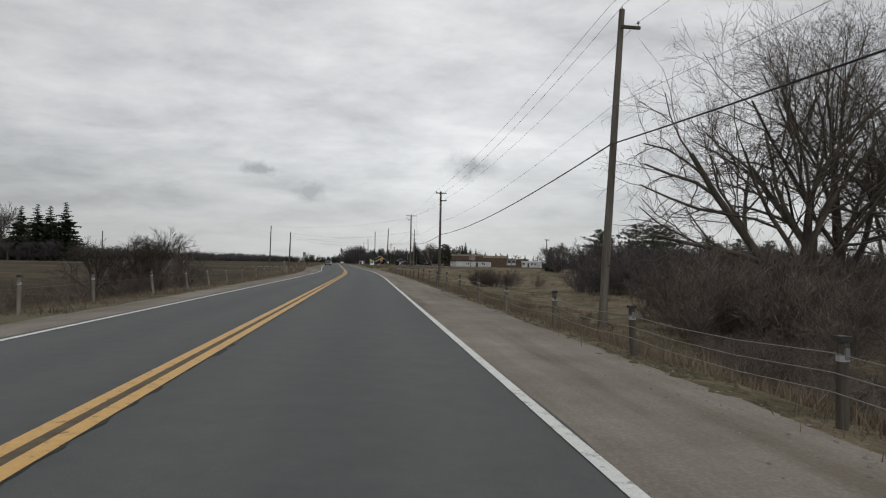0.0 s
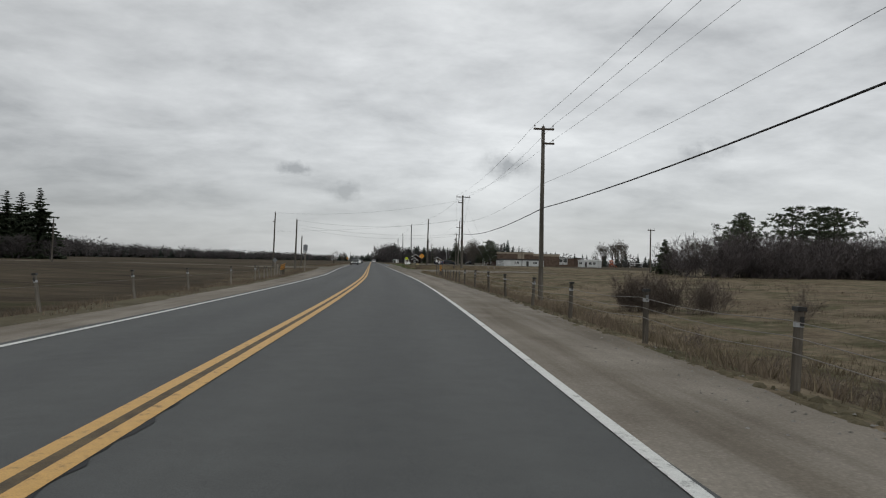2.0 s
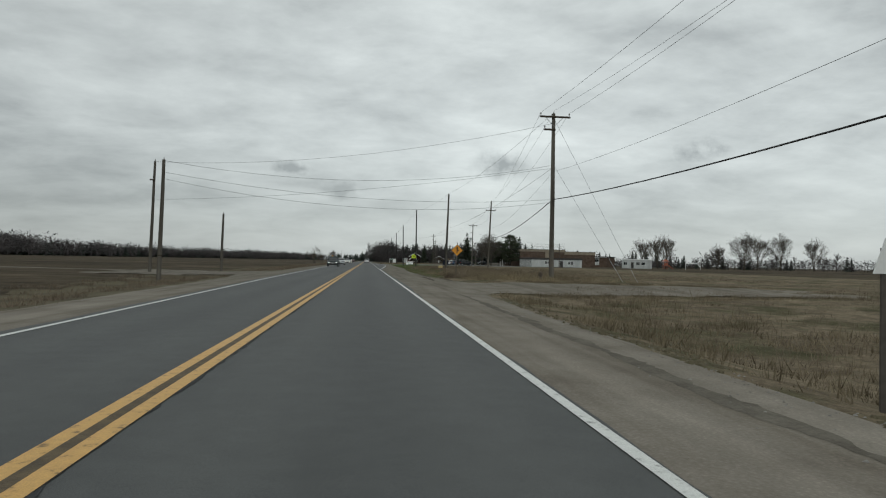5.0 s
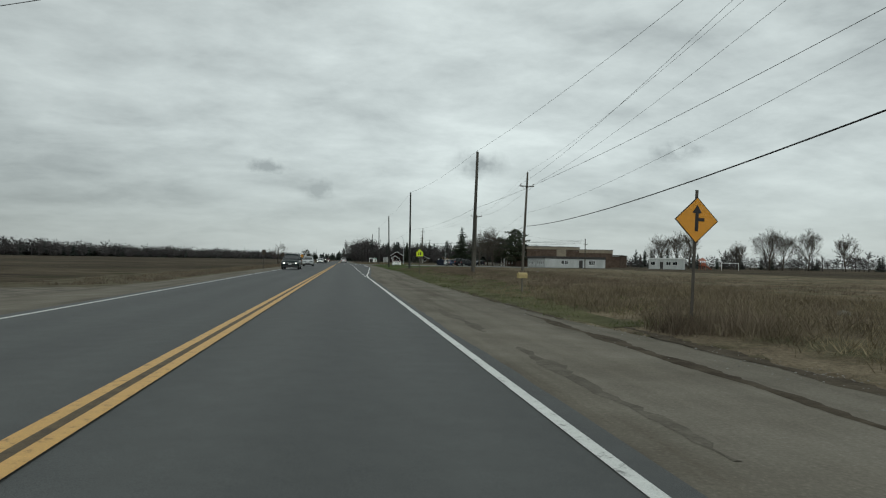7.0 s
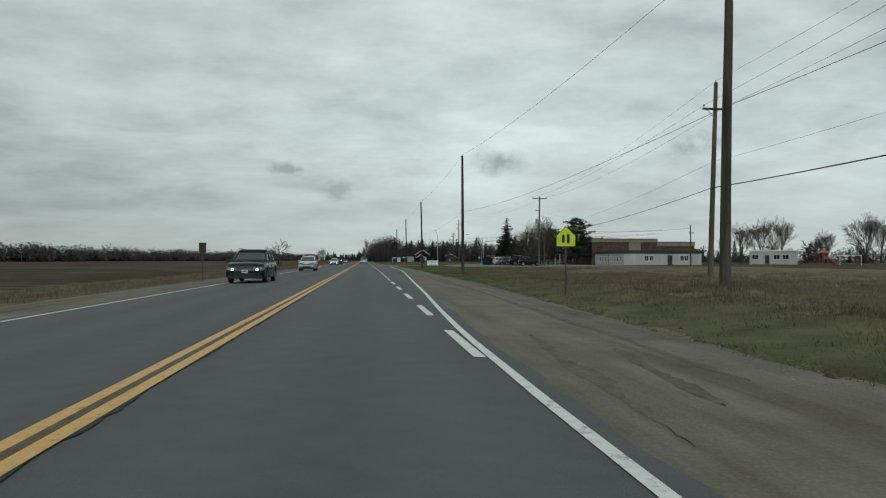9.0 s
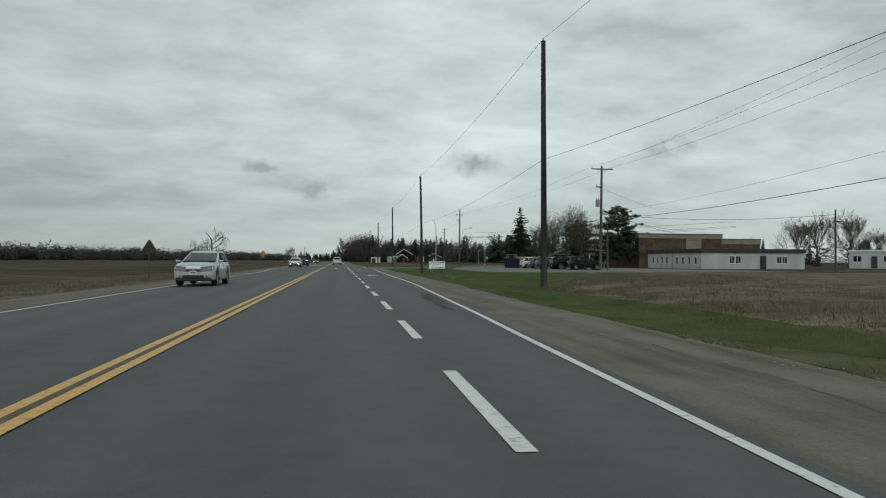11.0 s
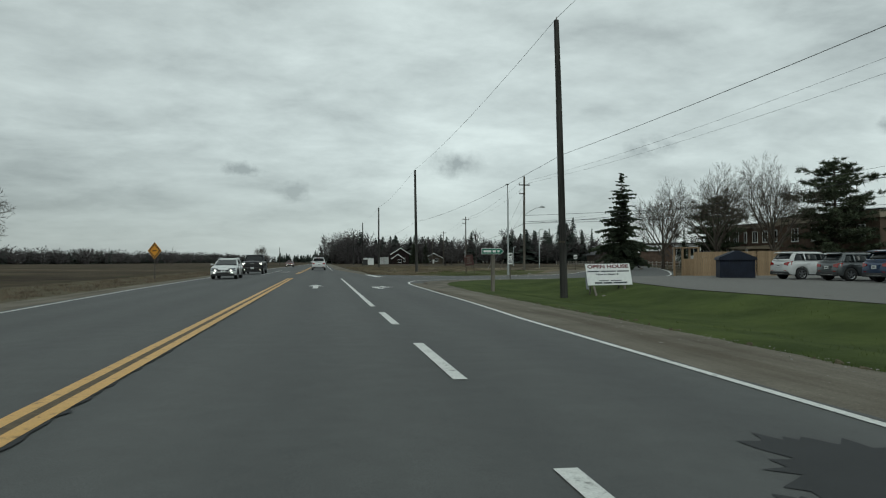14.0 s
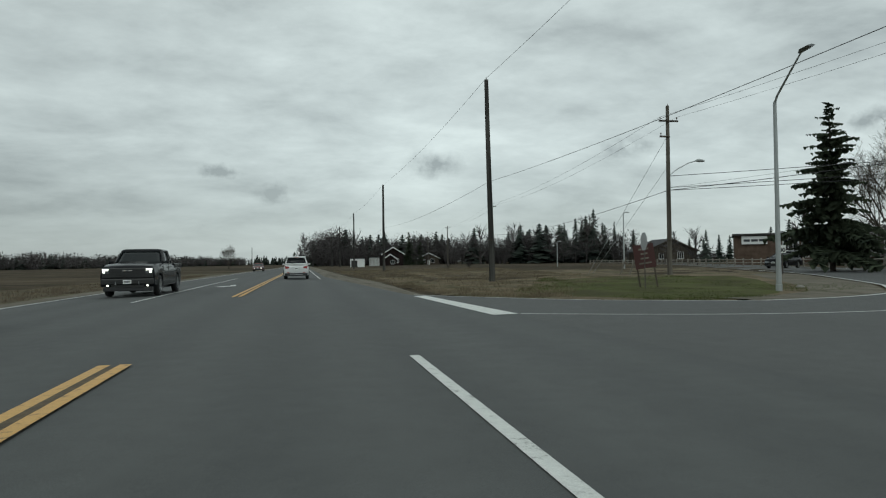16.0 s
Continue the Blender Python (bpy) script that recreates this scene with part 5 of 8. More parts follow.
wood("conifer_woods", "dark spruces behind the school roof", FC, FARPINE, [(92, 452), (120, 448), (150, 440)], 16, 7, 6, 9.5, 9, 1.2)
wood("dark_thicket", "dense dark thicket under the pines", BU, NEARTHICKET, [(42, 119), (52, 119), (70, 120), (95, 116)], 320, 2.6, 3.6, 6.2, 10, 1.25)
wood("dark_thicket", "dense dark leafless thicket beyond the fence", BU, NEARTHICKET, [(22.0, 60), (23, 53), (26.5, 47.5), (34, 45), (46, 46), (60, 60)], 250, 1.4, 2.2, 3.8, 31, 1.05)
wood("brown_brush", "brown brush under the willows", BU, BRUSH, [(13.2, 19), (15.5, 25), (17.5, 31), (21, 28), (28, 28), (40, 35)], 290, 1.7, 1.6, 3.7, 11, 1.15)
wood("brown_brush", "low brown scrub between the fence and the willows", BU, BRUSH, [(7.4, 8), (8.2, 12), (9.6, 16), (12.5, 21)], 190, 0.75, 0.35, 0.95, 18, 1.5)
wood("brown_brush", "single bare bush in the field", BU, BRUSH, [(19.6, 67.5), (19.9, 68)], 2, 0.1, 1.6, 1.9, 33, 0.9)
wood("brown_brush", "dark brush round the field spruces", FB, FARTWIG, [(-130, 209), (-78, 209)], 130, 2.0, 3, 5.5, 12, 1.9)
wood("brown_brush", "low brown scrub along the fence", BU, BRUSH, [(7.2, 1), (7.6, 14), (8.2, 30), (9.3, 60), (10.2, 80)], 120, 0.9, 0.35, 0.85, 13, 1.4)
wood("brown_brush", "brown weeds on the bank below the willows", BU, BRUSH, [(11.5, 3), (13, 10), (17, 18)], 170, 1.9, 0.9, 2.1, 16, 1.15)
wood("brown_brush", "clump of bare bushes in the field", BU, BRUSH, [(15.2, 76.0), (18.4, 72.5)], 40, 0.7, 2.1, 3.1, 14, 0.85)
wood("brown_brush", "dense bare brush beside the fence", BU, BRUSH, [(-9.8, 37), (-13.5, 40)], 26, 0.9, 1.6, 3.0, 17, 1.1)
wood("brown_brush", "brown scrub along the field edge", BU, BRUSH, [(-13, 12), (-12, 36)], 26, 1.6, 0.8, 1.5, 15, 1.2)


for x, y, h in ((28.6, 417.0, 1.5), (23.0, 408.0, 1.2), (34.5, 440.0, 1.6)):
    wood("roadside_bush", "small dark leafless bush in the rough grass", BU, THICKET, [(x, y), (x + 0.1, y)], 1, 0.0, h, h * 1.05, int(x), 1.0)


# ---- dry grass on the verges ----
def tufts(name, label, mat, spots, blades, hmin, hmax, seed, spread=0.16, lean=0.45, width=0.011):
    rng = np.random.default_rng(seed)
    pts = np.array(spots)
    n = len(pts)
    base = np.repeat(pts, blades, 0)
    m = len(base)
    ang, off = rng.uniform(0, 6.283, m), np.abs(rng.normal(0, spread, m))
    root = base + np.stack([np.cos(ang) * off, np.sin(ang) * off, np.full(m, -0.03)], 1)
    h = rng.uniform(hmin, hmax, m) * np.repeat(rng.uniform(0.55, 1.25, n), blades)
    a2, ln_ = rng.uniform(0, 6.283, m), rng.uniform(0.05, lean, m)
    tip = root + np.stack([np.cos(a2) * ln_ * h, np.sin(a2) * ln_ * h, h], 1)
    a3 = rng.uniform(0, 6.283, m)
    w = np.stack([np.cos(a3), np.sin(a3), np.zeros(m)], 1) * width * rng.uniform(0.7, 1.6, m)[:, None]
    v = np.stack([root - w, root + w, tip], 1).reshape(-1, 3)
    me = bpy.data.meshes.new(name)
    me.from_pydata(v.tolist(), [], np.arange(m * 3).reshape(-1, 3).tolist())
    me.materials.append(mat)
    tagged(new(name, me), label, "grass", kind="stuff")


def spots_between(f0, f1, y0, y1, count, seed, clump=0.9):
    rnd = random.Random(seed)
    out = []
    while len(out) < count:
        y = rnd.uniform(y0, y1)
        a, b = f0(y), f1(y)
        u = a + (b - a) * rnd.random() ** 1.25
        x = centre(y) + u
        if noise.noise((x * clump, y * clump * 0.7, seed * 1.0)) < -0.12:
            continue
        out.append((x, y, level(x, y)))
    return out


WEEDS = mottled("brown_weed_stalks", (0.112, 0.090, 0.067), (0.220, 0.178, 0.132), 0.6, 0.95, bump=0.0)
gr, gl = gravel_right, gravel_left
tufts("brown_weeds", "brown dry weeds standing along the cable fence", WEEDS, spots_between(lambda y: gr(y) + 0.12, lambda y: gr(y) + 1.9, -2, 98, 2700, 43, 0.7), 12, 0.08, 0.38, 43, 0.26, 0.8, 0.007)
tufts("dry_grass", "pale tall straw clumps round the pole", BRIGHTSTRAW, spots_between(lambda y: lerp(y, (138.5, 141, 146), (11.8, 10.2, 10.0)), lambda y: 13.6, 138.5, 146, 230, 41, 0.9), 18, 0.10, 0.5, 41, 0.34, 1.2, 0.006)
tufts("dry_grass", "pale straw clumps in the verge", BRIGHTSTRAW, spots_between(lambda y: gr(y) + 1.0, lambda y: gr(y) + 14, 147, 225, 500, 42, 0.35), 18, 0.07, 0.22, 42, 0.2, 0.9, 0.006)
tufts("dry_grass", "tall dry straw-coloured grass on the bank", STRAW, spots_between(lambda y: gr(y) + 0.35, lambda y: gr(y) + 8.5, -5, 124, 5200, 1, 0.6), 10, 0.08, 0.30, 1, 0.22, 0.9)
tufts("dry_grass", "tall dry straw-coloured grass in the verge", STRAW, spots_between(lambda y: gr(y) + 0.9, lambda y: gr(y) + lerp(y, (143, 215, 236), (16, 13, 3)), 143, 236, 8500, 2, 0.5), 14, 0.02, 0.13, 2, 0.24, 1.1, 0.006)
tufts("dry_grass", "dry straw-coloured grass by the roadside", WEEDS, spots_between(lambda y: gl(y) - 0.2, lambda y: gl(y) - 7, 0, 149, 4600, 3, 0.6), 10, 0.07, 0.24, 3, 0.22, 0.9)
tufts("dry_grass", "dry straw-coloured grass by the roadside", WEEDS, spots_between(lambda y: gl(y) - 0.2, lambda y: gl(y) - 5, 168, 400, 5600, 4), 10, 0.07, 0.24, 4, 0.2, 0.8)
tufts("dry_grass", "dry weeds on the junction corner", STRAW, spots_between(lambda y: lerp(y, (333.5, 337, 342, 370), (9.6, 7.4, 7.2, 7.0)), lambda y: lerp(y, (333.5, 340, 350, 420), (11, 14, 22, 34)), 333.5, 420, 5600, 5), 10, 0.06, 0.20, 5, 0.22, 0.9)
tufts("green_grass", "short green grass on the junction corner", BLADES, spots_between(lambda y: lerp(y, (330.2, 334, 338, 352), (13.5, 9.4, 10.5, 17)), lambda y: lerp(y, (330.2, 332, 336, 352), (15.5, 20, 25.2, 26)), 330.2, 352, 3600, 15, 0.3), 10, 0.04, 0.12, 15, 0.22, 0.9)
tufts("dry_grass", "dry stubble in the field", STRAW, spots_between(lambda y: lerp(y, (214, 225, 262, 276), (15, 21, 31, 33)), lambda y: 46, 80, 280, 6000, 6, 0.2), 9, 0.04, 0.18, 6, 0.3, 0.9, 0.008)
tufts("green_grass", "green grass along the gravel shoulder", BLADES, spots_between(lambda y: gr(y) - 0.1, lambda y: gr(y) + 3.6, 150, 244, 9500, 7), 10, 0.03, 0.10, 7, 0.18, 0.8, 0.009)
tufts("green_grass", "mown green grass blades of the lawn", BLADES, spots_between(lambda y: lerp(y, (308, 311, 316), (gr(min(y, 308)) - 0.3, 9.6, 15)), lambda y: lerp(y, (226, 236, 250, 262, 273, 275.5, 298, 309, 316), (10.5, 11, 12.5, 22, 28, 17, 16, 18, 20)), 226, 316, 12000, 8, 0.3), 9, 0.03, 0.085, 8, 0.2, 0.6, 0.008)
tufts("green_grass", "grass tufts creeping over the gravel's edge", STRAW, spots_between(lambda y: gr(y) - 0.3, lambda y: gr(y) + 0.3, -2, 228, 1300, 9, 1.5), 8, 0.02, 0.07, 9, 0.1, 1.0)
tufts("brown_weeds", "brown weeds scattered over the rough field", WEEDS, spots_between(lambda y: gr(y) + 3, lambda y: gr(y) + 38, 40, 132, 3200, 44, 0.12), 12, 0.05, 0.26, 44, 0.3, 0.9, 0.010)
tufts("dry_grass", "tall dry grass growing round the dark pole", STRAW, spots_between(lambda y: lerp(y, (244, 249, 262), (13.2, 12.4, 20)), lambda y: lerp(y, (244, 262), (19, 34)), 244, 266, 1500, 45, 0.5), 14, 0.06, 0.28, 45, 0.26, 1.1, 0.007)
tufts("brown_weeds", "brown weeds in the rough grass beside the lawn", WEEDS, spots_between(lambda y: lerp(y, (226, 246, 250, 262), (11.5, 12.4, 12.6, 21)), lambda y: lerp(y, (226, 262), (17, 32)), 226, 264, 1500, 46, 0.4), 11, 0.08, 0.30, 46, 0.26, 0.8, 0.008)
tufts("brown_weeds", "brown weeds scattered over the rough verge", WEEDS, spots_between(lambda y: gr(y) + 1.4, lambda y: gr(y) + 26, 143, 226, 4200, 47, 0.3), 12, 0.04, 0.24, 47, 0.28, 1.0, 0.009)
tufts("dry_grass", "tall tangled dry grass beyond the muddy rut", STRAW, spots_between(lambda y: gr(y) + lerp(y, (140, 150, 160), (1.2, 0.9, 1.6)), lambda y: gr(y) + 9, 140, 162, 1500, 54, 0.7), 15, 0.10, 0.42, 54, 0.30, 1.5, 0.006)
tufts("dry_grass", "matted pale straw in the verge", BRIGHTSTRAW, spots_between(lambda y: gr(y) + 0.7, lambda y: gr(y) + 11, 138.5, 166, 900, 55, 0.8), 16, 0.06, 0.30, 55, 0.30, 1.6, 0.006)
tufts("brown_weeds", "tall weeds round the foot of the warning sign", WEEDS, spots_between(lambda y: 7.9, lambda y: 9.4, 147.6, 149.6, 90, 56, 0.9), 16, 0.2, 0.62, 56, 0.2, 0.9, 0.007)
tufts("brown_weeds", "taller brown weeds standing in the rough verge", WEEDS, spots_between(lambda y: gr(y) + lerp(y, (146, 172, 226), (1.2, 3.4, 3.0)), lambda y: gr(y) + lerp(y, (146, 226), (10, 15)), 146, 228, 3600, 51, 0.5), 13, 0.06, 0.34, 51, 0.28, 1.4, 0.007)
tufts("green_grass", "short green grass in the rough verge", BLADES, spots_between(lambda y: lerp(y, (186, 190, 205), (13.0, 12.2, 17.5)), lambda y: lerp(y, (186, 192, 200, 205), (14.0, 21.0, 22.5, 18.5)), 186, 205, 2400, 52, 0.3), 10, 0.03, 0.10, 52, 0.18, 0.8, 0.010)
tufts("brown_weeds", "brown weeds round the foot of the dark pole", WEEDS, spots_between(lambda y: 12.5, lambda y: 14.5, 195.2, 198, 70, 53, 0.9), 18, 0.1, 0.40, 53, 0.2, 0.8, 0.009)
tufts("brown_weeds", "brown weeds round the foot of the pole", WEEDS, spots_between(lambda y: 11.4, lambda y: 13.9, 248.2, 252, 90, 48, 0.9), 18, 0.1, 0.42, 48, 0.2, 0.8, 0.009)
tufts("dry_grass", "dry grass along the edge of the farm entrance", STRAW, spots_between(lambda y: 8.6, lambda y: 24, 124.6, 126.0, 420, 49, 0.9), 11, 0.06, 0.22, 49, 0.2, 0.9, 0.009)
tufts("dry_grass", "dry grass along the far edge of the farm entrance", STRAW, spots_between(lambda y: lerp(y, (133.6, 136.9, 138.6), (23.0, 10.4, 8.9)), lambda y: lerp(y, (133.6, 138.6), (25, 16)), 133.6, 138.6, 900, 50, 0.9), 11, 0.06, 0.2, 50, 0.2, 0.9, 0.009)
# ---- utility poles and wires ----
def utility_pole(x, y, top, label, lean=(0, 0), arms=(), r=0.155, group="poles along the road", pins=True, base=None):
    """arms: rows of (z, left reach, right reach)."""
    z0 = level(x, y) if base is None else base
    ob = thing("utility_pole", label, "utility pole", Matrix.Translation((x, y, z0)), group)
    h = top - z0
    rnd = random.Random(int(x * 10 + y))
    pts = [(lean[0] * k + rnd.uniform(-0.012, 0.012), lean[1] * k, -0.4 if k == 0 else h * k) for k in (0, 0.25, 0.5, 0.75, 1.0)]
    shaft = B().tube(pts, [r * 1.12, r * 1.02, r * 0.93, r * 0.84, r * 0.74], 12)
    # the plain pole before y=230 has glare in its colour
    part("shaft", shaft, POLE if base is None else GLAREPOLE if y < 230 else DARKPOLE, ob, smooth=False)
    cap = B().tube([(lean[0], lean[1], h), (lean[0], lean[1], h + 0.16)], [0.03, 0.018], 8)
    part("top_insulator", cap, PORCELAIN, ob)
    band = B().tube([(lean[0] * 0.22, 0, h * 0.2), (lean[0] * 0.22, 0, h * 0.2 + 0.07)], r * 1.06, 12)
    part("band", band, DARKWOOD, ob)
    for z, lo, hi in arms:
        k = (z - z0) / h
        cx = lean[0] * k
        arm = part("crossarm", B().box((cx - lo, -0.15 - 0.055, z - z0 - 0.06), (cx + hi, -0.15 + 0.055, z - z0 + 0.06)), DARKWOOD, ob, bevel=0.008)
        ends = [e for e in (-lo + 0.08, hi - 0.08) if abs(e) > 0.3]
        for e in ends:
            pin = B().tube([(cx + e, -0.15, z - z0 + 0.05), (cx + e, -0.15, z - z0 + 0.15), (cx + e, -0.15, z - z0 + 0.19), (cx + e, -0.15, z - z0 + 0.27)], [0.018, 0.018, 0.055, 0.035], 8)
            part("insulator", pin, PORCELAIN, arm)
        if lo + hi > 1.6:
            for e in (-1, 1):
                brace = B().tube([(cx + e * 0.62, -0.15, z - z0 - 0.05), (cx + e * 0.05, -0.12, z - z0 - 0.62)], 0.018, 6)
                part("brace", brace, STEEL, arm)
    return ob


utility_pole(9.2, 25.0, 11.5, "tall weathered wooden pole leaning beside the fence", (0.7, 0), ((10.75, 0.05, 0.75),))
utility_pole(11.57, 82.5, 10.25, "weathered wooden pole at the foot of the bank", (0, 0), ((10.05, 0.68, 0.70), (9.1, 0.05, 0.72)))
utility_pole(14.59, 143.4, 11.7, "weathered wooden pole with a long crossarm and guy wire", (0, 0), ((11.45, 1.05, 1.15), (10.55, 0.75, 0.1)), 0.165)
utility_pole(23.35, 215.7, 12.2, "weathered wooden pole with a crossarm", (0.45, 0), ((10.5, 0.9, 0.85),))
K_ = utility_pole(32.25, 290.0, 12.2, "wooden pole carrying a transformer and crossarm", (0.15, 0), ((11.85, 1.3, 1.3), (9.75, 0.7, 0.05)), 0.16)
N_ = utility_pole(27.25, 354.6, 11.85, "wooden pole with a street lamp arm at the junction", (0.08, 0), ((10.75, 0.75, 0.7), (9.65, 0.7, 0.05)))
utility_pole(35.4, 426.5, 11.6, "wooden pole with crossarms beyond the junction", (0, 0), ((10.9, 0.8, 0.8), (10.0, 0.8, 0.1)))
utility_pole(43.5, 500, 11.5, "wooden pole with crossarms beyond the junction", (0, 0), ((10.9, 0.8, 0.8),))
utility_pole(52, 575, 11.5, "wooden pole with crossarms beyond the junction", (0, 0), ((10.9, 0.8, 0.8),))
plainpoles = ((13.5, 196.8, 11.25, 0.25), (12.94, 250.3, 12.8, -0.08), (12.9, 302.5, 12.1, -0.28), (12.8, 349.3, 11.6, -0.18), (12.65, 399.4, 11.3, 0), (12.6, 449.5, 11.3, 0.05), (12.6, 499.5, 11.3, 0), (12.6, 550, 11.4, 0), (12.6, 602, 12.0, 0), (12.6, 655, 12.2, 0))
for x, y, z, ln in plainpoles:
    utility_pole(x, y, z, "tall bare wooden pole with one wire on top", (ln, 0), (), 0.16, base=min(level(x, y), 0.0))
for x, y, z, ln in ((-16.4, 156.4, 9.15, 0.2), (-10.85, 140.3, 7.05, 0.12), (-12.75, 166.7, 5.5, 0.1), (-52.4, 156.3, 7.1, 0.1)):
    utility_pole(x, y, z, "old grey wooden pole at the field's edge", (ln, 0), ((z - 1.6, 0.3, 0.1),) if x < -16 and y < 156.5 and x > -20 else (), 0.13, "old poles in the field")
utility_pole(44.35, 140.6, 6.95, "wooden pole with a short crossarm out in the field", (0, 0), ((6.8, 0.55, 0.6),), 0.12, "field poles")
utility_pole(56.1, 281.9, 6.9, "wooden service pole beside the portable classroom", (0, 0), ((5.6, 0.4, 0.5),), 0.11, "field poles")
utility_pole(33.55, 291.0, 5.2, "short wooden stub pole beside the transformer pole", (0, 0), (), 0.12, "field poles")
for x, y in ((-16, 570), (-62, 580)):
    utility_pole(x, y, 7.4, "distant wooden pole across the fields", (0, 0), (), 0.13, "field poles")

# the transformer on its pole
zk = level(32.25, 290.0)
drum = B().tube([(-0.42, -0.2, 7.45 - zk), (-0.42, -0.2, 7.5 - zk), (-0.42, -0.2, 8.2 - zk), (-0.42, -0.2, 8.26 - zk)], [0.2, 0.24, 0.24, 0.16], 14)
tr = part("transformer", drum, DRUM, K_, "grey drum transformer")
for e in (-0.1, 0.1):
    part("bushing", B().tube([(-0.42 + e, -0.2, 8.25 - zk), (-0.42 + e, -0.2, 8.5 - zk)], [0.045, 0.025], 8), PORCELAIN, tr)
zn = level(27.25, 354.6)
arm = part("lamp_arm", B().tube([(0.05, 0, 6.9 - zn), (0.8, -0.05, 7.45 - zn), (1.6, -0.1, 7.85 - zn), (2.2, -0.15, 8.0 - zn)], 0.035, 8), STEEL, N_, "thin galvanised lamp arm")
part("lamp_head", B().tube([(2.1, -0.14, 8.0 - zn), (2.35, -0.16, 8.02 - zn), (2.75, -0.18, 7.98 - zn)], [0.06, 0.13, 0.07], 10), LAMPGREY, arm)


def wire(label, a, b, sag, r, mat=WIRE, n=14, group="overhead wires"):
    a, b = Vector(a), Vector(b)
    pts = [a.lerp(b, i / n) - Vector((0, 0, 4 * sag * (i / n) * (1 - i / n))) for i in range(n + 1)]
    return tagged(new("overhead_wire", B().tube(pts, r, 5).mesh("overhead_wire", mat, True)), label, "wire", group)


THIN, THICK = "thin grey overhead wire strung between poles", "thick black cable strung between poles"
# three conductors, a neutral and a black cable from pole to pole along the field side
rows = {
    "a": [(8.0, -40, 11.4), (9.4, 24.9, 11.65), (10.95, 82.35, 10.32), (13.6, 143.25, 11.72), (23.0, 215.55, 10.77), (31.1, 289.85, 12.12), (26.65, 354.45, 11.02), (34.7, 426, 11.15), (42.8, 500, 11.15), (51.3, 575, 11.15)],
    "b": [(8.6, -40, 11.6), (9.95, 24.9, 11.7), (12.2, 82.35, 10.32), (15.65, 143.25, 11.72), (24.55, 215.55, 10.77), (33.6, 289.85, 12.12), (27.9, 354.45, 11.02), (36.1, 426, 11.15), (44.2, 500, 11.15), (52.7, 575, 11.15)],
    "c": [(9.4, -40, 10.6), (10.55, 24.9, 11.0), (12.22, 82.35, 9.35), (14.6, 143.3, 11.9), (23.8, 215.7, 12.3), (32.4, 290.0, 12.35)],
    "d": [(8.6, -40, 7.4), (9.55, 25.0, 7.6), (11.6, 82.5, 6.45), (14.6, 143.4, 7.6), (23.5, 215.7, 7.2), (32.3, 290.0, 6.75), (27.25, 354.6, 6.1)],
}
for key, pts in rows.items():
    for p, q in zip(pts, pts[1:]):
        wire(THIN, p, q, 0.012 * math.dist(p, q), 0.0075 if key in "cd" else 0.009)
BLK = [(8.3, -40, 5.6), (9.5, 25.0, 6.05), (11.62, 82.5, 4.84), (14.6, 143.4, 5.65), (23.5, 215.7, 5.6), (32.3, 290.0, 6.0), (27.25, 354.6, 5.9), (35.4, 426.5, 5.8), (43.5, 500, 5.8)]
for p, q in zip(BLK, BLK[1:]):
    wire(THICK, p, q, 0.011 * math.dist(p, q), 0.030 if p[1] < 215 else 0.020, CABLE)
tips = [(14.6, 143.4, 11.8)] + [(x + ln, y, z + 0.1) for x, y, z, ln in plainpoles]
for p, q in zip(tips, tips[1:]):
    wire(THIN, p, q, 0.010 * math.dist(p, q), 0.0095)
low = [(14.6, 143.4, 7.9), (13.58, 196.8, 6.05), (12.9, 250.3, 6.5), (12.8, 302.5, 5.95), (12.7, 349.3, 5.7), (12.65, 399.4, 5.7), (12.6, 449.5, 5.7), (12.6, 499.5, 5.7)]
for p, q in zip(low, low[1:]):
    wire(THIN, p, q, 0.010 * math.dist(p, q), 0.0095)
# wires over the road to the old poles, and service drops
for p, q, s in (((14.5, 143.4, 11.0), (-16.3, 156.4, 9.1), 1.0), ((14.5, 143.4, 7.85), (-16.3, 156.4, 5.9), 0.5), ((14.5, 143.4, 8.05), (-10.8, 140.3, 7.0), 1.15), ((14.5, 143.4, 5.65), (-10.8, 140.3, 6.3), 0.8), ((14.5, 143.4, 5.45), (-10.8, 140.3, 5.9), 1.1)):
    wire(THIN, p, q, s, 0.0095)
wire("guy wire braced to the ground beside a pole", (14.65, 143.3, 11.2), (19.4, 139.5, level(19.4, 139.5) - 0.2), 0.0, 0.012, STEEL)
wire("guy wire braced to the ground beside a pole", (14.65, 143.3, 8.0), (18.6, 140.0, level(18.6, 140.0) - 0.2), 0.0, 0.012, STEEL)
for za, zb, s, m, r in ((6.75, 4.6, 0.6, CABLE, 0.022), (6.7, 6.0, 0.8, CABLE, 0.018), (5.1, 4.4, 0.5, CABLE, 0.02), (9.6, 7.2, 0.6, WIRE, 0.012)):
    wire("service cable running to the school building", (32.4, 290.0, za), (72.2, 330.0, zb + 0.6), s, r, m)
wire("service cable running to the school building", (32.4, 290.0, 6.6), (56.1, 281.9, 6.4), 0.6, 0.02, CABLE)
for za, s in ((6.1, 0.3), (5.9, 0.4), (6.9, 0.3)):
    wire("cable running along the side road", (27.3, 354.6, za), (70, 322, za + 1.2), s, 0.02, CABLE)
for k in (0.0, 0.35):
    wire("guy wire braced to the ground beside a pole", (27.2, 354.6, 9.6 - k * 6), (24.2 + k, 361.5, -0.1), 0.0, 0.012, STEEL)

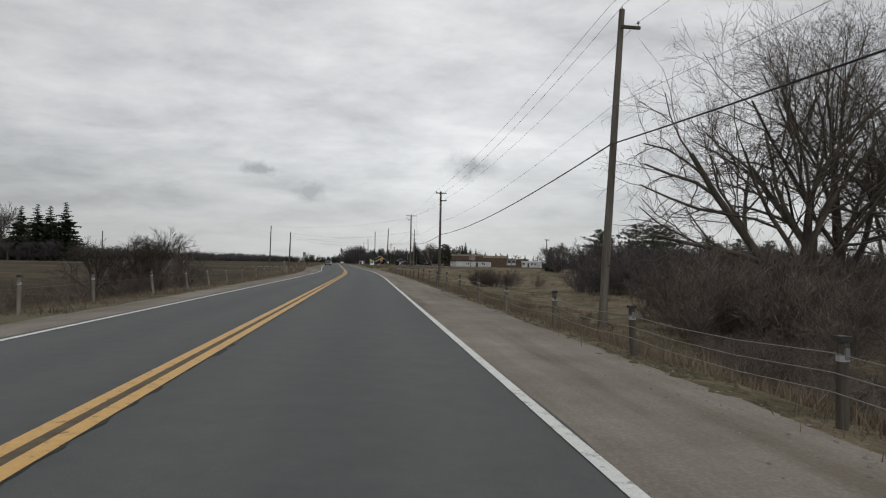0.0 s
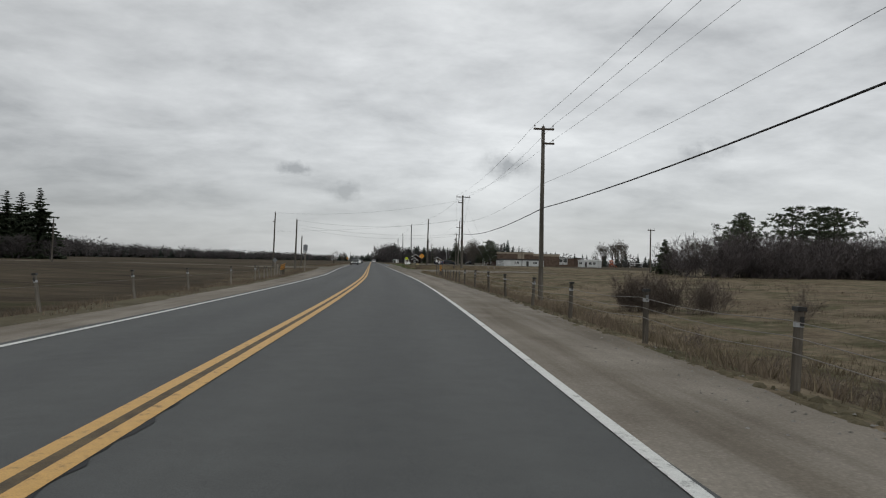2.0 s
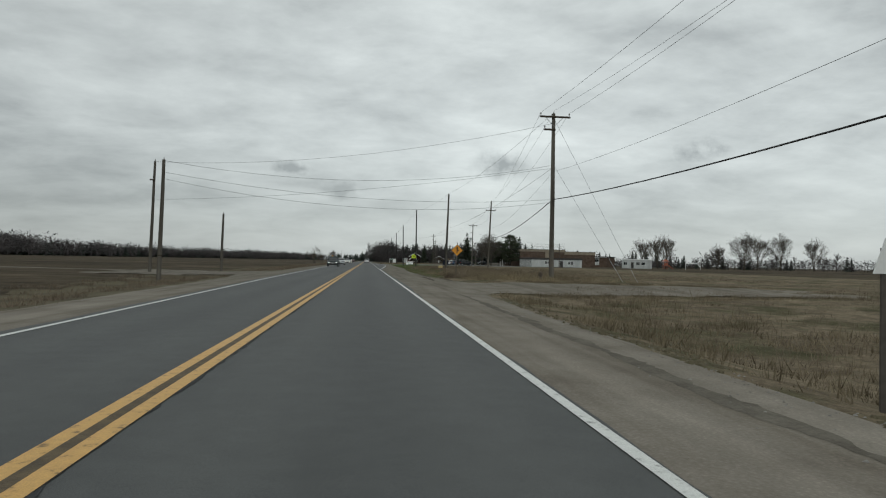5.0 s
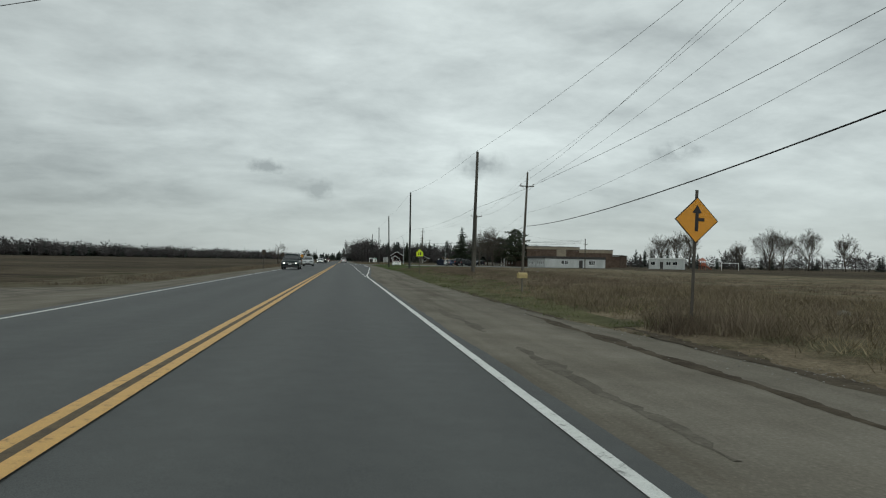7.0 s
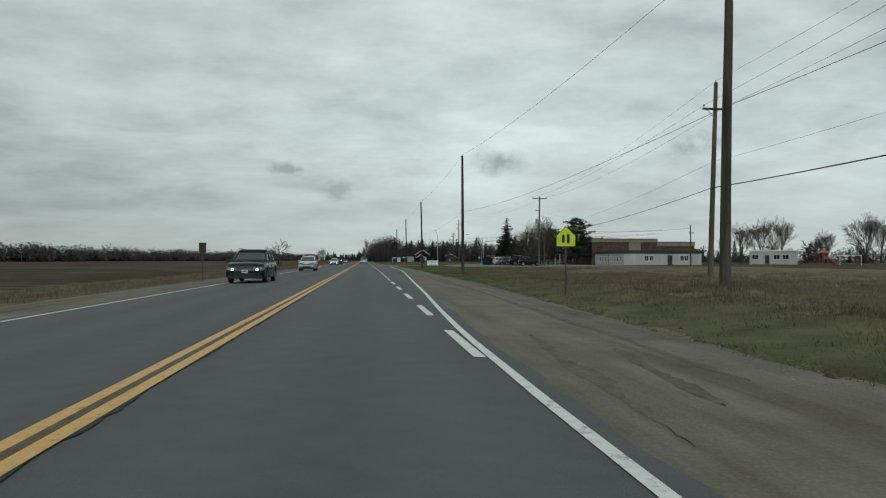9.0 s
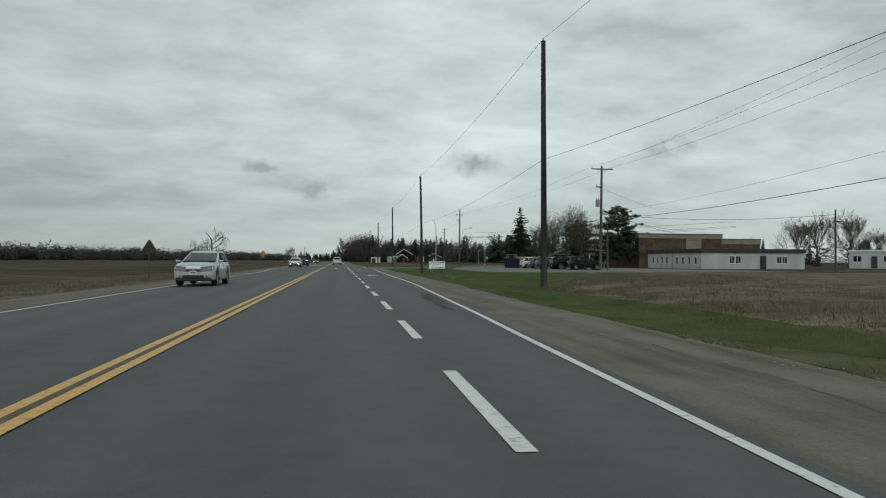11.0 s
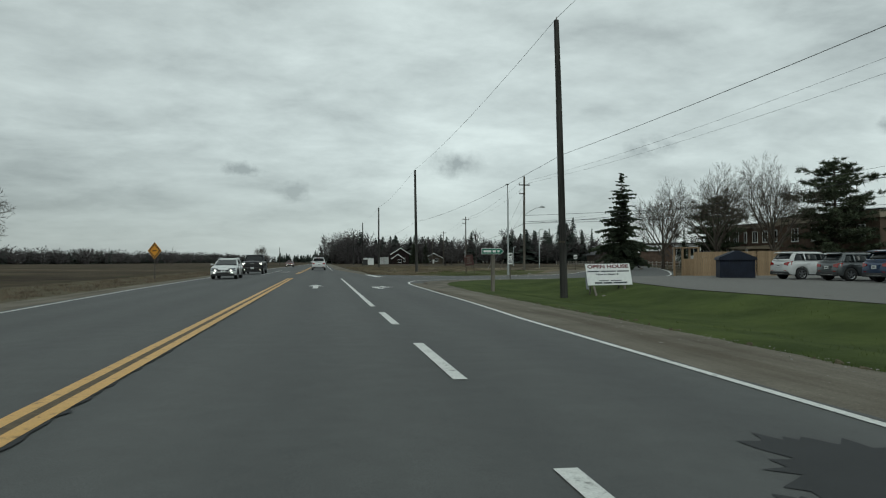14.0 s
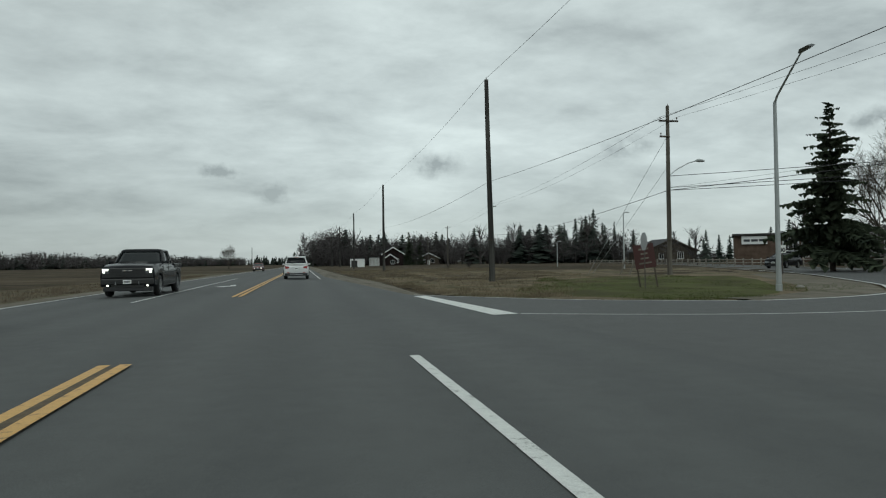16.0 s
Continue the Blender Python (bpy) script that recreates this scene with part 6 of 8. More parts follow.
# the grey street lamp at the corner
zl = level(19.23, 333.8)
lamp = thing("street_lamp", "grey metal street lamp with an upswept arm at the junction", "street lamp", Matrix.Translation((19.23, 333.8, zl)))
part("post", B().tube([(0, 0, -0.2), (0, 0, 0.25), (0, 0, 0.26), (0, 0, 6.85 - zl)], [0.115, 0.115, 0.095, 0.062], 12), LAMPGREY, lamp)
part("arm", B().tube([(0, 0, 6.6 - zl), (-0.01, -0.03, 6.83 - zl), (-0.07, -0.22, 7.02 - zl), (-0.38, -1.25, 7.56 - zl), (-0.68, -2.2, 8.02 - zl)], [0.05, 0.048, 0.042, 0.036, 0.03], 8), LAMPGREY, lamp)
part("lamp_head", B().loft([[(-0.62 - 0.06 * c, -2.05 + 0.05 * c, 8.0 - zl + 0.04 * s) for c, s in ((1, 0), (0, 1), (-1, 0), (0, -1))],
                                 [(-0.72 - 0.16 * c, -2.35 + 0.05 * c, 8.03 - zl + 0.07 * s) for c, s in ((1, 0), (0, 1), (-1, 0), (0, -1))],
                                 [(-0.88 - 0.11 * c, -2.85 + 0.05 * c, 8.0 - zl + 0.04 * s) for c, s in ((1, 0), (0, 1), (-1, 0), (0, -1))]]), BACK, lamp, "flat dark lamp head")
for x, y, h in ((39.5, 385, 6.6), (45.1, 420, 4.3)):
    o = thing("street_lamp", "distant grey street lamp beside the side road", "street lamp", Matrix.Translation((x, y, level(x, y))))
    part("post", B().tube([(0, 0, -0.2), (0, 0, h)], [0.09, 0.06], 8), LAMPGREY, o)
    part("lamp_head", B().tube([(0, 0, h - 0.02), (0.35, 0, h + 0.1), (0.75, 0, h + 0.08)], [0.04, 0.07, 0.05], 8), LAMPGREY, o)
# ---- cable fences, marker posts, signs ----
DULL = plain("dull_cable", (0.20, 0.19, 0.175), 0.7, 0.3)


def fence_post(x, y, h, r, tilt, label, cap=False, group="cable fence posts", wood_mat=FENCEPOST):
    ob = thing("fence_post", label, "post", Matrix.Translation((x, y, level(x, y))) @ Matrix.Rotation(tilt, 4, "Y"), group)
    part("post", B().tube([(0, 0, -0.3), (0, 0, h * 0.96), (0, 0, h)], [r, r * 0.96, r * 0.8], 9), wood_mat, ob)
    plate = B().box((-r * 0.4, -r - 0.012, h - 0.15), (r * 0.4, -r + 0.01, h - 0.06))
    part("cable_plate", plate, BACK if cap else BLACK, ob)
    if y < 80:
        part("white_band", B().tube([(0, 0, h - 0.17), (0, 0, h - 0.12)], r * 1.06, 9), STEEL, ob, "pale metal band")
        part("cap", B().box((-r * 1.05, -r * 1.05, h - 0.005), (r * 1.05, r * 1.05, h + 0.04)), BLACK, ob, "dark flat cap")
    return ob


def cable(label, pts, r=0.005, mat=DULL):
    return tagged(new("fence_cable", B().tube(pts, r, 5).mesh("fence_cable", mat, True)), label, "cable", "fence cables")


rp = random.Random(77)
right_posts = [(5.95 + rp.uniform(-0.02, 0.02), y) for y in (0.4, 4.9, 9.2, 13.4, 18.2, 22.9, 27.6, 32.2, 36.7, 41.5, 46.0, 50.2, 54.9, 59.4, 64.1, 68.5, 73.1, 77.6)]
close_posts = [(lerp(y, (82, 95, 104), (6.12, 6.34, 6.85)), y) for y in np.arange(81.5, 97.5, 2.05)]
rtop = []
for i, (u, y) in enumerate(right_posts + close_posts):
    x = centre(y) + u
    h = 0.72 if y > 80 else lerp(y, (5, 18, 28), (0.57, 0.61, 0.69)) - level(x, y) + rp.uniform(-0.03, 0.03)
    fence_post(x, y, h, 0.049 if y < 80 else 0.045, rp.uniform(-0.05, 0.05), "weathered round wooden post of the cable fence", rp.random() < 0.3)
    rtop.append((x, y, level(x, y) + h))
for dz in (0.10, 0.26, 0.42):
    pts = []
    for a, b in zip(rtop[:18], rtop[1:18]):
        for k in (0, 0.33, 0.66):
            p = Vector(a).lerp(Vector(b), k)
            pts.append((p.x - 0.09, p.y, p.z - dz - (0.05 if k else 0.0)))
    cable("slack galvanised cable of the roadside fence", pts)
left_posts = [(-5.35 - 0.013 * y + rp.uniform(-0.06, 0.06), y) for y in (6.3, 11.0, 15.8, 20.2, 25.7, 30.4, 35.0, 39.6, 44.5, 49.8, 55.3, 60.8, 66.5, 73.6)] + [(-6.1 - 0.05 * (y - 79), y) for y in np.arange(79, 95.5, 2.1)]
ltop = []
for u, y in left_posts:
    x = centre(y) + u
    h = 0.84
    fence_post(x, y, h, 0.045, rp.uniform(-0.2, 0.03), "pale weathered post leaning beside the road", rp.random() < 0.3, "leaning roadside posts", POST)
    ltop.append((x, y, level(x, y) + h))
cable("thin slack cable between the leaning posts", [(p[0] + 0.06, p[1], p[2] - 0.25) for p in ltop], 0.0022)


def hazard_post(x, y, lean, flip):
    ob = thing("hazard_marker", "wooden post with a black and yellow striped hazard board", "marker post", Matrix.Translation((x, y, level(x, y))) @ Matrix.Rotation(lean, 4, "Y"), "hazard markers")
    part("post", B().tube([(0, 0, -0.3), (0, 0, 0.95), (0, 0, 1.0)], [0.07, 0.068, 0.055], 9), FENCEPOST, ob)
    board = part("board", B().box((-0.078, -0.115, 0.55), (0.078, -0.095, 1.02)), AMBER, ob)
    for z in (0.60, 0.76, 0.92):
        o = B().prism([(-0.076, z - 0.05 * flip), (0.076, z + 0.05 * flip), (0.076, min(1.015, z + 0.05 * flip + 0.095)), (-0.076, max(0.56, z - 0.05 * flip + 0.095))], -0.124, -0.113)
        part("stripe", o, BLACK, board)


for x, y, l, f in ((6.5, 98.0, 0.03, 1), (6.8, 100.1, -0.05, 1), (7.0, 102.8, 0.04, 1), (-7.0, 97.4, 0.05, -1), (-7.6, 100.4, 0.02, -1), (-8.1, 105.5, -0.03, -1)):
    hazard_post(x, y, l, f)


def sign_post(name, label, category, x, y, turn=0.0, lean=0.0, wood=False, h=2.0, r=0.035, base=None):
    ob = thing(name, label, category, Matrix.Translation((x, y, level(x, y) if base is None else base)) @ Matrix.Rotation(turn, 4, "Z") @ Matrix.Rotation(lean, 4, "Y"))
    if wood:
        part("post", B().box((-r, -r, -0.3), (r, r, h)), POST, ob, bevel=0.008)
    else:
        part("post", B().prism([(-r, -0.3), (r, -0.3), (r, h), (-r, h)], -0.012, 0.012), RUST, ob)
    return ob


def rounded(w, h, r, cx=0.0, cz=0.0, n=4):
    pts = []
    for sx, sz, a0 in ((1, -1, -90), (1, 1, 0), (-1, 1, 90), (-1, -1, 180)):
        for i in range(n + 1):
            a = radians(a0 + 90 * i / n)
            pts.append((cx + sx * (w / 2 - r) + r * math.cos(a), cz + sz * (h / 2 - r) + r * math.sin(a)))
    return pts


def panel(parent, name, outline, y0, y1, mat, label=""):
    return part(name, B().prism(outline, y0, y1), mat, parent, label)


def diamond(s, cz, r=0.0):
    return [(0, cz - s), (s, cz), (0, cz + s), (-s, cz)]


# side-road warning
zs = level(8.65, 149.4)
o = sign_post("warning_sign", "amber diamond warning sign with a black arrow on a leaning post", "road sign", 8.65, 149.4, 0.0, 0.035, False, 2.65 - zs, 0.027)
face = panel(o, "face", diamond(0.46, 2.05 - zs), -0.035, -0.02, BLACK)
panel(face, "field", diamond(0.435, 2.05 - zs), -0.041, -0.034, AMBER)
zc = 2.05 - zs
panel(face, "arrow", [(-0.035, zc - 0.22), (0.035, zc - 0.22), (0.035, zc - 0.02), (0.16, zc - 0.02), (0.16, zc + 0.045), (0.035, zc + 0.045), (0.035, zc + 0.14), (0.10, zc + 0.14), (0, zc + 0.30), (-0.10, zc + 0.14), (-0.035, zc + 0.14)], -0.047, -0.040, BLACK)

# roadside mailbox
o = sign_post("mailbox", "small yellowed mailbox on a thin wooden post", "mailbox", 8.98, 163.2, 0.25, 0.0, True, 0.61, 0.03)
box_ = B().loft([[(0.2 * 0 + x, y, z) for x, z in [(-0.085, 0.55), (0.085, 0.55), (0.085, 0.69), (0.06, 0.75), (0, 0.775), (-0.06, 0.75), (-0.085, 0.69)]] for y in (-0.2, 0.2)])
bx = part("box", box_, MAILTAN, o, "yellowed metal mailbox", at=Matrix.Rotation(radians(90), 4, "Z"))
part("door", B().prism([(-0.08, 0.555), (0.08, 0.555), (0.08, 0.69), (0, 0.765), (-0.08, 0.69)], -0.21, -0.2), BLACK, bx)
part("nameplate", B().box((0.086, -0.13, 0.63), (0.09, 0.12, 0.67)), PRINT, bx)

# school crossing ahead
zs = level(8.8, 198.6)
o = sign_post("school_sign", "fluorescent yellow-green five-sided sign on a dark post", "road sign", 8.8, 198.6, 0.0, 0.0, False, 2.2 - zs, 0.03)
pent = [(-0.34, 1.55 - zs), (0.34, 1.55 - zs), (0.34, 1.92 - zs), (0, 2.26 - zs), (-0.34, 1.92 - zs)]
face = panel(o, "face", pent, -0.035, -0.02, BLACK)
zc = 1.87 - zs
panel(face, "field", [(x * 0.95, (z - zc) * 0.95 + zc) for x, z in pent], -0.041, -0.034, LIME)
for cx, hh in ((-0.09, 0.27), (0.08, 0.32)):
    panel(face, "symbol_bar", rounded(0.09, hh, 0.04, cx, zc - 0.05), -0.047, -0.040, BLACK)

# checkerboard board opposite the side road
zs = level(-9.66, 324.3)
o = sign_post("junction_sign", "amber diamond sign with black checks facing the side road", "road sign", -9.66, 324.3, radians(-30), 0.0, False, 2.5 - zs, 0.04)
zc = 1.95 - zs
face = panel(o, "face", diamond(0.62, zc), -0.035, -0.02, AMBER)
for i in range(-4, 5):
    for j in range(-4, 5):
        a, c = i * 0.12, j * 0.12
        if (i + j) % 2 == 0 and 0.30 < abs(a) + abs(c) < 0.56:
            panel(face, "check", [(a, c + zc - 0.085), (a + 0.085, c + zc), (a, c + zc + 0.085), (a - 0.085, c + zc)], -0.041, -0.034, BLACK)
panel(face, "arrow", [(-0.2, zc), (-0.1, zc + 0.09), (-0.1, zc + 0.03), (0.1, zc + 0.03), (0.1, zc + 0.09), (0.2, zc), (0.1, zc - 0.09), (0.1, zc - 0.03), (-0.1, zc - 0.03), (-0.1, zc - 0.09)], -0.041, -0.034, BLACK)

# signs seen from behind, for the other direction
zs = level(-6.4, 109.7)
o = sign_post("road_sign", "grey back of a tall road sign on a wooden post", "road sign", -6.45, 109.7, 0, 0.02, True, 2.7 - zs, 0.06)
panel(o, "board", rounded(0.44, 0.62, 0.03, 0, 2.34 - zs), -0.09, -0.07, BACK)
panel(o, "tab", rounded(0.42, 0.16, 0.02, -0.02, 1.92 - zs), -0.09, -0.07, DRUM)
o = sign_post("road_sign", "grey back of a small diamond road sign on two posts", "road sign", -9.6, 110.6, 0, 0, True, 1.5, 0.07)
panel(o, "board", diamond(0.26, 1.6), -0.1, -0.08, BACK)
part("second_post", B().box((0.2, -0.05, -0.3), (0.34, 0.05, 1.15)), POST, o)
for x, y, w in ((-7.45, 217, 0.42),):
    o = sign_post("road_sign", "dark back of a road sign across the road", "road sign", x, y, 0, 0, False, 2.25, 0.035)
    panel(o, "board", rounded(w, 0.6, 0.03, 0, 1.98), -0.03, -0.015, DARKWOOD)
o = sign_post("road_sign", "grey back of a triangular road sign across the road", "road sign", -9.0, 258.5, 0, 0, False, 2.0, 0.03)
panel(o, "board", [(-0.5, 1.7), (0.5, 1.7), (0.06, 2.42), (-0.06, 2.42)], -0.03, -0.015, DARKWOOD)
o = sign_post("road_sign", "small white pointed marker sign on a post", "road sign", 6.75, 104.0, 0, 0, False, 1.6, 0.03)
panel(o, "board", [(-0.13, 1.35), (0.13, 1.35), (0.0, 1.7)], -0.03, -0.015, WHITE)
part("second_post", B().box((0.15, -0.04, -0.3), (0.25, 0.04, 1.1)), POST, o)

# the street name sign on its timber post
zs = level(9.45, 302.0)
o = sign_post("street_sign", "green arrow-shaped street name sign on a thick pale post", "street sign", 9.45, 302.0, 0, 0, True, 1.42 - zs, 0.075)
arrow = [(-0.5, 1.44 - zs), (0.36, 1.44 - zs), (0.5, 1.565 - zs), (0.36, 1.69 - zs), (-0.5, 1.69 - zs)]
face = panel(o, "blade", arrow, -0.03, 0.0, WHITE)
panel(face, "field", [(x * 0.965, (z - 1.565 + zs) * 0.86 + 1.565 - zs) for x, z in arrow], -0.036, -0.028, GREEN)
for a, b in ((-0.42, -0.08), (-0.01, 0.13), (0.2, 0.30)):
    panel(face, "name_bar", [(a, 1.52 - zs), (b, 1.52 - zs), (b, 1.61 - zs), (a, 1.61 - zs)], -0.041, -0.034, WHITE)

# stacked weight sign by the junction
zs = level(15.0, 318.3)
o = sign_post("weight_sign", "stacked white truck and weight signs on a dark post", "road sign", 14.95, 318.35, 0, 0, False, 1.75 - zs, 0.03)
f1 = panel(o, "upper_board", rounded(0.34, 0.42, 0.02, 0, 1.50 - zs), -0.03, -0.015, WHITE)
panel(f1, "truck_symbol", [(-0.1, 1.5 - zs), (0.11, 1.5 - zs), (0.11, 1.63 - zs), (0.0, 1.63 - zs), (0.0, 1.59 - zs), (-0.06, 1.59 - zs), (-0.1, 1.55 - zs)], -0.036, -0.028, BLACK)
for e in (-0.05, 0.07):
    panel(f1, "symbol_bar", [(e - 0.02, 1.34 - zs), (e + 0.02, 1.34 - zs), (e + 0.02, 1.41 - zs), (e - 0.02, 1.41 - zs)], -0.036, -0.028, BLACK)
f2 = panel(o, "lower_board", rounded(0.34, 0.34, 0.02, 0, 1.09 - zs), -0.03, -0.015, WHITE)
for z, w in ((1.17, 0.2), (1.1, 0.24), (1.02, 0.22)):
    panel(f2, "text_bar", [(-w / 2, z - zs), (w / 2, z - zs), (w / 2, z + 0.035 - zs), (-w / 2, z + 0.035 - zs)], -0.036, -0.028, PRINT)


def words(text, size, x, y, z, mat, parent, name="lettering", width=None, turn=None):
    cu = bpy.data.curves.new(name, "FONT")
    cu.body, cu.size, cu.align_x, cu.align_y, cu.extrude = text, size, "CENTER", "CENTER", 0.003
    cu.offset = size * 0.035
    tmp = bpy.data.objects.new(name, cu)
    scene.collection.objects.link(tmp)
    dg = bpy.context.evaluated_depsgraph_get()
    dg.update()
    me = bpy.data.meshes.new_from_object(tmp.evaluated_get(dg))
    bpy.data.objects.remove(tmp)
    me.materials.clear()
    me.materials.append(mat)
    k = 1.0
    if width:
        xs = [v.co.x for v in me.vertices]
        k = width / (max(xs) - min(xs))
    ob = new(name, me)
    ob.parent = parent
    ob.matrix_basis = Matrix.Translation((x, y, z)) @ Matrix.Rotation(radians(90), 4, "X") @ Matrix.Diagonal((k, 1, 1, 1))
    return ob


# speed sign further along the side road
zs = level(32.0, 349.3)
o = sign_post("speed_sign", "small white speed limit sign reading 40", "road sign", 32.0, 349.3, radians(-30), 0, False, 1.9, 0.03)
f1 = panel(o, "board", rounded(0.42, 0.5, 0.03, 0, 1.65), -0.03, -0.015, WHITE)
words("40", 0.36, 0, -0.034, 1.58, BLACK, f1)

# the open house board on its trestle legs
o = thing("notice_board", "large white open house notice board on trestle legs", "notice board", Matrix.Translation((14.78, 301.6, level(14.78, 301.6))) @ Matrix.Rotation(radians(-3), 4, "Z") @ Matrix.Rotation(radians(-19), 4, "X") @ Matrix.Rotation(radians(-0.8), 4, "Y"))
zb = 0.07 - level(14.78, 301.6)
bd = part("board", B().box((-1.04, -0.03, zb), (1.04, 0.0, zb + 1.0)), WHITE, o, bevel=0.005)
for s in (-0.72, 0.62):
    part("leg", B().box((s - 0.045, -0.025, -0.25), (s + 0.045, 0.025, zb + 0.05), Matrix.Rotation(radians(7), 4, "Y") if s > 0 else Matrix.Rotation(radians(-7), 4, "Y")), POST, o)
    part("back_leg", B().tube([(s, 0.03, zb + 0.8), (s + 0.05, 0.95, 0.12)], 0.035, 6), POST, o)
words("OPEN HOUSE", 0.225, 0, -0.034, zb + 0.86, PRINTRED, bd, width=1.92)
words("Infant to Grade 8", 0.105, -0.08, -0.034, zb + 0.50, PRINT, bd, width=1.05)
for a, b, z, h in ((-0.98, -0.42, 0.60, 0.075), (-0.36, 0.34, 0.60, 0.075), (0.40, 0.96, 0.60, 0.075), (-0.5, -0.05, 0.175, 0.05), (0.05, 0.55, 0.175, 0.05), (-0.70, -0.36, 0.045, 0.10), (-0.30, 0.10, 0.045, 0.10), (0.16, 0.80, 0.045, 0.10)):
    part("print_bar", B().box((a, -0.034, zb + z + h * 0.2), (b, -0.029, zb + z + h * 0.95)), PRINT, bd)
part("torn_sheet", B().prism([(-1.12, zb - 0.15), (-1.0, zb - 0.18), (-0.98, zb + 0.4), (-1.08, zb + 0.45)], 0.03, 0.05), BACK, o)

# dark red board with props, and the stop sign seen edge on
zs = level(16.6, 338.8)
o = thing("notice_board", "leaning dark red notice board on two posts", "notice board", Matrix.Translation((16.75, 338.7, zs)) @ Matrix.Rotation(radians(-12), 4, "Z") @ Matrix.Rotation(radians(-8), 4, "Y"))
bd = part("board", B().box((-0.45, -0.03, 0.86), (0.45, 0.0, 1.90)), RED, o)
for s in (-0.37, 0.37):
    part("post", B().box((s - 0.03, 0.0, -0.3), (s + 0.03, 0.05, 1.98)), DARKWOOD, o)
for z, w in ((1.66, 0.44), (1.46, 0.3), (1.26, 0.36), (1.05, 0.55)):
    part("print_bar", B().box((-w / 2, -0.036, z), (w / 2, -0.031, z + 0.07)), POST, bd)
for dx in (0.0, 0.75):
    p = thing("leaning_stake", "pale wooden stake leaning in the grass", "stake", Matrix.Translation((24.7 + dx, 357.0, level(24.9, 357.0))) @ Matrix.Rotation(radians(22), 4, "Y"), "stakes")
    part("stake", B().box((-0.04, -0.03, -0.2), (0.04, 0.03, 1.4)), POST, p)
zs = level(17.3, 339.3)
o = sign_post("stop_sign", "grey back of a stop sign turned to the side road", "road sign", 15.95, 337.6, radians(81), 0, False, 2.35, 0.03)
panel(o, "board", [(0.4 * math.cos(radians(22.5 + 45 * i)), 1.98 + 0.4 * math.sin(radians(22.5 + 45 * i))) for i in range(8)], 0.015, 0.03, STEEL)

# stumps and rocks on the verge
o = thing("tree_stump", "short dark wooden stump in dry grass", "stump", Matrix.Translation((13.0, 140.4, level(13.0, 140.4))))
part("stump", B().tube([(0, 0, -0.2), (0.02, 0, 0.25), (0.04, 0, 0.5), (0.05, 0, 0.55)], [0.17, 0.14, 0.13, 0.09], 10), DARKWOOD, o)


def stone(x, y, s, seed):
    rnd = random.Random(seed)
    bm = bmesh.new()
    bmesh.ops.create_icosphere(bm, subdivisions=2, radius=1)
    for v in bm.verts:
        n = 1 + 0.35 * noise.noise(v.co * 1.3 + Vector((seed, 0, 0)))
        v.co = Vector((v.co.x * s * n, v.co.y * s * 0.8 * n, v.co.z * s * 0.55 * n))
    me = bpy.data.meshes.new("rock")
    bm.to_mesh(me)
    bm.free()
    me.materials.append(STONE)
    ob = tagged(new("rock", me), "pale weathered rock lying on the verge", "rock", "verge rocks")
    ob.matrix_basis = Matrix.Translation((x, y, level(x, y) + s * 0.1)) @ Matrix.Rotation(rnd.uniform(0, 6), 4, "Z")


for i, (x, y, s) in enumerate(((6.9, 88.6, 0.22), (7.05, 88.2, 0.16), (7.2, 95.2, 0.12), (15.5, 112, 0.25), (24.5, 213, 0.28), (19, 199, 0.2), (13.2, 284, 0.13), (17.8, 275, 0.14), (11.8, 272, 0.12), (22.9, 269, 0.22), (6.6, 68.5, 0.12), (12.5, 150, 0.16), (22, 336, 0.2), (14.2, 301.1, 0.12))):
    stone(x, y, s, i)
# loose stones on the shoulder and bank, too many to count
rs = random.Random(5)
vs, fs = [], []
for _ in range(9000):
    y = rs.uniform(-2, 312)
    side = rs.random() < 0.75
    u = (gravel_right(y) - abs(rs.gauss(0, 0.6))) if side else (gravel_left(y) + abs(rs.gauss(0, 0.5)))
    if side and u < road_right(y) + 0.1 or not side and u > road_left(y) - 0.1:
        continue
    x = centre(y) + u
    s = rs.uniform(0.008, 0.026)
    k = len(vs)
    z = level(x, y) + 0.015
    for dx, dy, dz in ((1, 0, 0), (0, 1, 0), (-1, 0, 0), (0, -1, 0), (0.2, 0.1, 0.55)):
        vs.append((x + dx * s * rs.uniform(0.7, 1.3), y + dy * s * rs.uniform(0.7, 1.3), z + dz * s))
    fs += [(k, k + 1, k + 4), (k + 1, k + 2, k + 4), (k + 2, k + 3, k + 4), (k + 3, k, k + 4)]
me = bpy.data.meshes.new("loose_gravel")
me.from_pydata(vs, [], fs)
me.materials.append(STONE)
tagged(new("loose_gravel", me), "loose stones scattered on the gravel shoulders", "gravel", kind="stuff")
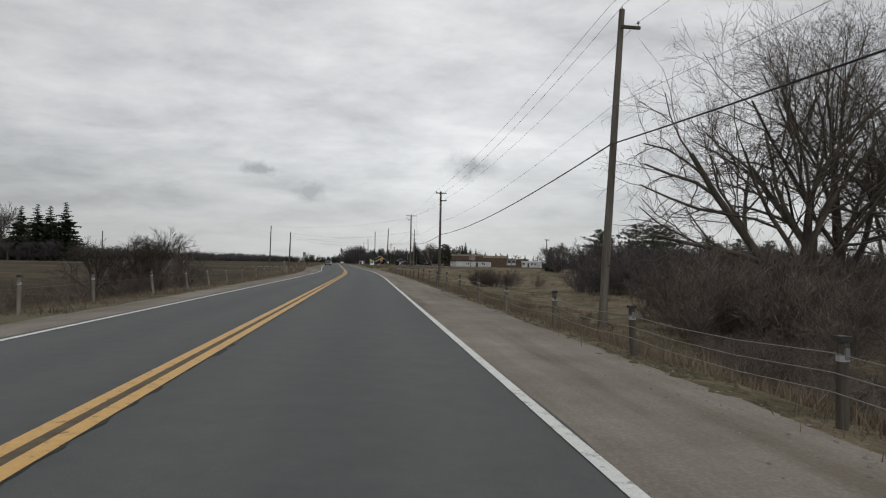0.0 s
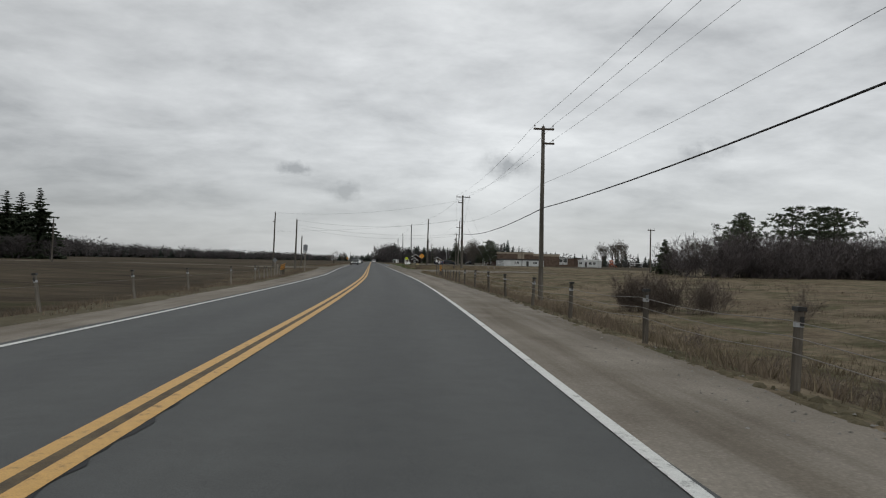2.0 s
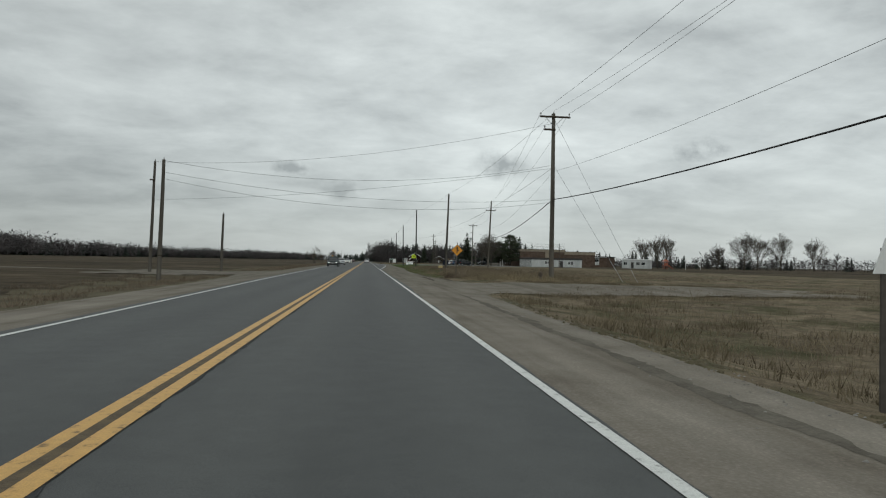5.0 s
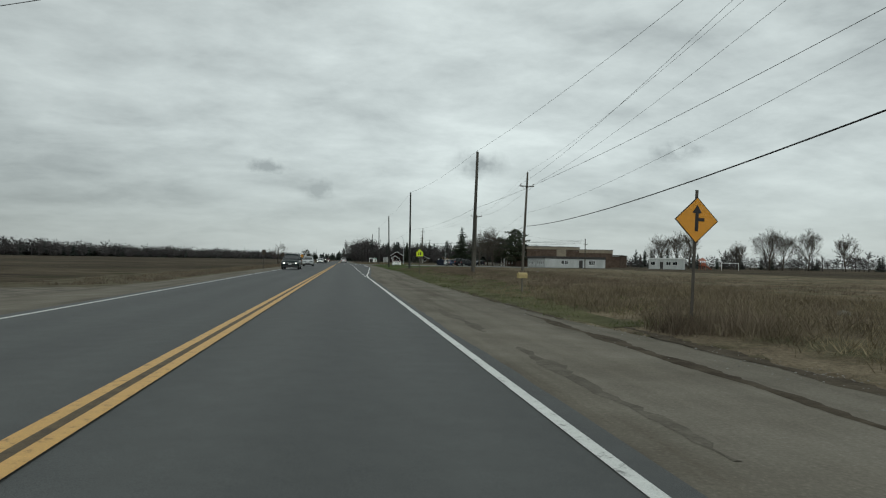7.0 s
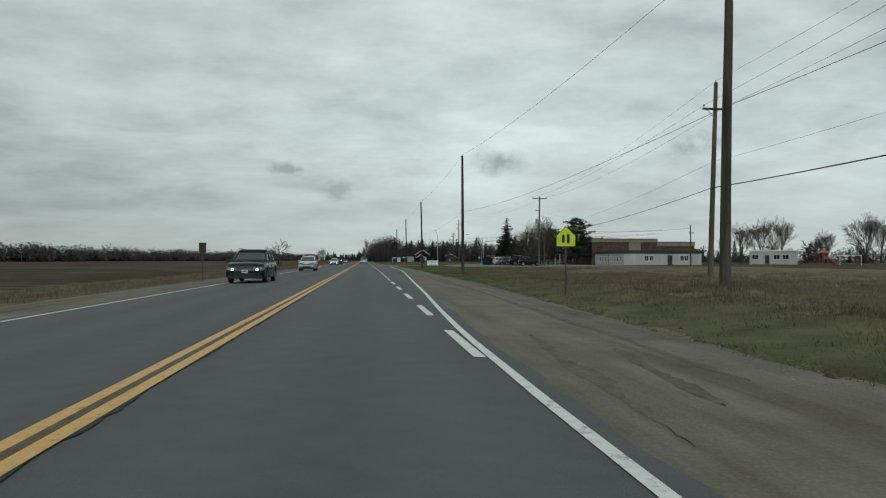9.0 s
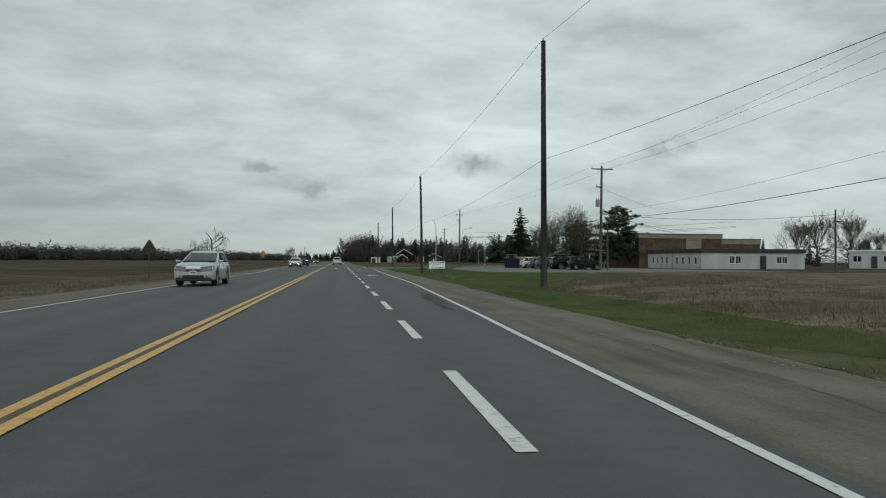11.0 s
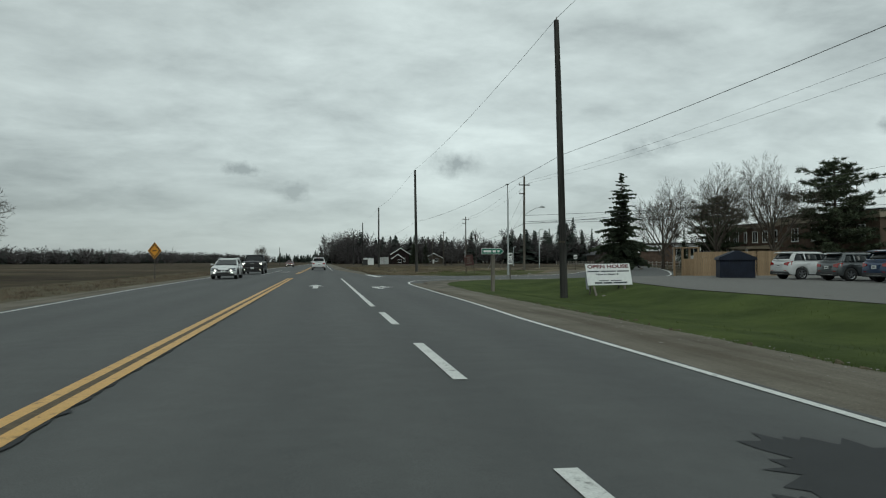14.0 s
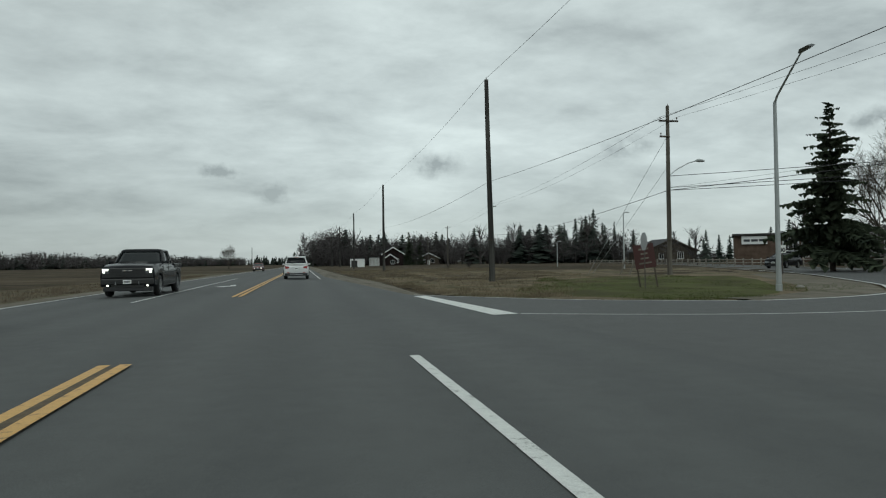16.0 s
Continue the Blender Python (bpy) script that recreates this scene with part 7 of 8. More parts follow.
# sods and clods where the grass breaks over the gravel's edge
vs, fs = [], []
for _ in range(1500):
    y = rs.uniform(-3, 118) if rs.random() < 0.75 else rs.uniform(145, 300)
    u = gravel_right(y) + rs.gauss(-0.05, 0.13)
    if noise.noise((y * 0.35, 4.0, 0)) < -0.2:
        continue
    x = centre(y) + u
    w_, h_ = rs.uniform(0.03, 0.11), rs.uniform(0.015, 0.05)
    k, z = len(vs), level(x, y)
    a0 = rs.uniform(0, 6.28)
    for i in range(6):
        a = a0 + i * 1.047
        r_ = w_ * rs.uniform(0.6, 1.3)
        vs.append((x + r_ * math.cos(a), y + r_ * 1.4 * math.sin(a), z - 0.01))
    for i in range(3):
        a = a0 + i * 2.094
        vs.append((x + 0.45 * w_ * math.cos(a), y + 0.6 * w_ * math.sin(a), z + h_ * rs.uniform(0.7, 1.3)))
    fs += [(k + 6, k + 7, k + 8)]
    for i in range(3):
        p_, q_, r_, n_ = k + 2 * i, k + (2 * i + 1) % 6, k + (2 * i + 2) % 6, k + 6 + (i + 1) % 3
        fs += [(p_, q_, k + 6 + i), (q_, n_, k + 6 + i), (q_, r_, n_)]
me = bpy.data.meshes.new("edge_clods")
me.from_pydata(vs, [], fs)
me.materials.append(DULLGRASS)
tagged(new("edge_clods", me), "torn sods and dirt clods along the gravel's edge", "sods", kind="stuff")
# ---- buildings ----
def window_unit(parent, m, w, h, frame_mat=WHITE, bars=1, name="window"):
    """A framed window set proud of a wall; m places its lower middle, facing -y."""
    b = B()
    t = 0.06
    for a, c in (((-w / 2, -0.05, 0), (w / 2, 0.02, t)), ((-w / 2, -0.05, h - t), (w / 2, 0.02, h)), ((-w / 2, -0.05, t), (-w / 2 + t, 0.02, h - t)), ((w / 2 - t, -0.05, t), (w / 2, 0.02, h - t))):
        b.box(a, c)
    for i in range(bars):
        x = -w / 2 + w * (i + 1) / (bars + 1)
        b.box((x - t / 2, -0.045, t), (x + t / 2, 0.02, h - t))
    fr = part(name, b, frame_mat, parent, at=m)
    part("pane", B().box((-w / 2 + t, -0.02, t), (w / 2 - t, 0.0, h - t)), GLASS_DARK, fr)
    part("sill", B().box((-w / 2 - 0.04, -0.09, -0.05), (w / 2 + 0.04, 0.02, 0.0)), frame_mat, fr)
    return fr


def facing(x, y, z, ang):
    return Matrix.Translation((x, y, z)) @ Matrix.Rotation(ang, 4, "Z")


WEST = radians(-90)

# the brick school
school = thing("school_building", "two-storey brown brick school with a flat roof and tan panels", "school", Matrix.Translation((56, 329, 0)))
part("wall", B().box((0, 1.2, -0.5), (16.3, 16, 5.55)), BRICK, school, "brown brick walls")
part("wall", B().box((0.6, 16, -0.5), (10.0, 30.5, 5.3)), BRICK, school, "brown brick walls of the rear wing")
part("wall", B().box((16.3, 12, -0.5), (31.5, 34, 5.0)), BRICK, school, "brown brick walls of the far wing")
part("fascia", B().box((-0.12, 1.08, 5.35), (16.42, 16.1, 6.15)), TANWALL, school, "tan metal fascia", bevel=0.02)
part("fascia", B().box((0.48, 16.1, 5.3), (10.1, 30.6, 5.75)), TANWALL, school, "tan metal fascia", bevel=0.02)
part("fascia", B().box((16.42, 11.9, 4.7), (31.6, 34.1, 5.75)), TANWALL, school, "tan metal fascia", bevel=0.02)
part("roof_edge", B().box((-0.2, 1.0, 6.15), (16.5, 16.2, 6.25)), ROOFDARK, school)
part("roof_edge", B().box((0.4, 16.2, 5.75), (10.2, 30.7, 5.85)), ROOFDARK, school)
part("roof_edge", B().box((16.5, 11.8, 5.75), (31.7, 34.2, 5.83)), ROOFDARK, school)
part("tan_panel", B().box((9.2, 1.16, 0), (12.2, 1.2, 5.35)), TANWALL, school)
part("lower_band", B().box((0.45, 16.05, 2.2), (0.58, 30.4, 3.0)), TANWALL, school)
for k in range(7):
    yy = 17.2 + k * 1.95
    window_unit(school, facing(0.58, yy, 3.4, WEST), 1.0 if k % 3 else 0.55, 1.45, WHITE, 0 if k % 3 == 0 else 1)
    if k % 2 == 0:
        window_unit(school, facing(0.58, yy, 0.7, WEST), 1.2, 1.2, WHITE, 1)
for k in range(4):
    window_unit(school, facing(-0.02, 3.5 + k * 3.2, 3.3, WEST), 1.1, 1.5, WHITE, 1)
for a, b_ in ((1.5, 0.5), (5.0, 0.7)):
    part("roof_vent", B().tube([(a, 8, 6.2), (a, 8, 6.7), (a, 8, 6.8)], [b_ * 0.5, b_ * 0.5, b_ * 0.35], 10), STEEL, school)
canopy = part("canopy", B().box((-3.2, 17.5, 2.55), (0.5, 22, 2.8)), TANWALL, school, "flat entrance canopy")
for dy in (17.8, 21.7):
    part("column", B().box((-3.0, dy, -0.5), (-2.8, dy + 0.2, 2.55)), WHITE, canopy)

# the long pale portable with dark fascia
pt = thing("portable_classroom", "long low pale grey portable classroom with a dark fascia", "portable", Matrix.Translation((54.2, 306, 0)))
part("wall", B().box((0, 0, -0.35), (16.6, 17, 2.55)), SIDING, pt, "pale grey siding")
part("fascia", B().box((-0.15, -0.15, 2.45), (16.75, 17.15, 3.05)), ROOFDARK, pt, "dark fascia band", bevel=0.02)
part("skirting", B().box((-0.03, -0.03, -0.5), (16.63, 17.03, 0.05)), POST, pt)
for i, dy in enumerate((1.5, 3.3, 5.2, 7.0, 10.2, 11.8, 13.3, 14.9)):
    window_unit(pt, facing(0.0, dy, 0.75, WEST), 0.62, 1.15, WHITE, 0)
for dx in (4.8, 5.8, 12.4, 13.3):
    window_unit(pt, facing(dx, 0.0, 0.9, 0), 0.85, 1.1, WHITE, 1)
part("door", B().box((9.3, -0.05, 0.0), (10.3, 0.02, 2.05)), ROOFDARK, pt, "dark door")
part("steps", B().box((9.0, -1.2, -0.4), (10.6, -0.05, 0.0)), POST, pt)
for y0 in (8.6, 17.0):
    part("joint_trim", B().box((-0.04, y0 - 0.09, -0.3), (0.0, y0, 2.5)), ROOFDARK, pt)

# trailer classroom further off
tl = thing("trailer_classroom", "pale blue-grey trailer classroom in the school field", "trailer", Matrix.Translation((89.5, 319.3, 0)) @ Matrix.Rotation(math.atan2(-6.1, 7.05), 4, "Z"))
part("wall", B().box((0, 0, 0.1), (9.4, 3.2, 3.0)), SIDING, tl)
part("roof", B().box((-0.15, -0.15, 3.0), (9.55, 3.35, 3.28)), WHITE, tl, bevel=0.03)
part("skirting", B().box((0.05, 0.05, -0.4), (9.35, 3.15, 0.1)), POST, tl)
for dx in (1.2, 5.6, 7.4):
    window_unit(tl, facing(dx, 0.0, 1.2, 0), 1.3, 1.1, WHITE, 1)
part("door", B().box((3.2, -0.04, 0.2), (4.1, 0.0, 2.2)), ROOFDARK, tl)

# orange play structure
ps = thing("play_structure", "orange plastic play tower with a slide", "play structure", Matrix.Translation((100.9, 310, level(100.9, 310))))
for dx in (-0.6, 0.6):
    for dy in (-0.6, 0.6):
        part("post", B().box((dx - 0.06, dy - 0.06, -0.3), (dx + 0.06, dy + 0.06, 2.7)), ORANGE, ps)
part("deck", B().box((-0.7, -0.7, 1.2), (0.7, 0.7, 1.32)), ORANGE, ps)
part("roof", B().add([(-0.95, -0.95, 2.6), (0.95, -0.95, 2.6), (0.95, 0.95, 2.6), (-0.95, 0.95, 2.6), (0, 0, 3.5)], [(0, 1, 4), (1, 2, 4), (2, 3, 4), (3, 0, 4), (3, 2, 1, 0)]), ORANGE, ps)
part("slide", B().loft([[(0.7 + k * 1.9, y, 1.3 * (1 - k) + 0.05 + e) for y, e in ((-0.35, 0.25), (-0.3, 0), (0.3, 0), (0.35, 0.25), (0.3, 0.05), (-0.3, 0.05))] for k in (0, 0.3, 0.7, 1)]), ORANGE, ps)
part("panel", B().box((-0.66, -0.68, 1.3), (0.66, -0.62, 2.0)), ORANGE, ps)
gl_ = thing("soccer_goal", "white metal goal frame on the school field", "goal", Matrix.Translation((114, 322, level(114, 322))))
part("crossbar", B().tube([(0, 0, 2.2), (5.5, 0, 2.2)], 0.06, 8), WHITE, gl_)
for dx in (0, 5.5):
    part("post", B().tube([(dx, 0, -0.3), (dx, 0, 2.2)], 0.06, 8), WHITE, gl_)

# blue shed and board fence in the lot
zs = level(27, 310.5) + 0.02
sh_ = thing("garden_shed", "small navy blue shed with a low gable roof", "shed", Matrix.Translation((27.0, 310.4, zs)) @ Matrix.Rotation(radians(-24), 4, "Z"))
part("wall", B().box((-1.0, 0, -0.2), (1.0, 1.6, 1.15)), NAVY, sh_)
part("roof", B().prism([(-1.12, 1.1), (1.12, 1.1), (1.05, 1.25), (0.08, 1.66), (-0.08, 1.66), (-1.05, 1.25)], -0.12, 1.72), NAVY, sh_)
for k in range(9):
    part("rib", B().box((-0.9 + k * 0.22, -0.02, -0.15), (-0.87 + k * 0.22, 0.0, 1.1)), NAVY, sh_)
fn = thing("board_fence", "new tan cedar board fence beside the parking lot", "fence", Matrix.Translation((0, 0, 0)))
pa, pb, pc = Vector((29.0, 318.5, 0)), Vector((32.6, 316.3, 0)), Vector((34.5, 315.2, 0))
board_me = B().box((-0.068, -0.012, -0.1), (0.068, 0.012, 1.75)).mesh("board", FENCE)
for a, b_ in ((pa, pb), (pb, pc)):
    d = (b_ - a).normalized()
    ang = math.atan2(d.y, d.x)
    n = int((b_ - a).length / 0.142)
    for k in range(n):
        p = a + d * (0.07 + k * 0.142)
        part("board", board_me, None, fn, at=Matrix.Translation((p.x, p.y, level(p.x, p.y) + random.uniform(-0.012, 0.012))) @ Matrix.Rotation(ang, 4, "Z"))
    m = Matrix.Translation((a.x, a.y, level(a.x, a.y))) @ Matrix.Rotation(ang, 4, "Z")
    for z in (0.3, 1.45):
        part("rail", B().box((0, 0.013, z), ((b_ - a).length, 0.06, z + 0.09)), FENCE, fn, at=m)
    for k in range(int((b_ - a).length / 2.0) + 1):
        part("post", B().box((k * 2.0 - 0.05, 0.06, -0.4), (k * 2.0 + 0.05, 0.16, 1.7)), FENCE, fn, at=m)
# leaning planks and a stall by the shed
kiosk = thing("wooden_stall", "small open wooden frame stall behind the board fence", "stall", Matrix.Translation((29.7, 320.2, level(29.7, 320.2))))
for dx in (-0.65, 0.65):
    for dy in (0, 1.2):
        part("post", B().box((dx - 0.06, dy - 0.06, -0.3), (dx + 0.06, dy + 0.06, 2.1)), FENCE, kiosk)
part("roof", B().box((-0.8, -0.1, 2.1), (0.8, 1.3, 2.17)), FENCE, kiosk)
part("counter", B().box((-0.65, -0.05, -0.1), (0.65, 0.05, 1.3)), FENCE, kiosk)

# low building beyond the junction with its white name board
lb_at = Matrix.Translation((68.0, 404, 0)) @ Matrix.Rotation(radians(-35), 4, "Z")
lb = thing("low_building", "long low brick building with a band of white windows", "building", lb_at)
part("wall", B().box((0, 0, -0.5), (46, 14, 4.5)), BRICK, lb, "brown brick walls")
part("fascia", B().box((-0.3, -0.6, 4.5), (46.3, 14.2, 4.78)), ROOFDARK, lb, "dark roof edge", bevel=0.03)
part("soffit_band", B().box((6.4, -0.35, 4.28), (46.1, -0.02, 4.5)), WHITE, lb)
part("roof_vent", B().box((6.0, 4.0, 4.78), (7.4, 5.0, 5.2)), STEEL, lb)
for k in range(14):
    part("window_panel", B().box((6.6 + k * 2.6, -0.06, 1.0), (8.9 + k * 2.6, 0.0, 4.28)), SIDING, lb)
    window_unit(lb, facing(7.75 + k * 2.6, -0.06, 2.1, 0), 2.0, 1.9, WHITE, 2)
nb = part("name_board", B().box((1.0, -0.3, 3.15), (4.6, -0.2, 4.4)), WHITE, lb, "white name board")
for a, b_ in ((1.3, 2.2), (2.35, 3.3), (3.45, 4.3)):
    part("text_bar", B().box((a, -0.32, 3.55), (b_, -0.3, 3.9)), PRINT, nb)
for lx, h in ((12.0, 2.8), (17.0, 2.2), (18.6, 2.0), (24.0, 2.4)):
    m = spruce_mesh(int(lx * 7), h, h * 0.34, 0.12, 0.02, 0.2, SPRUCE)
    q = lb_at @ Vector((lx, -1.7, 0))
    place_tree("clipped_evergreen", "small clipped evergreen before the low building", *m, q.x, q.y)

# split rail fence along the side road
rf = [(50.5, 333), (48.5, 341), (49, 352), (52.5, 368), (57.5, 386), (63.5, 408), (69, 432), (73, 470)]
fence = thing("rail_fence", "weathered split rail fence along the side road", "fence", Matrix.Translation((0, 0, 0)))
stops = []
for a, b_ in zip(rf, rf[1:]):
    n = max(1, int(math.dist(a, b_) / 2.6))
    stops += [(a[0] + (b_[0] - a[0]) * k / n, a[1] + (b_[1] - a[1]) * k / n) for k in range(n)]
for x, y in stops:
    part("post", B().box((-0.07, -0.07, -0.3), (0.07, 0.07, 1.05)), RAILWOOD, fence, at=Matrix.Translation((x, y, level(x, y))))
for a, b_ in zip(stops, stops[1:]):
    for z in (0.45, 0.85):
        part("rail", B().tube([(a[0], a[1], level(*a) + z), (b_[0], b_[1], level(*b_) + z - 0.03)], 0.065, 6), RAILWOOD, fence)

# houses beyond the junction
def gable_house(x, y, w, d, h, ridge, label, wall, roof, trim=WHITE):
    ob = thing("house", label, "house", Matrix.Translation((x, y, level(x, y))))
    part("wall", B().prism([(-w / 2, -0.4), (w / 2, -0.4), (w / 2, h), (0, ridge - 0.15), (-w / 2, h)], 0, d), wall, ob)
    for s in (-1, 1):
        part("roof", B().prism([(s * (w / 2 + 0.5), h - 0.35), (s * (w / 2 + 0.5), h - 0.1), (0, ridge + 0.12), (0, ridge - 0.12)], -0.5, d + 0.4), roof, ob)
        part("bargeboard", B().prism([(s * (w / 2 + 0.5), h - 0.38), (s * (w / 2 + 0.5), h - 0.08), (0, ridge + 0.15), (0, ridge - 0.16)], -0.56, -0.505), trim, ob)
    window_unit(ob, facing(w * 0.18, 0, 1.0, 0), 1.6, 1.6, WHITE, 2)
    window_unit(ob, facing(-w * 0.2, 0, 1.0, 0), 1.2, 1.3, WHITE, 1)
    part("door", B().box((-0.5, -0.05, 0), (0.45, 0.0, 2.05)), trim, ob)
    return ob


MAROON = mottled("dark_maroon_siding", (0.013, 0.010, 0.010), (0.030, 0.021, 0.020), 0.8, 0.9, bump=0.1, stretch=(1, 1, 0.2))
DARKROOF = mottled("dark_shingles", (0.018, 0.018, 0.020), (0.040, 0.039, 0.041), 1.5, 0.95, bump=0.3)
g1 = gable_house(34.3, 550, 7.4, 10, 4.2, 6.6, "dark maroon sided house with white bargeboards", MAROON, DARKROOF)
porch = part("porch", B().prism([(-3.6, -0.4), (1.0, -0.4), (1.0, 2.3), (-1.3, 3.9), (-3.6, 2.3)], -2.2, -0.06), MAROON, g1, "low front gable")
for s in (-1, 1):
    part("porch_roof", B().prism([(-1.3 + s * 2.7, 2.0), (-1.3 + s * 2.7, 2.25), (-1.3, 4.15), (-1.3, 3.9)], -2.6, -0.07), DARKROOF, porch)
    part("bargeboard", B().prism([(-1.3 + s * 2.75, 1.92), (-1.3 + s * 2.75, 2.3), (-1.3, 4.22), (-1.3, 3.86)], -2.68, -2.61), WHITE, porch)
window_unit(porch, facing(-0.4, -2.2, 0.6, 0), 1.5, 1.3, WHITE, 1)
lean_to = thing("lattice_shed", "pale grey lattice sided shed beside the house", "shed", Matrix.Translation((27.6, 549, level(27.6, 549))))
part("wall", B().box((-1.7, 0, -0.3), (1.7, 2.6, 3.0)), SIDING, lean_to)
part("roof", B().box((-1.85, -0.15, 3.0), (1.85, 2.75, 3.15)), DARKROOF, lean_to)
for k in range(7):
    part("lattice_bar", B().box((-1.55 + k * 0.5, -0.04, 0.1), (-1.45 + k * 0.5, 0.0, 2.9)), POST, lean_to)
gable_house(86, 452, 13, 8, 3.0, 5.6, "dark bungalow beyond the fields", DARKWOOD, GREYROOF, DARKWOOD)
gable_house(55, 590, 9, 8, 2.8, 5.0, "distant brown bungalow among trees", DARKWOOD, GREYROOF)
bx = thing("storage_shed", "small white storage shed by the road, its shaded opening a black panel", "shed", Matrix.Translation((17.2, 496, level(17.2, 496))))
part("wall", B().box((-1.9, 0, -0.3), (1.9, 2.4, 2.3)), WHITE, bx)
part("roof", B().box((-2.0, -0.15, 2.3), (2.0, 2.5, 2.45)), GREYROOF, bx)
# a black sheet on the closed wall stands in for shade inside an opening
part("opening", B().box((-1.75, -0.03, 0), (-0.1, 0.0, 1.8)), BLACK, bx)
# ---- vehicles ----
def wheel(parent, x, y, r, w, side):
    prof = [(r * 0.62, -w / 2), (r * 0.9, -w / 2), (r * 0.985, -w * 0.36), (r, 0), (r * 0.985, w * 0.36), (r * 0.9, w / 2), (r * 0.62, w / 2)]
    n = 28
    b = B()
    for i in range(n):
        a = 2 * math.pi * i / n
        b.v.extend((px, pr * math.cos(a), pr * math.sin(a)) for pr, px in prof)
    m = len(prof)
    for i in range(n):
        q = (i + 1) % n
        b.f.extend((i * m + j, i * m + j + 1, q * m + j + 1, q * m + j) for j in range(m - 1))
    wh = part("wheel", b, TYRE, parent, at=Matrix.Translation((x, y, r)), smooth=True)
    disc = B().tube([(-w * 0.3, 0, 0), (w * 0.3, 0, 0)], r * 0.63, 24)
    part("hub", disc, PLASTIC, wh)
    rim = B()
    xo = side * w * 0.40
    for k in range(5):
        a = 2 * math.pi * k / 5
        mm = Matrix.Rotation(a, 4, "X")
        rim.box((xo - 0.012, -r * 0.09, 0), (xo + 0.012, r * 0.09, r * 0.6), mm)
    ring = [(xo, r * 0.61 * math.cos(2 * math.pi * i / 24), r * 0.61 * math.sin(2 * math.pi * i / 24)) for i in range(25)]
    rim.tube(ring, r * 0.045, 5, caps=False)
    rim.tube([(xo - 0.015, 0, 0), (xo + 0.015, 0, 0)], r * 0.14, 10)
    part("rim", rim, RIM, wh)
    return wh


def vehicle(name, label, at, paint, L=4.6, W=1.85, H=1.68, wb=2.7, front=0.9, hood=1.02, belt=1.05, nose=0.72, cowl=0.30, wtop=0.02, rtop=-0.42, rbot=-0.485,
            wr=0.34, lit=False, group="cars on the road", kind="suv", sill=0.30, clad=False, rails=True):
    """at: ground pose, the car facing +y. cowl, wtop, rtop, rbot: where screens meet body and roof, as parts of the length."""
    ob = thing(name, label, "car" if kind != "pickup" else "pickup truck", at, group)
    yf, yr = L / 2 - front, L / 2 - front - wb
    R = wr + 0.07
    ends = L / 2
    ys = sorted(set([round(v, 3) for v in list(np.linspace(-ends + 0.14, ends - 0.16, 30))] + [round(c + R * math.cos(a), 3) for c in (yf, yr) for a in np.linspace(0.02, math.pi - 0.02, 11)] + [round(c + s * (R + 0.01), 3) for c in (yf, yr) for s in (-1, 1)]))
    ycowl = cowl * L
    bed = kind == "pickup"

    def top(y):
        if y > ycowl:
            k = (y - ycowl) / (ends - ycowl)
            return hood + 0.03 - (hood - nose) * (0.22 * k + 0.78 * k ** 5)
        if y < rbot * L + 0.02 and not bed:
            return belt - 0.02
        return belt + 0.02 * (ycowl - y) / L

    def bot(y):
        for c in (yf, yr):
            if abs(y - c) < R:
                return wr + math.sqrt(R * R - (y - c) ** 2)
        return sill

    def ring(y, w, zt, zb, fl):
        crown = 0.05 if y > ycowl else 0.02
        zm = zb + (zt - zb) * 0.55
        half = [(0, fl), (w - 0.24, fl), (w - 0.23, zb), (w - 0.025, zb), (w - 0.005, zb + 0.04), (w, max(zm, zb + 0.05)), (w - 0.03, max(zt - 0.10, zb + 0.06)), (w - 0.10, zt), (w * 0.5, zt + crown * 0.8), (0, zt + crown)]
        return [(x, y, z) for x, z in half] + [(-x, y, z) for x, z in reversed(half[1:-1])]

    rings = []
    rings.append(ring(-ends, W / 2 - 0.16, belt - 0.32, 0.5, 0.48))
    rings.append(ring(-ends + 0.05, W / 2 - 0.08, belt - 0.12, 0.42, 0.40))
    for y in ys:
        w = W / 2 * (1 - 0.05 * abs(y / ends) ** 6)
        rings.append(ring(y, w, top(y), bot(y), 0.27))
    if bed:
        rings.append(ring(ends - 0.05, W / 2 - 0.03, nose + 0.05, 0.42, 0.40))
        rings.append(ring(ends, W / 2 - 0.08, nose + 0.0, 0.46, 0.44))
    else:
        rings.append(ring(ends - 0.06, W / 2 - 0.10, top(ends - 0.06) - 0.02, 0.36, 0.34))
        rings.append(ring(ends, W / 2 - 0.20, nose - 0.10, 0.42, 0.40))
    me = B().loft(rings).mesh("body", paint, True)
    fix_normals(me)
    me.set_sharp_from_angle(angle=radians(38))
    body = part("body", me, None, ob)
    # cabin: rings of one closed shell from the belt line up to the roof, cut into screens, side windows, pillars and roof
    wbot, wt = W / 2 - 0.05, W / 2 - (0.20 if bed else 0.23)
    yb, yt = (-0.17 * L, -0.150 * L) if bed else (rbot * L, rtop * L)
    zt = H
    y_b = ycowl - (1.50 if not bed else 1.55)   # the post between the doors
    y_c = max(y_b - 0.98, max(yb, yt) + 0.24)
    cabin = part("cabin", B().box((-wbot + 0.12, yb + 0.25, belt - 0.12), (wbot - 0.12, ycowl - 0.25, belt + 0.02)), BLACK, ob)

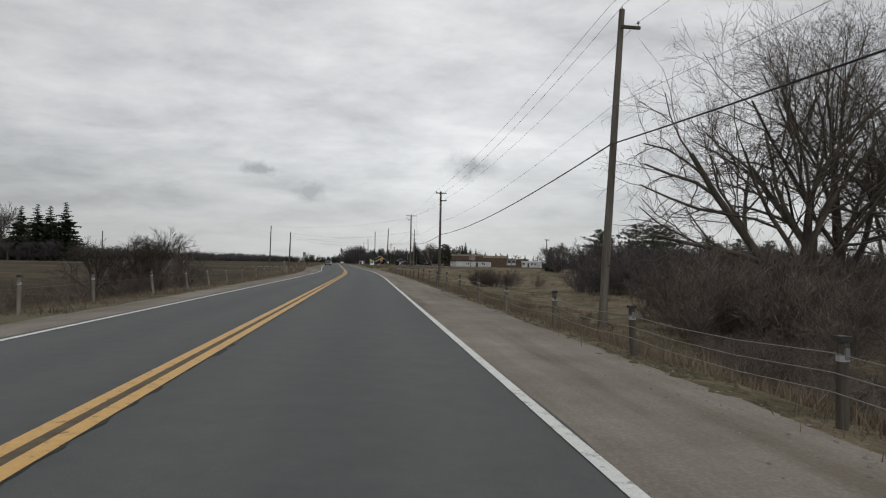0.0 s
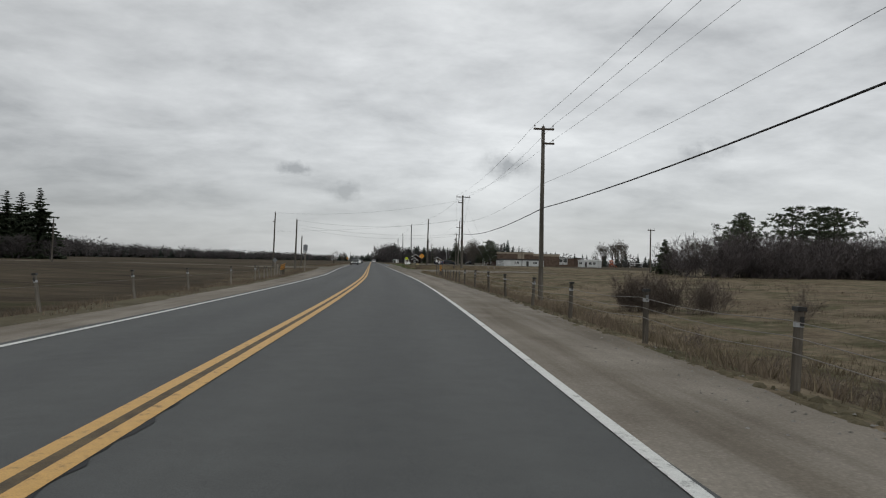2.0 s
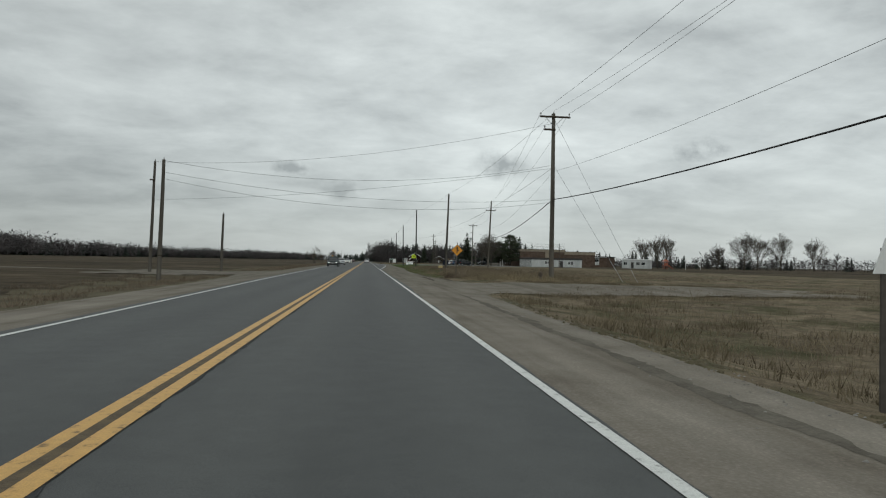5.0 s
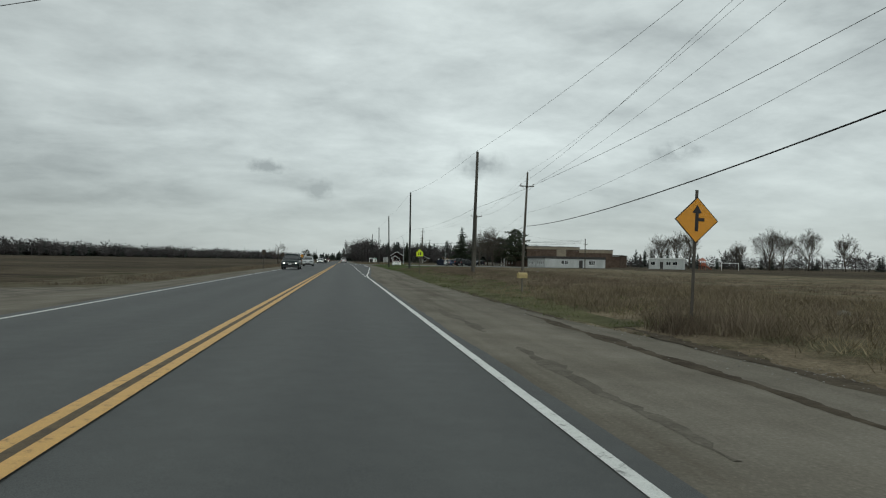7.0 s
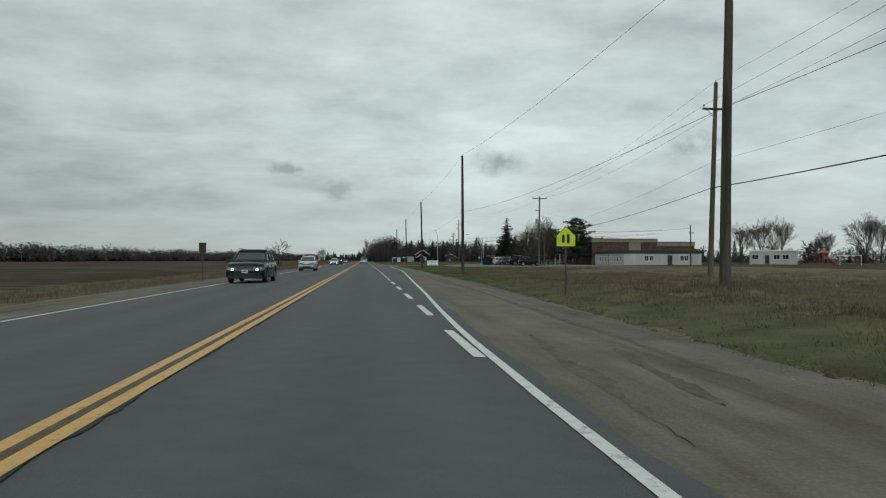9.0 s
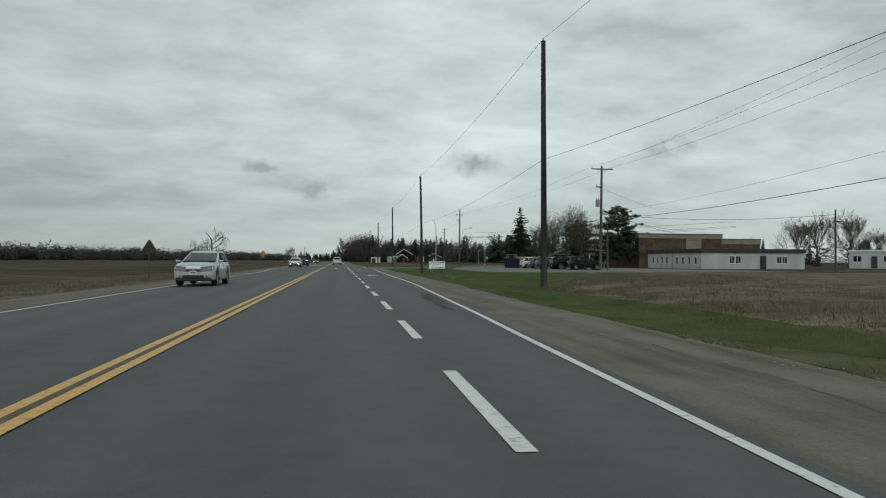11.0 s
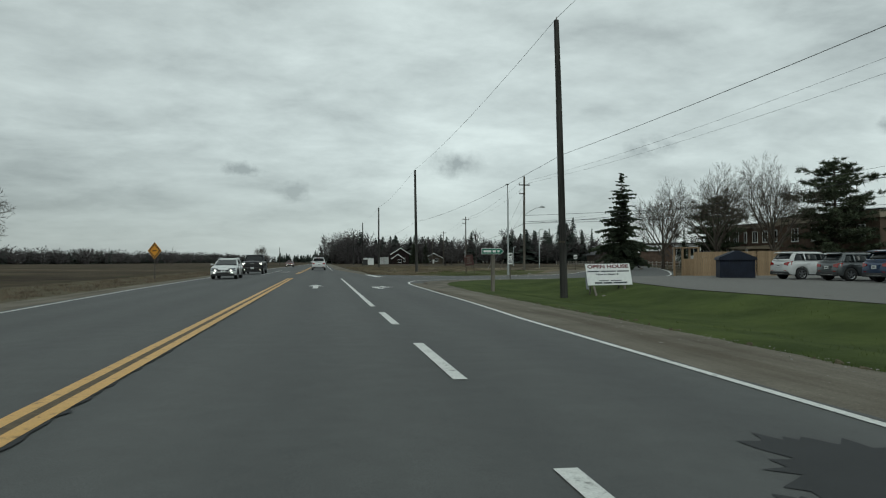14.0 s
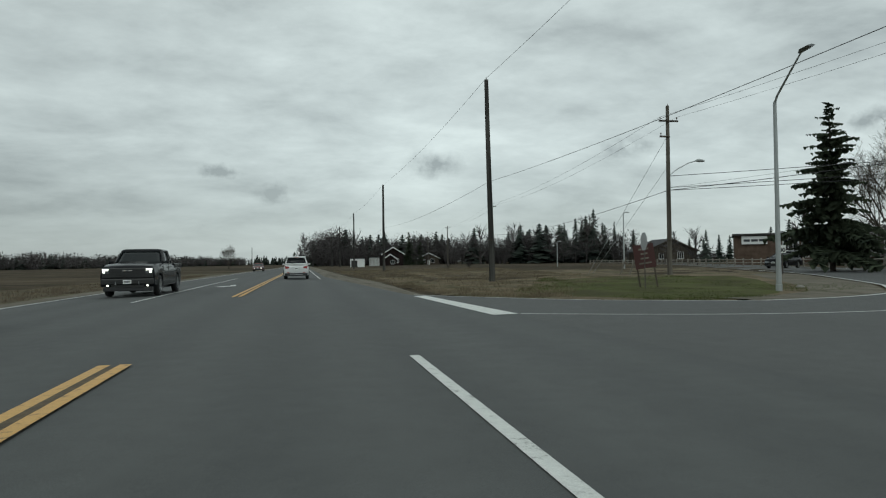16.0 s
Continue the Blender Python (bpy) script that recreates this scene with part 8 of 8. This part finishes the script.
    def outline(k, grow=0.0):
        """The plan of the shell at height k, 0 at the belt and 1 at the roof's edge."""
        yfr = ycowl + (wtop * L - ycowl) * (k ** 0.94) + 0.10 * (1 - k) + grow
        yre = yb + (yt - yb) * k ** (1.5 if not bed else 1.0) - grow
        w = wbot + (wt - wbot) * k ** 1.25 + grow
        bow, rb = 0.17 - 0.06 * k, 0.09
        pts = [(x * w, yfr - bow * abs(x) ** 2.4) for x in (0.90, 0.68, 0.36, 0.0, -0.36, -0.68, -0.90)]
        a, e = yfr - bow - 0.07, yre + rb + 0.10
        stops = [a, a - 0.045, max(y_b + 0.045, e + 0.30), max(y_b - 0.045, e + 0.24), max(y_c + 0.04, e + 0.18), max(y_c - 0.04, e + 0.14), e + (0.10 if not bed else 0.02), e]
        side = [(w * (1 - 0.018 * (1 - min(1.0, (a - q) / 0.5)) - 0.03 * (1 - min(1.0, (q - e) / 0.6))), q) for q in stops]
        back = [(x * w, yre + rb * abs(x) ** 2.2) for x in (-0.86, -0.45, 0.0, 0.45, 0.86)]
        return pts[::-1] + [(x, y) for x, y in side] + back[::-1] + [(-x, y) for x, y in side[::-1]]

    zb_, ze_ = belt - 0.015, zt - 0.075
    ks = (0.0, 0.06, 0.28, 0.52, 0.76, 0.93, 1.0)
    grid = [[Vector((x, y, zb_ + (ze_ - zb_) * k)) for x, y in outline(k)] for k in ks]
    inner = [[Vector((x, y, zb_ + (ze_ - zb_) * k)) for x, y in outline(k, -0.012)] for k in ks]
    count = len(grid[0])
    F0, S0, K0, T0 = range(0, 6), 7, range(15, 19), 20   # front, first side, back, second side

    def patch(name, rings_, cols, rows_, mat, parent):
        b = B()
        cols = list(cols)
        for r in rows_:
            for c in cols:
                d = (c + 1) % count
                b.add([rings_[r][c], rings_[r][d], rings_[r + 1][d], rings_[r + 1][c]], [(0, 1, 2, 3)])
        me = b.mesh(name, mat, False)
        bm = bmesh.new()
        bm.from_mesh(me)
        bmesh.ops.remove_doubles(bm, verts=bm.verts, dist=1e-5)
        bmesh.ops.recalc_face_normals(bm, faces=bm.faces)
        if sum(f.normal.dot(f.calc_center_median() - Vector((0, (yb + ycowl) / 2, belt))) for f in bm.faces) < 0:
            bmesh.ops.reverse_faces(bm, faces=bm.faces)
        bm.to_mesh(me)
        bm.free()
        me.shade_smooth()
        q = part(name, me, None, parent)
        md = q.modifiers.new("thick", "SOLIDIFY")
        md.thickness, md.offset = 0.012, -1.0
        return q

    glass_rows = range(1, 5)
    patch("windscreen", inner, F0, glass_rows, GLASS_DARK, cabin)
    patch("rear_window", inner, K0, range(2, 5), GLASS_DARK, cabin)
    for first in (S0, T0):
        names = [(first + n) for n in range(7)]
        if first == T0:
            names = names[::-1]
        # runs: front pillar edge, front window, post, rear window, post, quarter window, back pillar
        for n in ((1, 3, 5) if not bed else (1, 3)):
            patch("side_window", inner, [names[n]], glass_rows, GLASS_DARK, cabin)
        for n in ((0, 2, 4, 6) if not bed else (0, 2, 4, 5, 6)):
            patch("pillar", grid, [names[n]], glass_rows, BLACK if n == 2 else paint, cabin)
    for c in (6, 14, 19, count - 1):
        patch("pillar", grid, [c], glass_rows, paint, cabin)
    patch("tailgate_panel", grid, K0, (1,), paint, cabin)
    patch("belt_band", grid, range(count), (0,), paint, cabin)
    top_ring = [grid[5], grid[6]]
    cy = (wtop * L + yt) / 2
    for sh, up_ in ((0.955, 0.035), (0.86, 0.058), (0.55, 0.072), (0.02, 0.076)):
        top_ring.append([Vector((v.x * sh, cy + (v.y - cy) * (1 - (1 - sh) * 0.55 if sh > 0.5 else sh), ze_ + up_)) for v in grid[6]])
    patch("roof", top_ring, range(count), range(len(top_ring) - 1), paint, cabin)
    for s in (-1, 1):
        mirror = B().loft([[(s * (wbot + 0.02 + i * 0.18), ycowl - 0.28 + p * 0.06, belt + 0.07 + q * (0.04 + 0.02 * i)) for p, q in ((1, 0), (0.4, 1), (-1, 0.8), (-1, -0.8), (0.4, -1))] for i in (0, 1)])
        part("door_mirror", mirror, paint if kind != "van" else PLASTIC, ob)
        if rails and not bed:
            part("roof_rail", B().tube([(s * (wt - 0.05), yt + 0.12, zt - 0.01), (s * (wt - 0.03), yt + 0.3, zt + 0.03), (s * (wt - 0.03), wtop * L - 0.25, zt + 0.03), (s * (wt - 0.03), wtop * L - 0.05, zt - 0.01)], 0.018, 6), PLASTIC if name != "wagon" else CHROME, cabin)
        for yy in (yf, yr):
            wheel(ob, s * (W / 2 - 0.12), yy, wr, 0.22, s)
            if clad:
                arch = [(s * (W / 2 + 0.004), yy + (R + 0.01) * math.cos(t), wr + (R + 0.01) * math.sin(t)) for t in np.linspace(0.0, math.pi, 14)]
                part("arch_trim", B().tube(arch, 0.03, 5), PLASTIC, ob)
        part("sill_trim", B().box((s * (W / 2 - 0.05) - 0.03, yr + R, sill - 0.04), (s * (W / 2 - 0.05) + 0.03, yf - R, sill + 0.08)), PLASTIC, ob)
        part("door_handle", B().box((s * (W / 2 - 0.0) - 0.012, yf - R - 1.15, belt - 0.16), (s * W / 2 + 0.014, yf - R - 0.95, belt - 0.13)), paint, ob)
        part("door_handle", B().box((s * (W / 2 - 0.0) - 0.012, yf - R - 2.0 + (0.15 if bed else 0), belt - 0.15), (s * W / 2 + 0.014, yf - R - 1.8 + (0.15 if bed else 0), belt - 0.12)), paint, ob)
        for yy in (yf - R - 0.08, yf - R - 1.2):
            part("door_gap", B().box((s * (W / 2 - 0.012) - 0.008, yy - 0.005, sill + 0.12), (s * (W / 2 - 0.012) + 0.008, yy + 0.005, belt - 0.06)), BLACK, ob)
    # front
    hz = nose - 0.12 if not bed else nose - 0.12
    for s in (-1, 1):
        x0, x1 = W / 2 - 0.50, W / 2 - 0.10
        lift = 0.06 if bed else 0.0

        def lamp(grow, out):
            cols = ((W / 2 - 0.56 - grow, 0.004, nose - 0.15, -0.028, nose - 0.01), (W / 2 - 0.32, 0.0, nose - 0.155, -0.038, nose + 0.025), (W / 2 - 0.14, -0.03, nose - 0.14, -0.085, nose + 0.04), (W / 2 - 0.04, -0.14, nose - 0.10, -0.24 - grow, nose + 0.03))
            return B().loft([[(s * x, ends + y0 + out, z0 - grow - lift), (s * x, ends + y1 + out, z1 + grow - lift), (s * x, ends + y1 - 0.12, z1 + grow - 0.02 - lift), (s * x, ends + y0 - 0.12, z0 - grow - lift)] for x, y0, z0, y1, z1 in cols])

        lampo = None
        if not bed:
            part("lamp_frame", lamp(0.018, 0.008), BLACK, ob)
            lampo = part("headlight", lamp(0.0, 0.02), LENS, ob)
        if lit and not bed:
            part("lit_lamp", B().tube([(s * (x0 + 0.13), ends - 0.10, hz + 0.005), (s * (x0 + 0.13), ends + 0.02, hz + 0.005)], [0.05, 0.06 if not bed else 0.085], 12), LIT, lampo)
        fg = part("fog_light", B().tube([(s * (W / 2 - 0.30), ends - 0.12, 0.46), (s * (W / 2 - 0.30), ends + 0.006, 0.46)], 0.036, 10), LENS if not lit or kind == "van" else LIT, ob)
    if bed:   # a tall blunt front: one black panel with hooked lamps at its corners
        face_ = part("front_panel", B().box((-(W / 2 - 0.10), ends - 0.2, 0.74), (W / 2 - 0.10, ends + 0.035, nose + 0.03)), BLACK, ob, "tall black grille panel", bevel=0.04)
        for k in range(5):
            part("grille_bar", B().box((-(W / 2 - 0.42), ends + 0.03, 0.80 + k * 0.062), (W / 2 - 0.42, ends + 0.052, 0.822 + k * 0.062)), PLASTIC, face_)
        part("badge_bar", B().prism([(-0.17, nose - 0.10), (-0.06, nose - 0.10), (-0.05, nose - 0.075), (0.05, nose - 0.075), (0.06, nose - 0.10), (0.17, nose - 0.10), (0.17, nose - 0.06), (-0.17, nose - 0.06)], ends + 0.05, ends + 0.066), CHROME, face_)
        for s in (-1, 1):
            xo = s * (W / 2 - 0.23)
            lamp_ = part("corner_lamp", B().box((xo - 0.13, ends - 0.05, nose - 0.20), (xo + 0.13, ends + 0.045, nose + 0.0)), LENS, ob, bevel=0.015)
            part("lit_lamp", B().box((xo - 0.11, ends + 0.04, nose - 0.075), (xo + 0.11, ends + 0.052, nose - 0.02)), LIT, lamp_)
            part("lit_lamp", B().box((xo + s * 0.055 - 0.04, ends + 0.04, nose - 0.17), (xo + s * 0.055 + 0.04, ends + 0.052, nose - 0.078)), LIT, lamp_)
            part("tow_hook", B().tube([(s * 0.42, ends - 0.02, 0.50), (s * 0.42, ends + 0.09, 0.52), (s * 0.42, ends + 0.09, 0.60), (s * 0.42, ends - 0.02, 0.61)], 0.014, 6), STEEL, ob)
        part("front_fender_bar", B().box((-(W / 2 - 0.06), ends - 0.3, 0.50), (W / 2 - 0.06, ends + 0.07, 0.73)), BLACK, ob, "deep black front bar", bevel=0.045)
    gz = 0.13 if not bed else 0.26
    if not bed:
        part("grille", B().box((-(W / 2 - 0.52), ends - 0.1, hz - gz / 2 - (0.10 if bed else 0.01)), (W / 2 - 0.52, ends + 0.012, hz + gz / 2 - 0.02)), BLACK, ob, bevel=0.01)
    for k in range(3 if not bed else 0):
        z = hz - gz / 2 + (gz / (3 if not bed else 5)) * (k + 0.35) - (0.05 if bed else 0)
        part("grille_bar", B().box((-(W / 2 - 0.55), ends + 0.006, z), (W / 2 - 0.55, ends + 0.018, z + 0.014)), CHROME if kind == "suv" or kind == "van" else PLASTIC, ob)
    if not bed:
        part("badge", B().tube([(0, ends + 0.01, hz - 0.01), (0, ends + 0.024, hz - 0.01)], 0.055, 14), CHROME, ob)
    part("lower_intake", B().box((-(W / 2 - 0.42), ends - 0.12, 0.38), (W / 2 - 0.42, ends + 0.004, 0.50)), BLACK, ob, bevel=0.01)
    part("front_skirt", B().box((-(W / 2 - 0.13), ends - 0.3, 0.24), (W / 2 - 0.13, ends - 0.012, 0.40)), PLASTIC, ob, bevel=0.03)
    po = 0.062 if bed else 0.0
    pl = part("number_plate", B().box((-0.15, ends + 0.012 + po, 0.53), (0.15, ends + 0.02 + po, 0.68)), WHITE, ob)
    part("plate_bar", B().box((-0.11, ends + 0.02 + po, 0.58), (0.11, ends + 0.023 + po, 0.63)), PRINT, pl)
    for s in (-1, 1):
        part("wiper", B().tube([(s * 0.1 + 0.1, ycowl + 0.08, belt + 0.055), (s * 0.1 + 0.55, ycowl + 0.02, belt + 0.075)], 0.012, 5), BLACK, cabin)
    # rear
    if bed:
        back = part("bed_wall", B().box((-(W / 2 - 0.08), -ends + 0.05, belt - 0.2), (W / 2 - 0.08, -ends + 0.12, belt + 0.0)), paint, ob, bevel=0.02)
        for s in (-1, 1):
            part("bed_side", B().box((s * (W / 2 - 0.06) - 0.05, -ends + 0.06, belt - 0.2), (s * (W / 2 - 0.06) + 0.05, yb - 0.02, belt + 0.02)), paint, ob, bevel=0.02)
            part("bed_rail", B().box((s * (W / 2 - 0.06) - 0.055, -ends + 0.05, belt + 0.12), (s * (W / 2 - 0.06) + 0.055, yb - 0.03, belt + 0.15)), PLASTIC, ob)
    for s in (-1, 1):
        tz = belt - 0.24
        tl_ = B().loft([[(s * (W / 2 - 0.42), -ends + 0.02, tz + 0.02), (s * (W / 2 - 0.42), -ends - 0.015, tz + 0.03), (s * (W / 2 - 0.42), -ends - 0.01, tz + 0.13), (s * (W / 2 - 0.42), -ends + 0.05, tz + 0.13)],
                        [(s * (W / 2 - 0.16), -ends + 0.03, tz - 0.03), (s * (W / 2 - 0.16), -ends + 0.0, tz - 0.01), (s * (W / 2 - 0.16), -ends + 0.02, tz + 0.19), (s * (W / 2 - 0.16), -ends + 0.10, tz + 0.19)],
                        [(s * (W / 2 - 0.045), -ends + 0.22, tz + 0.02), (s * (W / 2 - 0.03), -ends + 0.18, tz + 0.03), (s * (W / 2 - 0.05), -ends + 0.2, tz + 0.22), (s * (W / 2 - 0.07), -ends + 0.3, tz + 0.22)]])
        part("tail_light", tl_, TAIL, ob)
        part("reflector", B().box((s * (W / 2 - 0.34) - 0.09, -ends - 0.006, 0.50), (s * (W / 2 - 0.34) + 0.09, -ends + 0.02, 0.535)), TAIL, ob)
    part("rear_skirt", B().box((-(W / 2 - 0.10), -ends - 0.005, 0.27), (W / 2 - 0.10, -ends + 0.3, 0.47)), PLASTIC, ob, bevel=0.03)
    part("rear_trim", B().box((-0.46, -ends - 0.014, 0.33), (0.46, -ends - 0.004, 0.37)), CHROME, ob)
    pl = part("number_plate", B().box((-0.15, -ends - 0.022, belt - 0.33), (0.15, -ends - 0.012, belt - 0.18)), WHITE, ob)
    part("plate_bar", B().box((-0.11, -ends - 0.026, belt - 0.28), (0.11, -ends - 0.022, belt - 0.23)), PRINT, pl)
    part("plate_recess", B().box((-0.34, -ends - 0.012, belt - 0.37), (0.34, -ends + 0.05, belt - 0.14)), paint, ob, bevel=0.02)
    if not bed:
        sp_ = part("spoiler", B().loft([[(-(wt - 0.02), yt - 0.20, zt - 0.075), (-(wt - 0.02), yt + 0.1, zt - 0.03), (-(wt - 0.02), yt + 0.1, zt + 0.005), (-(wt - 0.02), yt - 0.2, zt - 0.05)],
                                        [(wt - 0.02, yt - 0.20, zt - 0.075), (wt - 0.02, yt + 0.1, zt - 0.03), (wt - 0.02, yt + 0.1, zt + 0.005), (wt - 0.02, yt - 0.2, zt - 0.05)]]), paint, cabin)
        part("brake_light", B().box((-0.16, yt - 0.207, zt - 0.072), (0.16, yt - 0.199, zt - 0.055)), TAIL, sp_)
        part("rear_wiper", B().tube([(0.02, yb - 0.07, belt + 0.06), (-0.35, yb - 0.05, belt + 0.14)], 0.012, 5), BLACK, cabin)
    return ob


WHITECAR = car_paint("white_car_paint", (0.60, 0.61, 0.61), 0.0)
PEARL = car_paint("silver_white_car_paint", (0.46, 0.48, 0.48), 0.15)
DARKGREEN = dark_paint("dark_green_car_paint", (0.010, 0.018, 0.017))
BLACKCAR = dark_paint("black_car_paint", (0.007, 0.008, 0.010))
BLUECAR = car_paint("blue_car_paint", (0.016, 0.040, 0.095), 0.3)
NAVYCAR = dark_paint("dark_grey_car_paint", (0.012, 0.014, 0.016))
GREYCAR = car_paint("grey_car_paint", (0.10, 0.11, 0.115), 0.5)


def onroad(x, y, ang):
    return Matrix.Translation((x, y, level(x, y))) @ Matrix.Rotation(radians(ang), 4, "Z")


vehicle("suv", "white compact SUV driving ahead, seen from behind", onroad(1.68, 365.0, 0), WHITECAR, L=4.65, W=1.84, H=1.70, clad=True)
vehicle("minivan", "dark green minivan with lit headlights in the oncoming lane", onroad(-3.95, 213.3, 180), DARKGREEN, L=5.1, W=1.95, H=1.75, wb=3.0, front=1.0, hood=1.02, belt=1.06, nose=0.80, cowl=0.30, wtop=0.06, rtop=-0.45, rbot=-0.49, lit=True, kind="van")
vehicle("suv", "silver-white rounded SUV in the oncoming lane", onroad(-4.0, 248.9, 180), PEARL, L=4.5, W=1.74, H=1.60, wb=2.72, front=0.93, hood=1.00, belt=1.04, nose=0.84, cowl=0.265, wtop=0.0, rtop=-0.40, rbot=-0.485, wr=0.37)
vehicle("wagon", "white station wagon with lit headlights in the oncoming lane", onroad(-4.7, 324.6, 180), WHITECAR, L=4.58, W=1.80, H=1.50, wb=2.63, front=0.88, hood=0.93, belt=0.97, nose=0.74, cowl=0.235, wtop=0.01, rtop=-0.42, rbot=-0.48, wr=0.33, lit=True, kind="wagon", clad=True)
vehicle("pickup_truck", "black pickup truck with lit headlights in the oncoming lane", onroad(-4.5, 343.0, 180), BLACKCAR, L=5.85, W=2.03, H=1.93, wb=3.75, front=0.98, hood=1.28, belt=1.30, nose=1.12, cowl=0.215, wtop=0.12, wr=0.42, lit=True, kind="pickup", sill=0.45)
vehicle("sedan", "distant dark red car with lit headlights in the oncoming lane", onroad(-5.3, 433, 180), car_paint("maroon_car_paint", (0.09, 0.015, 0.012)), L=4.6, W=1.8, H=1.46, hood=0.92, belt=0.95, nose=0.72, cowl=0.23, wtop=0.02, rtop=-0.25, rbot=-0.40, lit=True, kind="wagon", rails=False)
# parked in the school lot
G = "cars parked in the school lot"
vehicle("suv", "white SUV parked in the school lot", onroad(29.65, 307.2, -93), WHITECAR, L=4.4, W=1.82, H=1.56, group=G)
vehicle("suv", "grey-blue crossover parked in the school lot", onroad(29.95, 304.0, -93), GREYCAR, L=4.3, W=1.8, H=1.46, belt=0.96, hood=0.93, group=G)
vehicle("suv", "blue SUV parked in the school lot", onroad(30.1, 301.0, -94), BLUECAR, L=4.5, W=1.84, H=1.55, belt=1.0, hood=0.97, group=G)
vehicle("suv", "white hatchback parked in the school lot", onroad(31.2, 298.6, -94), WHITECAR, L=4.3, W=1.8, H=1.55, group=G)
vehicle("suv", "large black SUV parked in the school lot", onroad(30.75, 296.0, -95), BLACKCAR, L=4.9, W=2.0, H=1.86, hood=1.12, belt=1.15, nose=0.95, wb=2.95, wr=0.39, group=G)
vehicle("suv", "black boxy SUV parked in the school lot", onroad(31.1, 291.9, -96), NAVYCAR, L=3.95, W=1.78, H=1.6, wb=2.5, front=0.75, group=G)
vehicle("suv", "black SUV waiting on the side road", onroad(49.4, 370.5, 118), BLACKCAR, L=4.8, W=1.9, H=1.72)
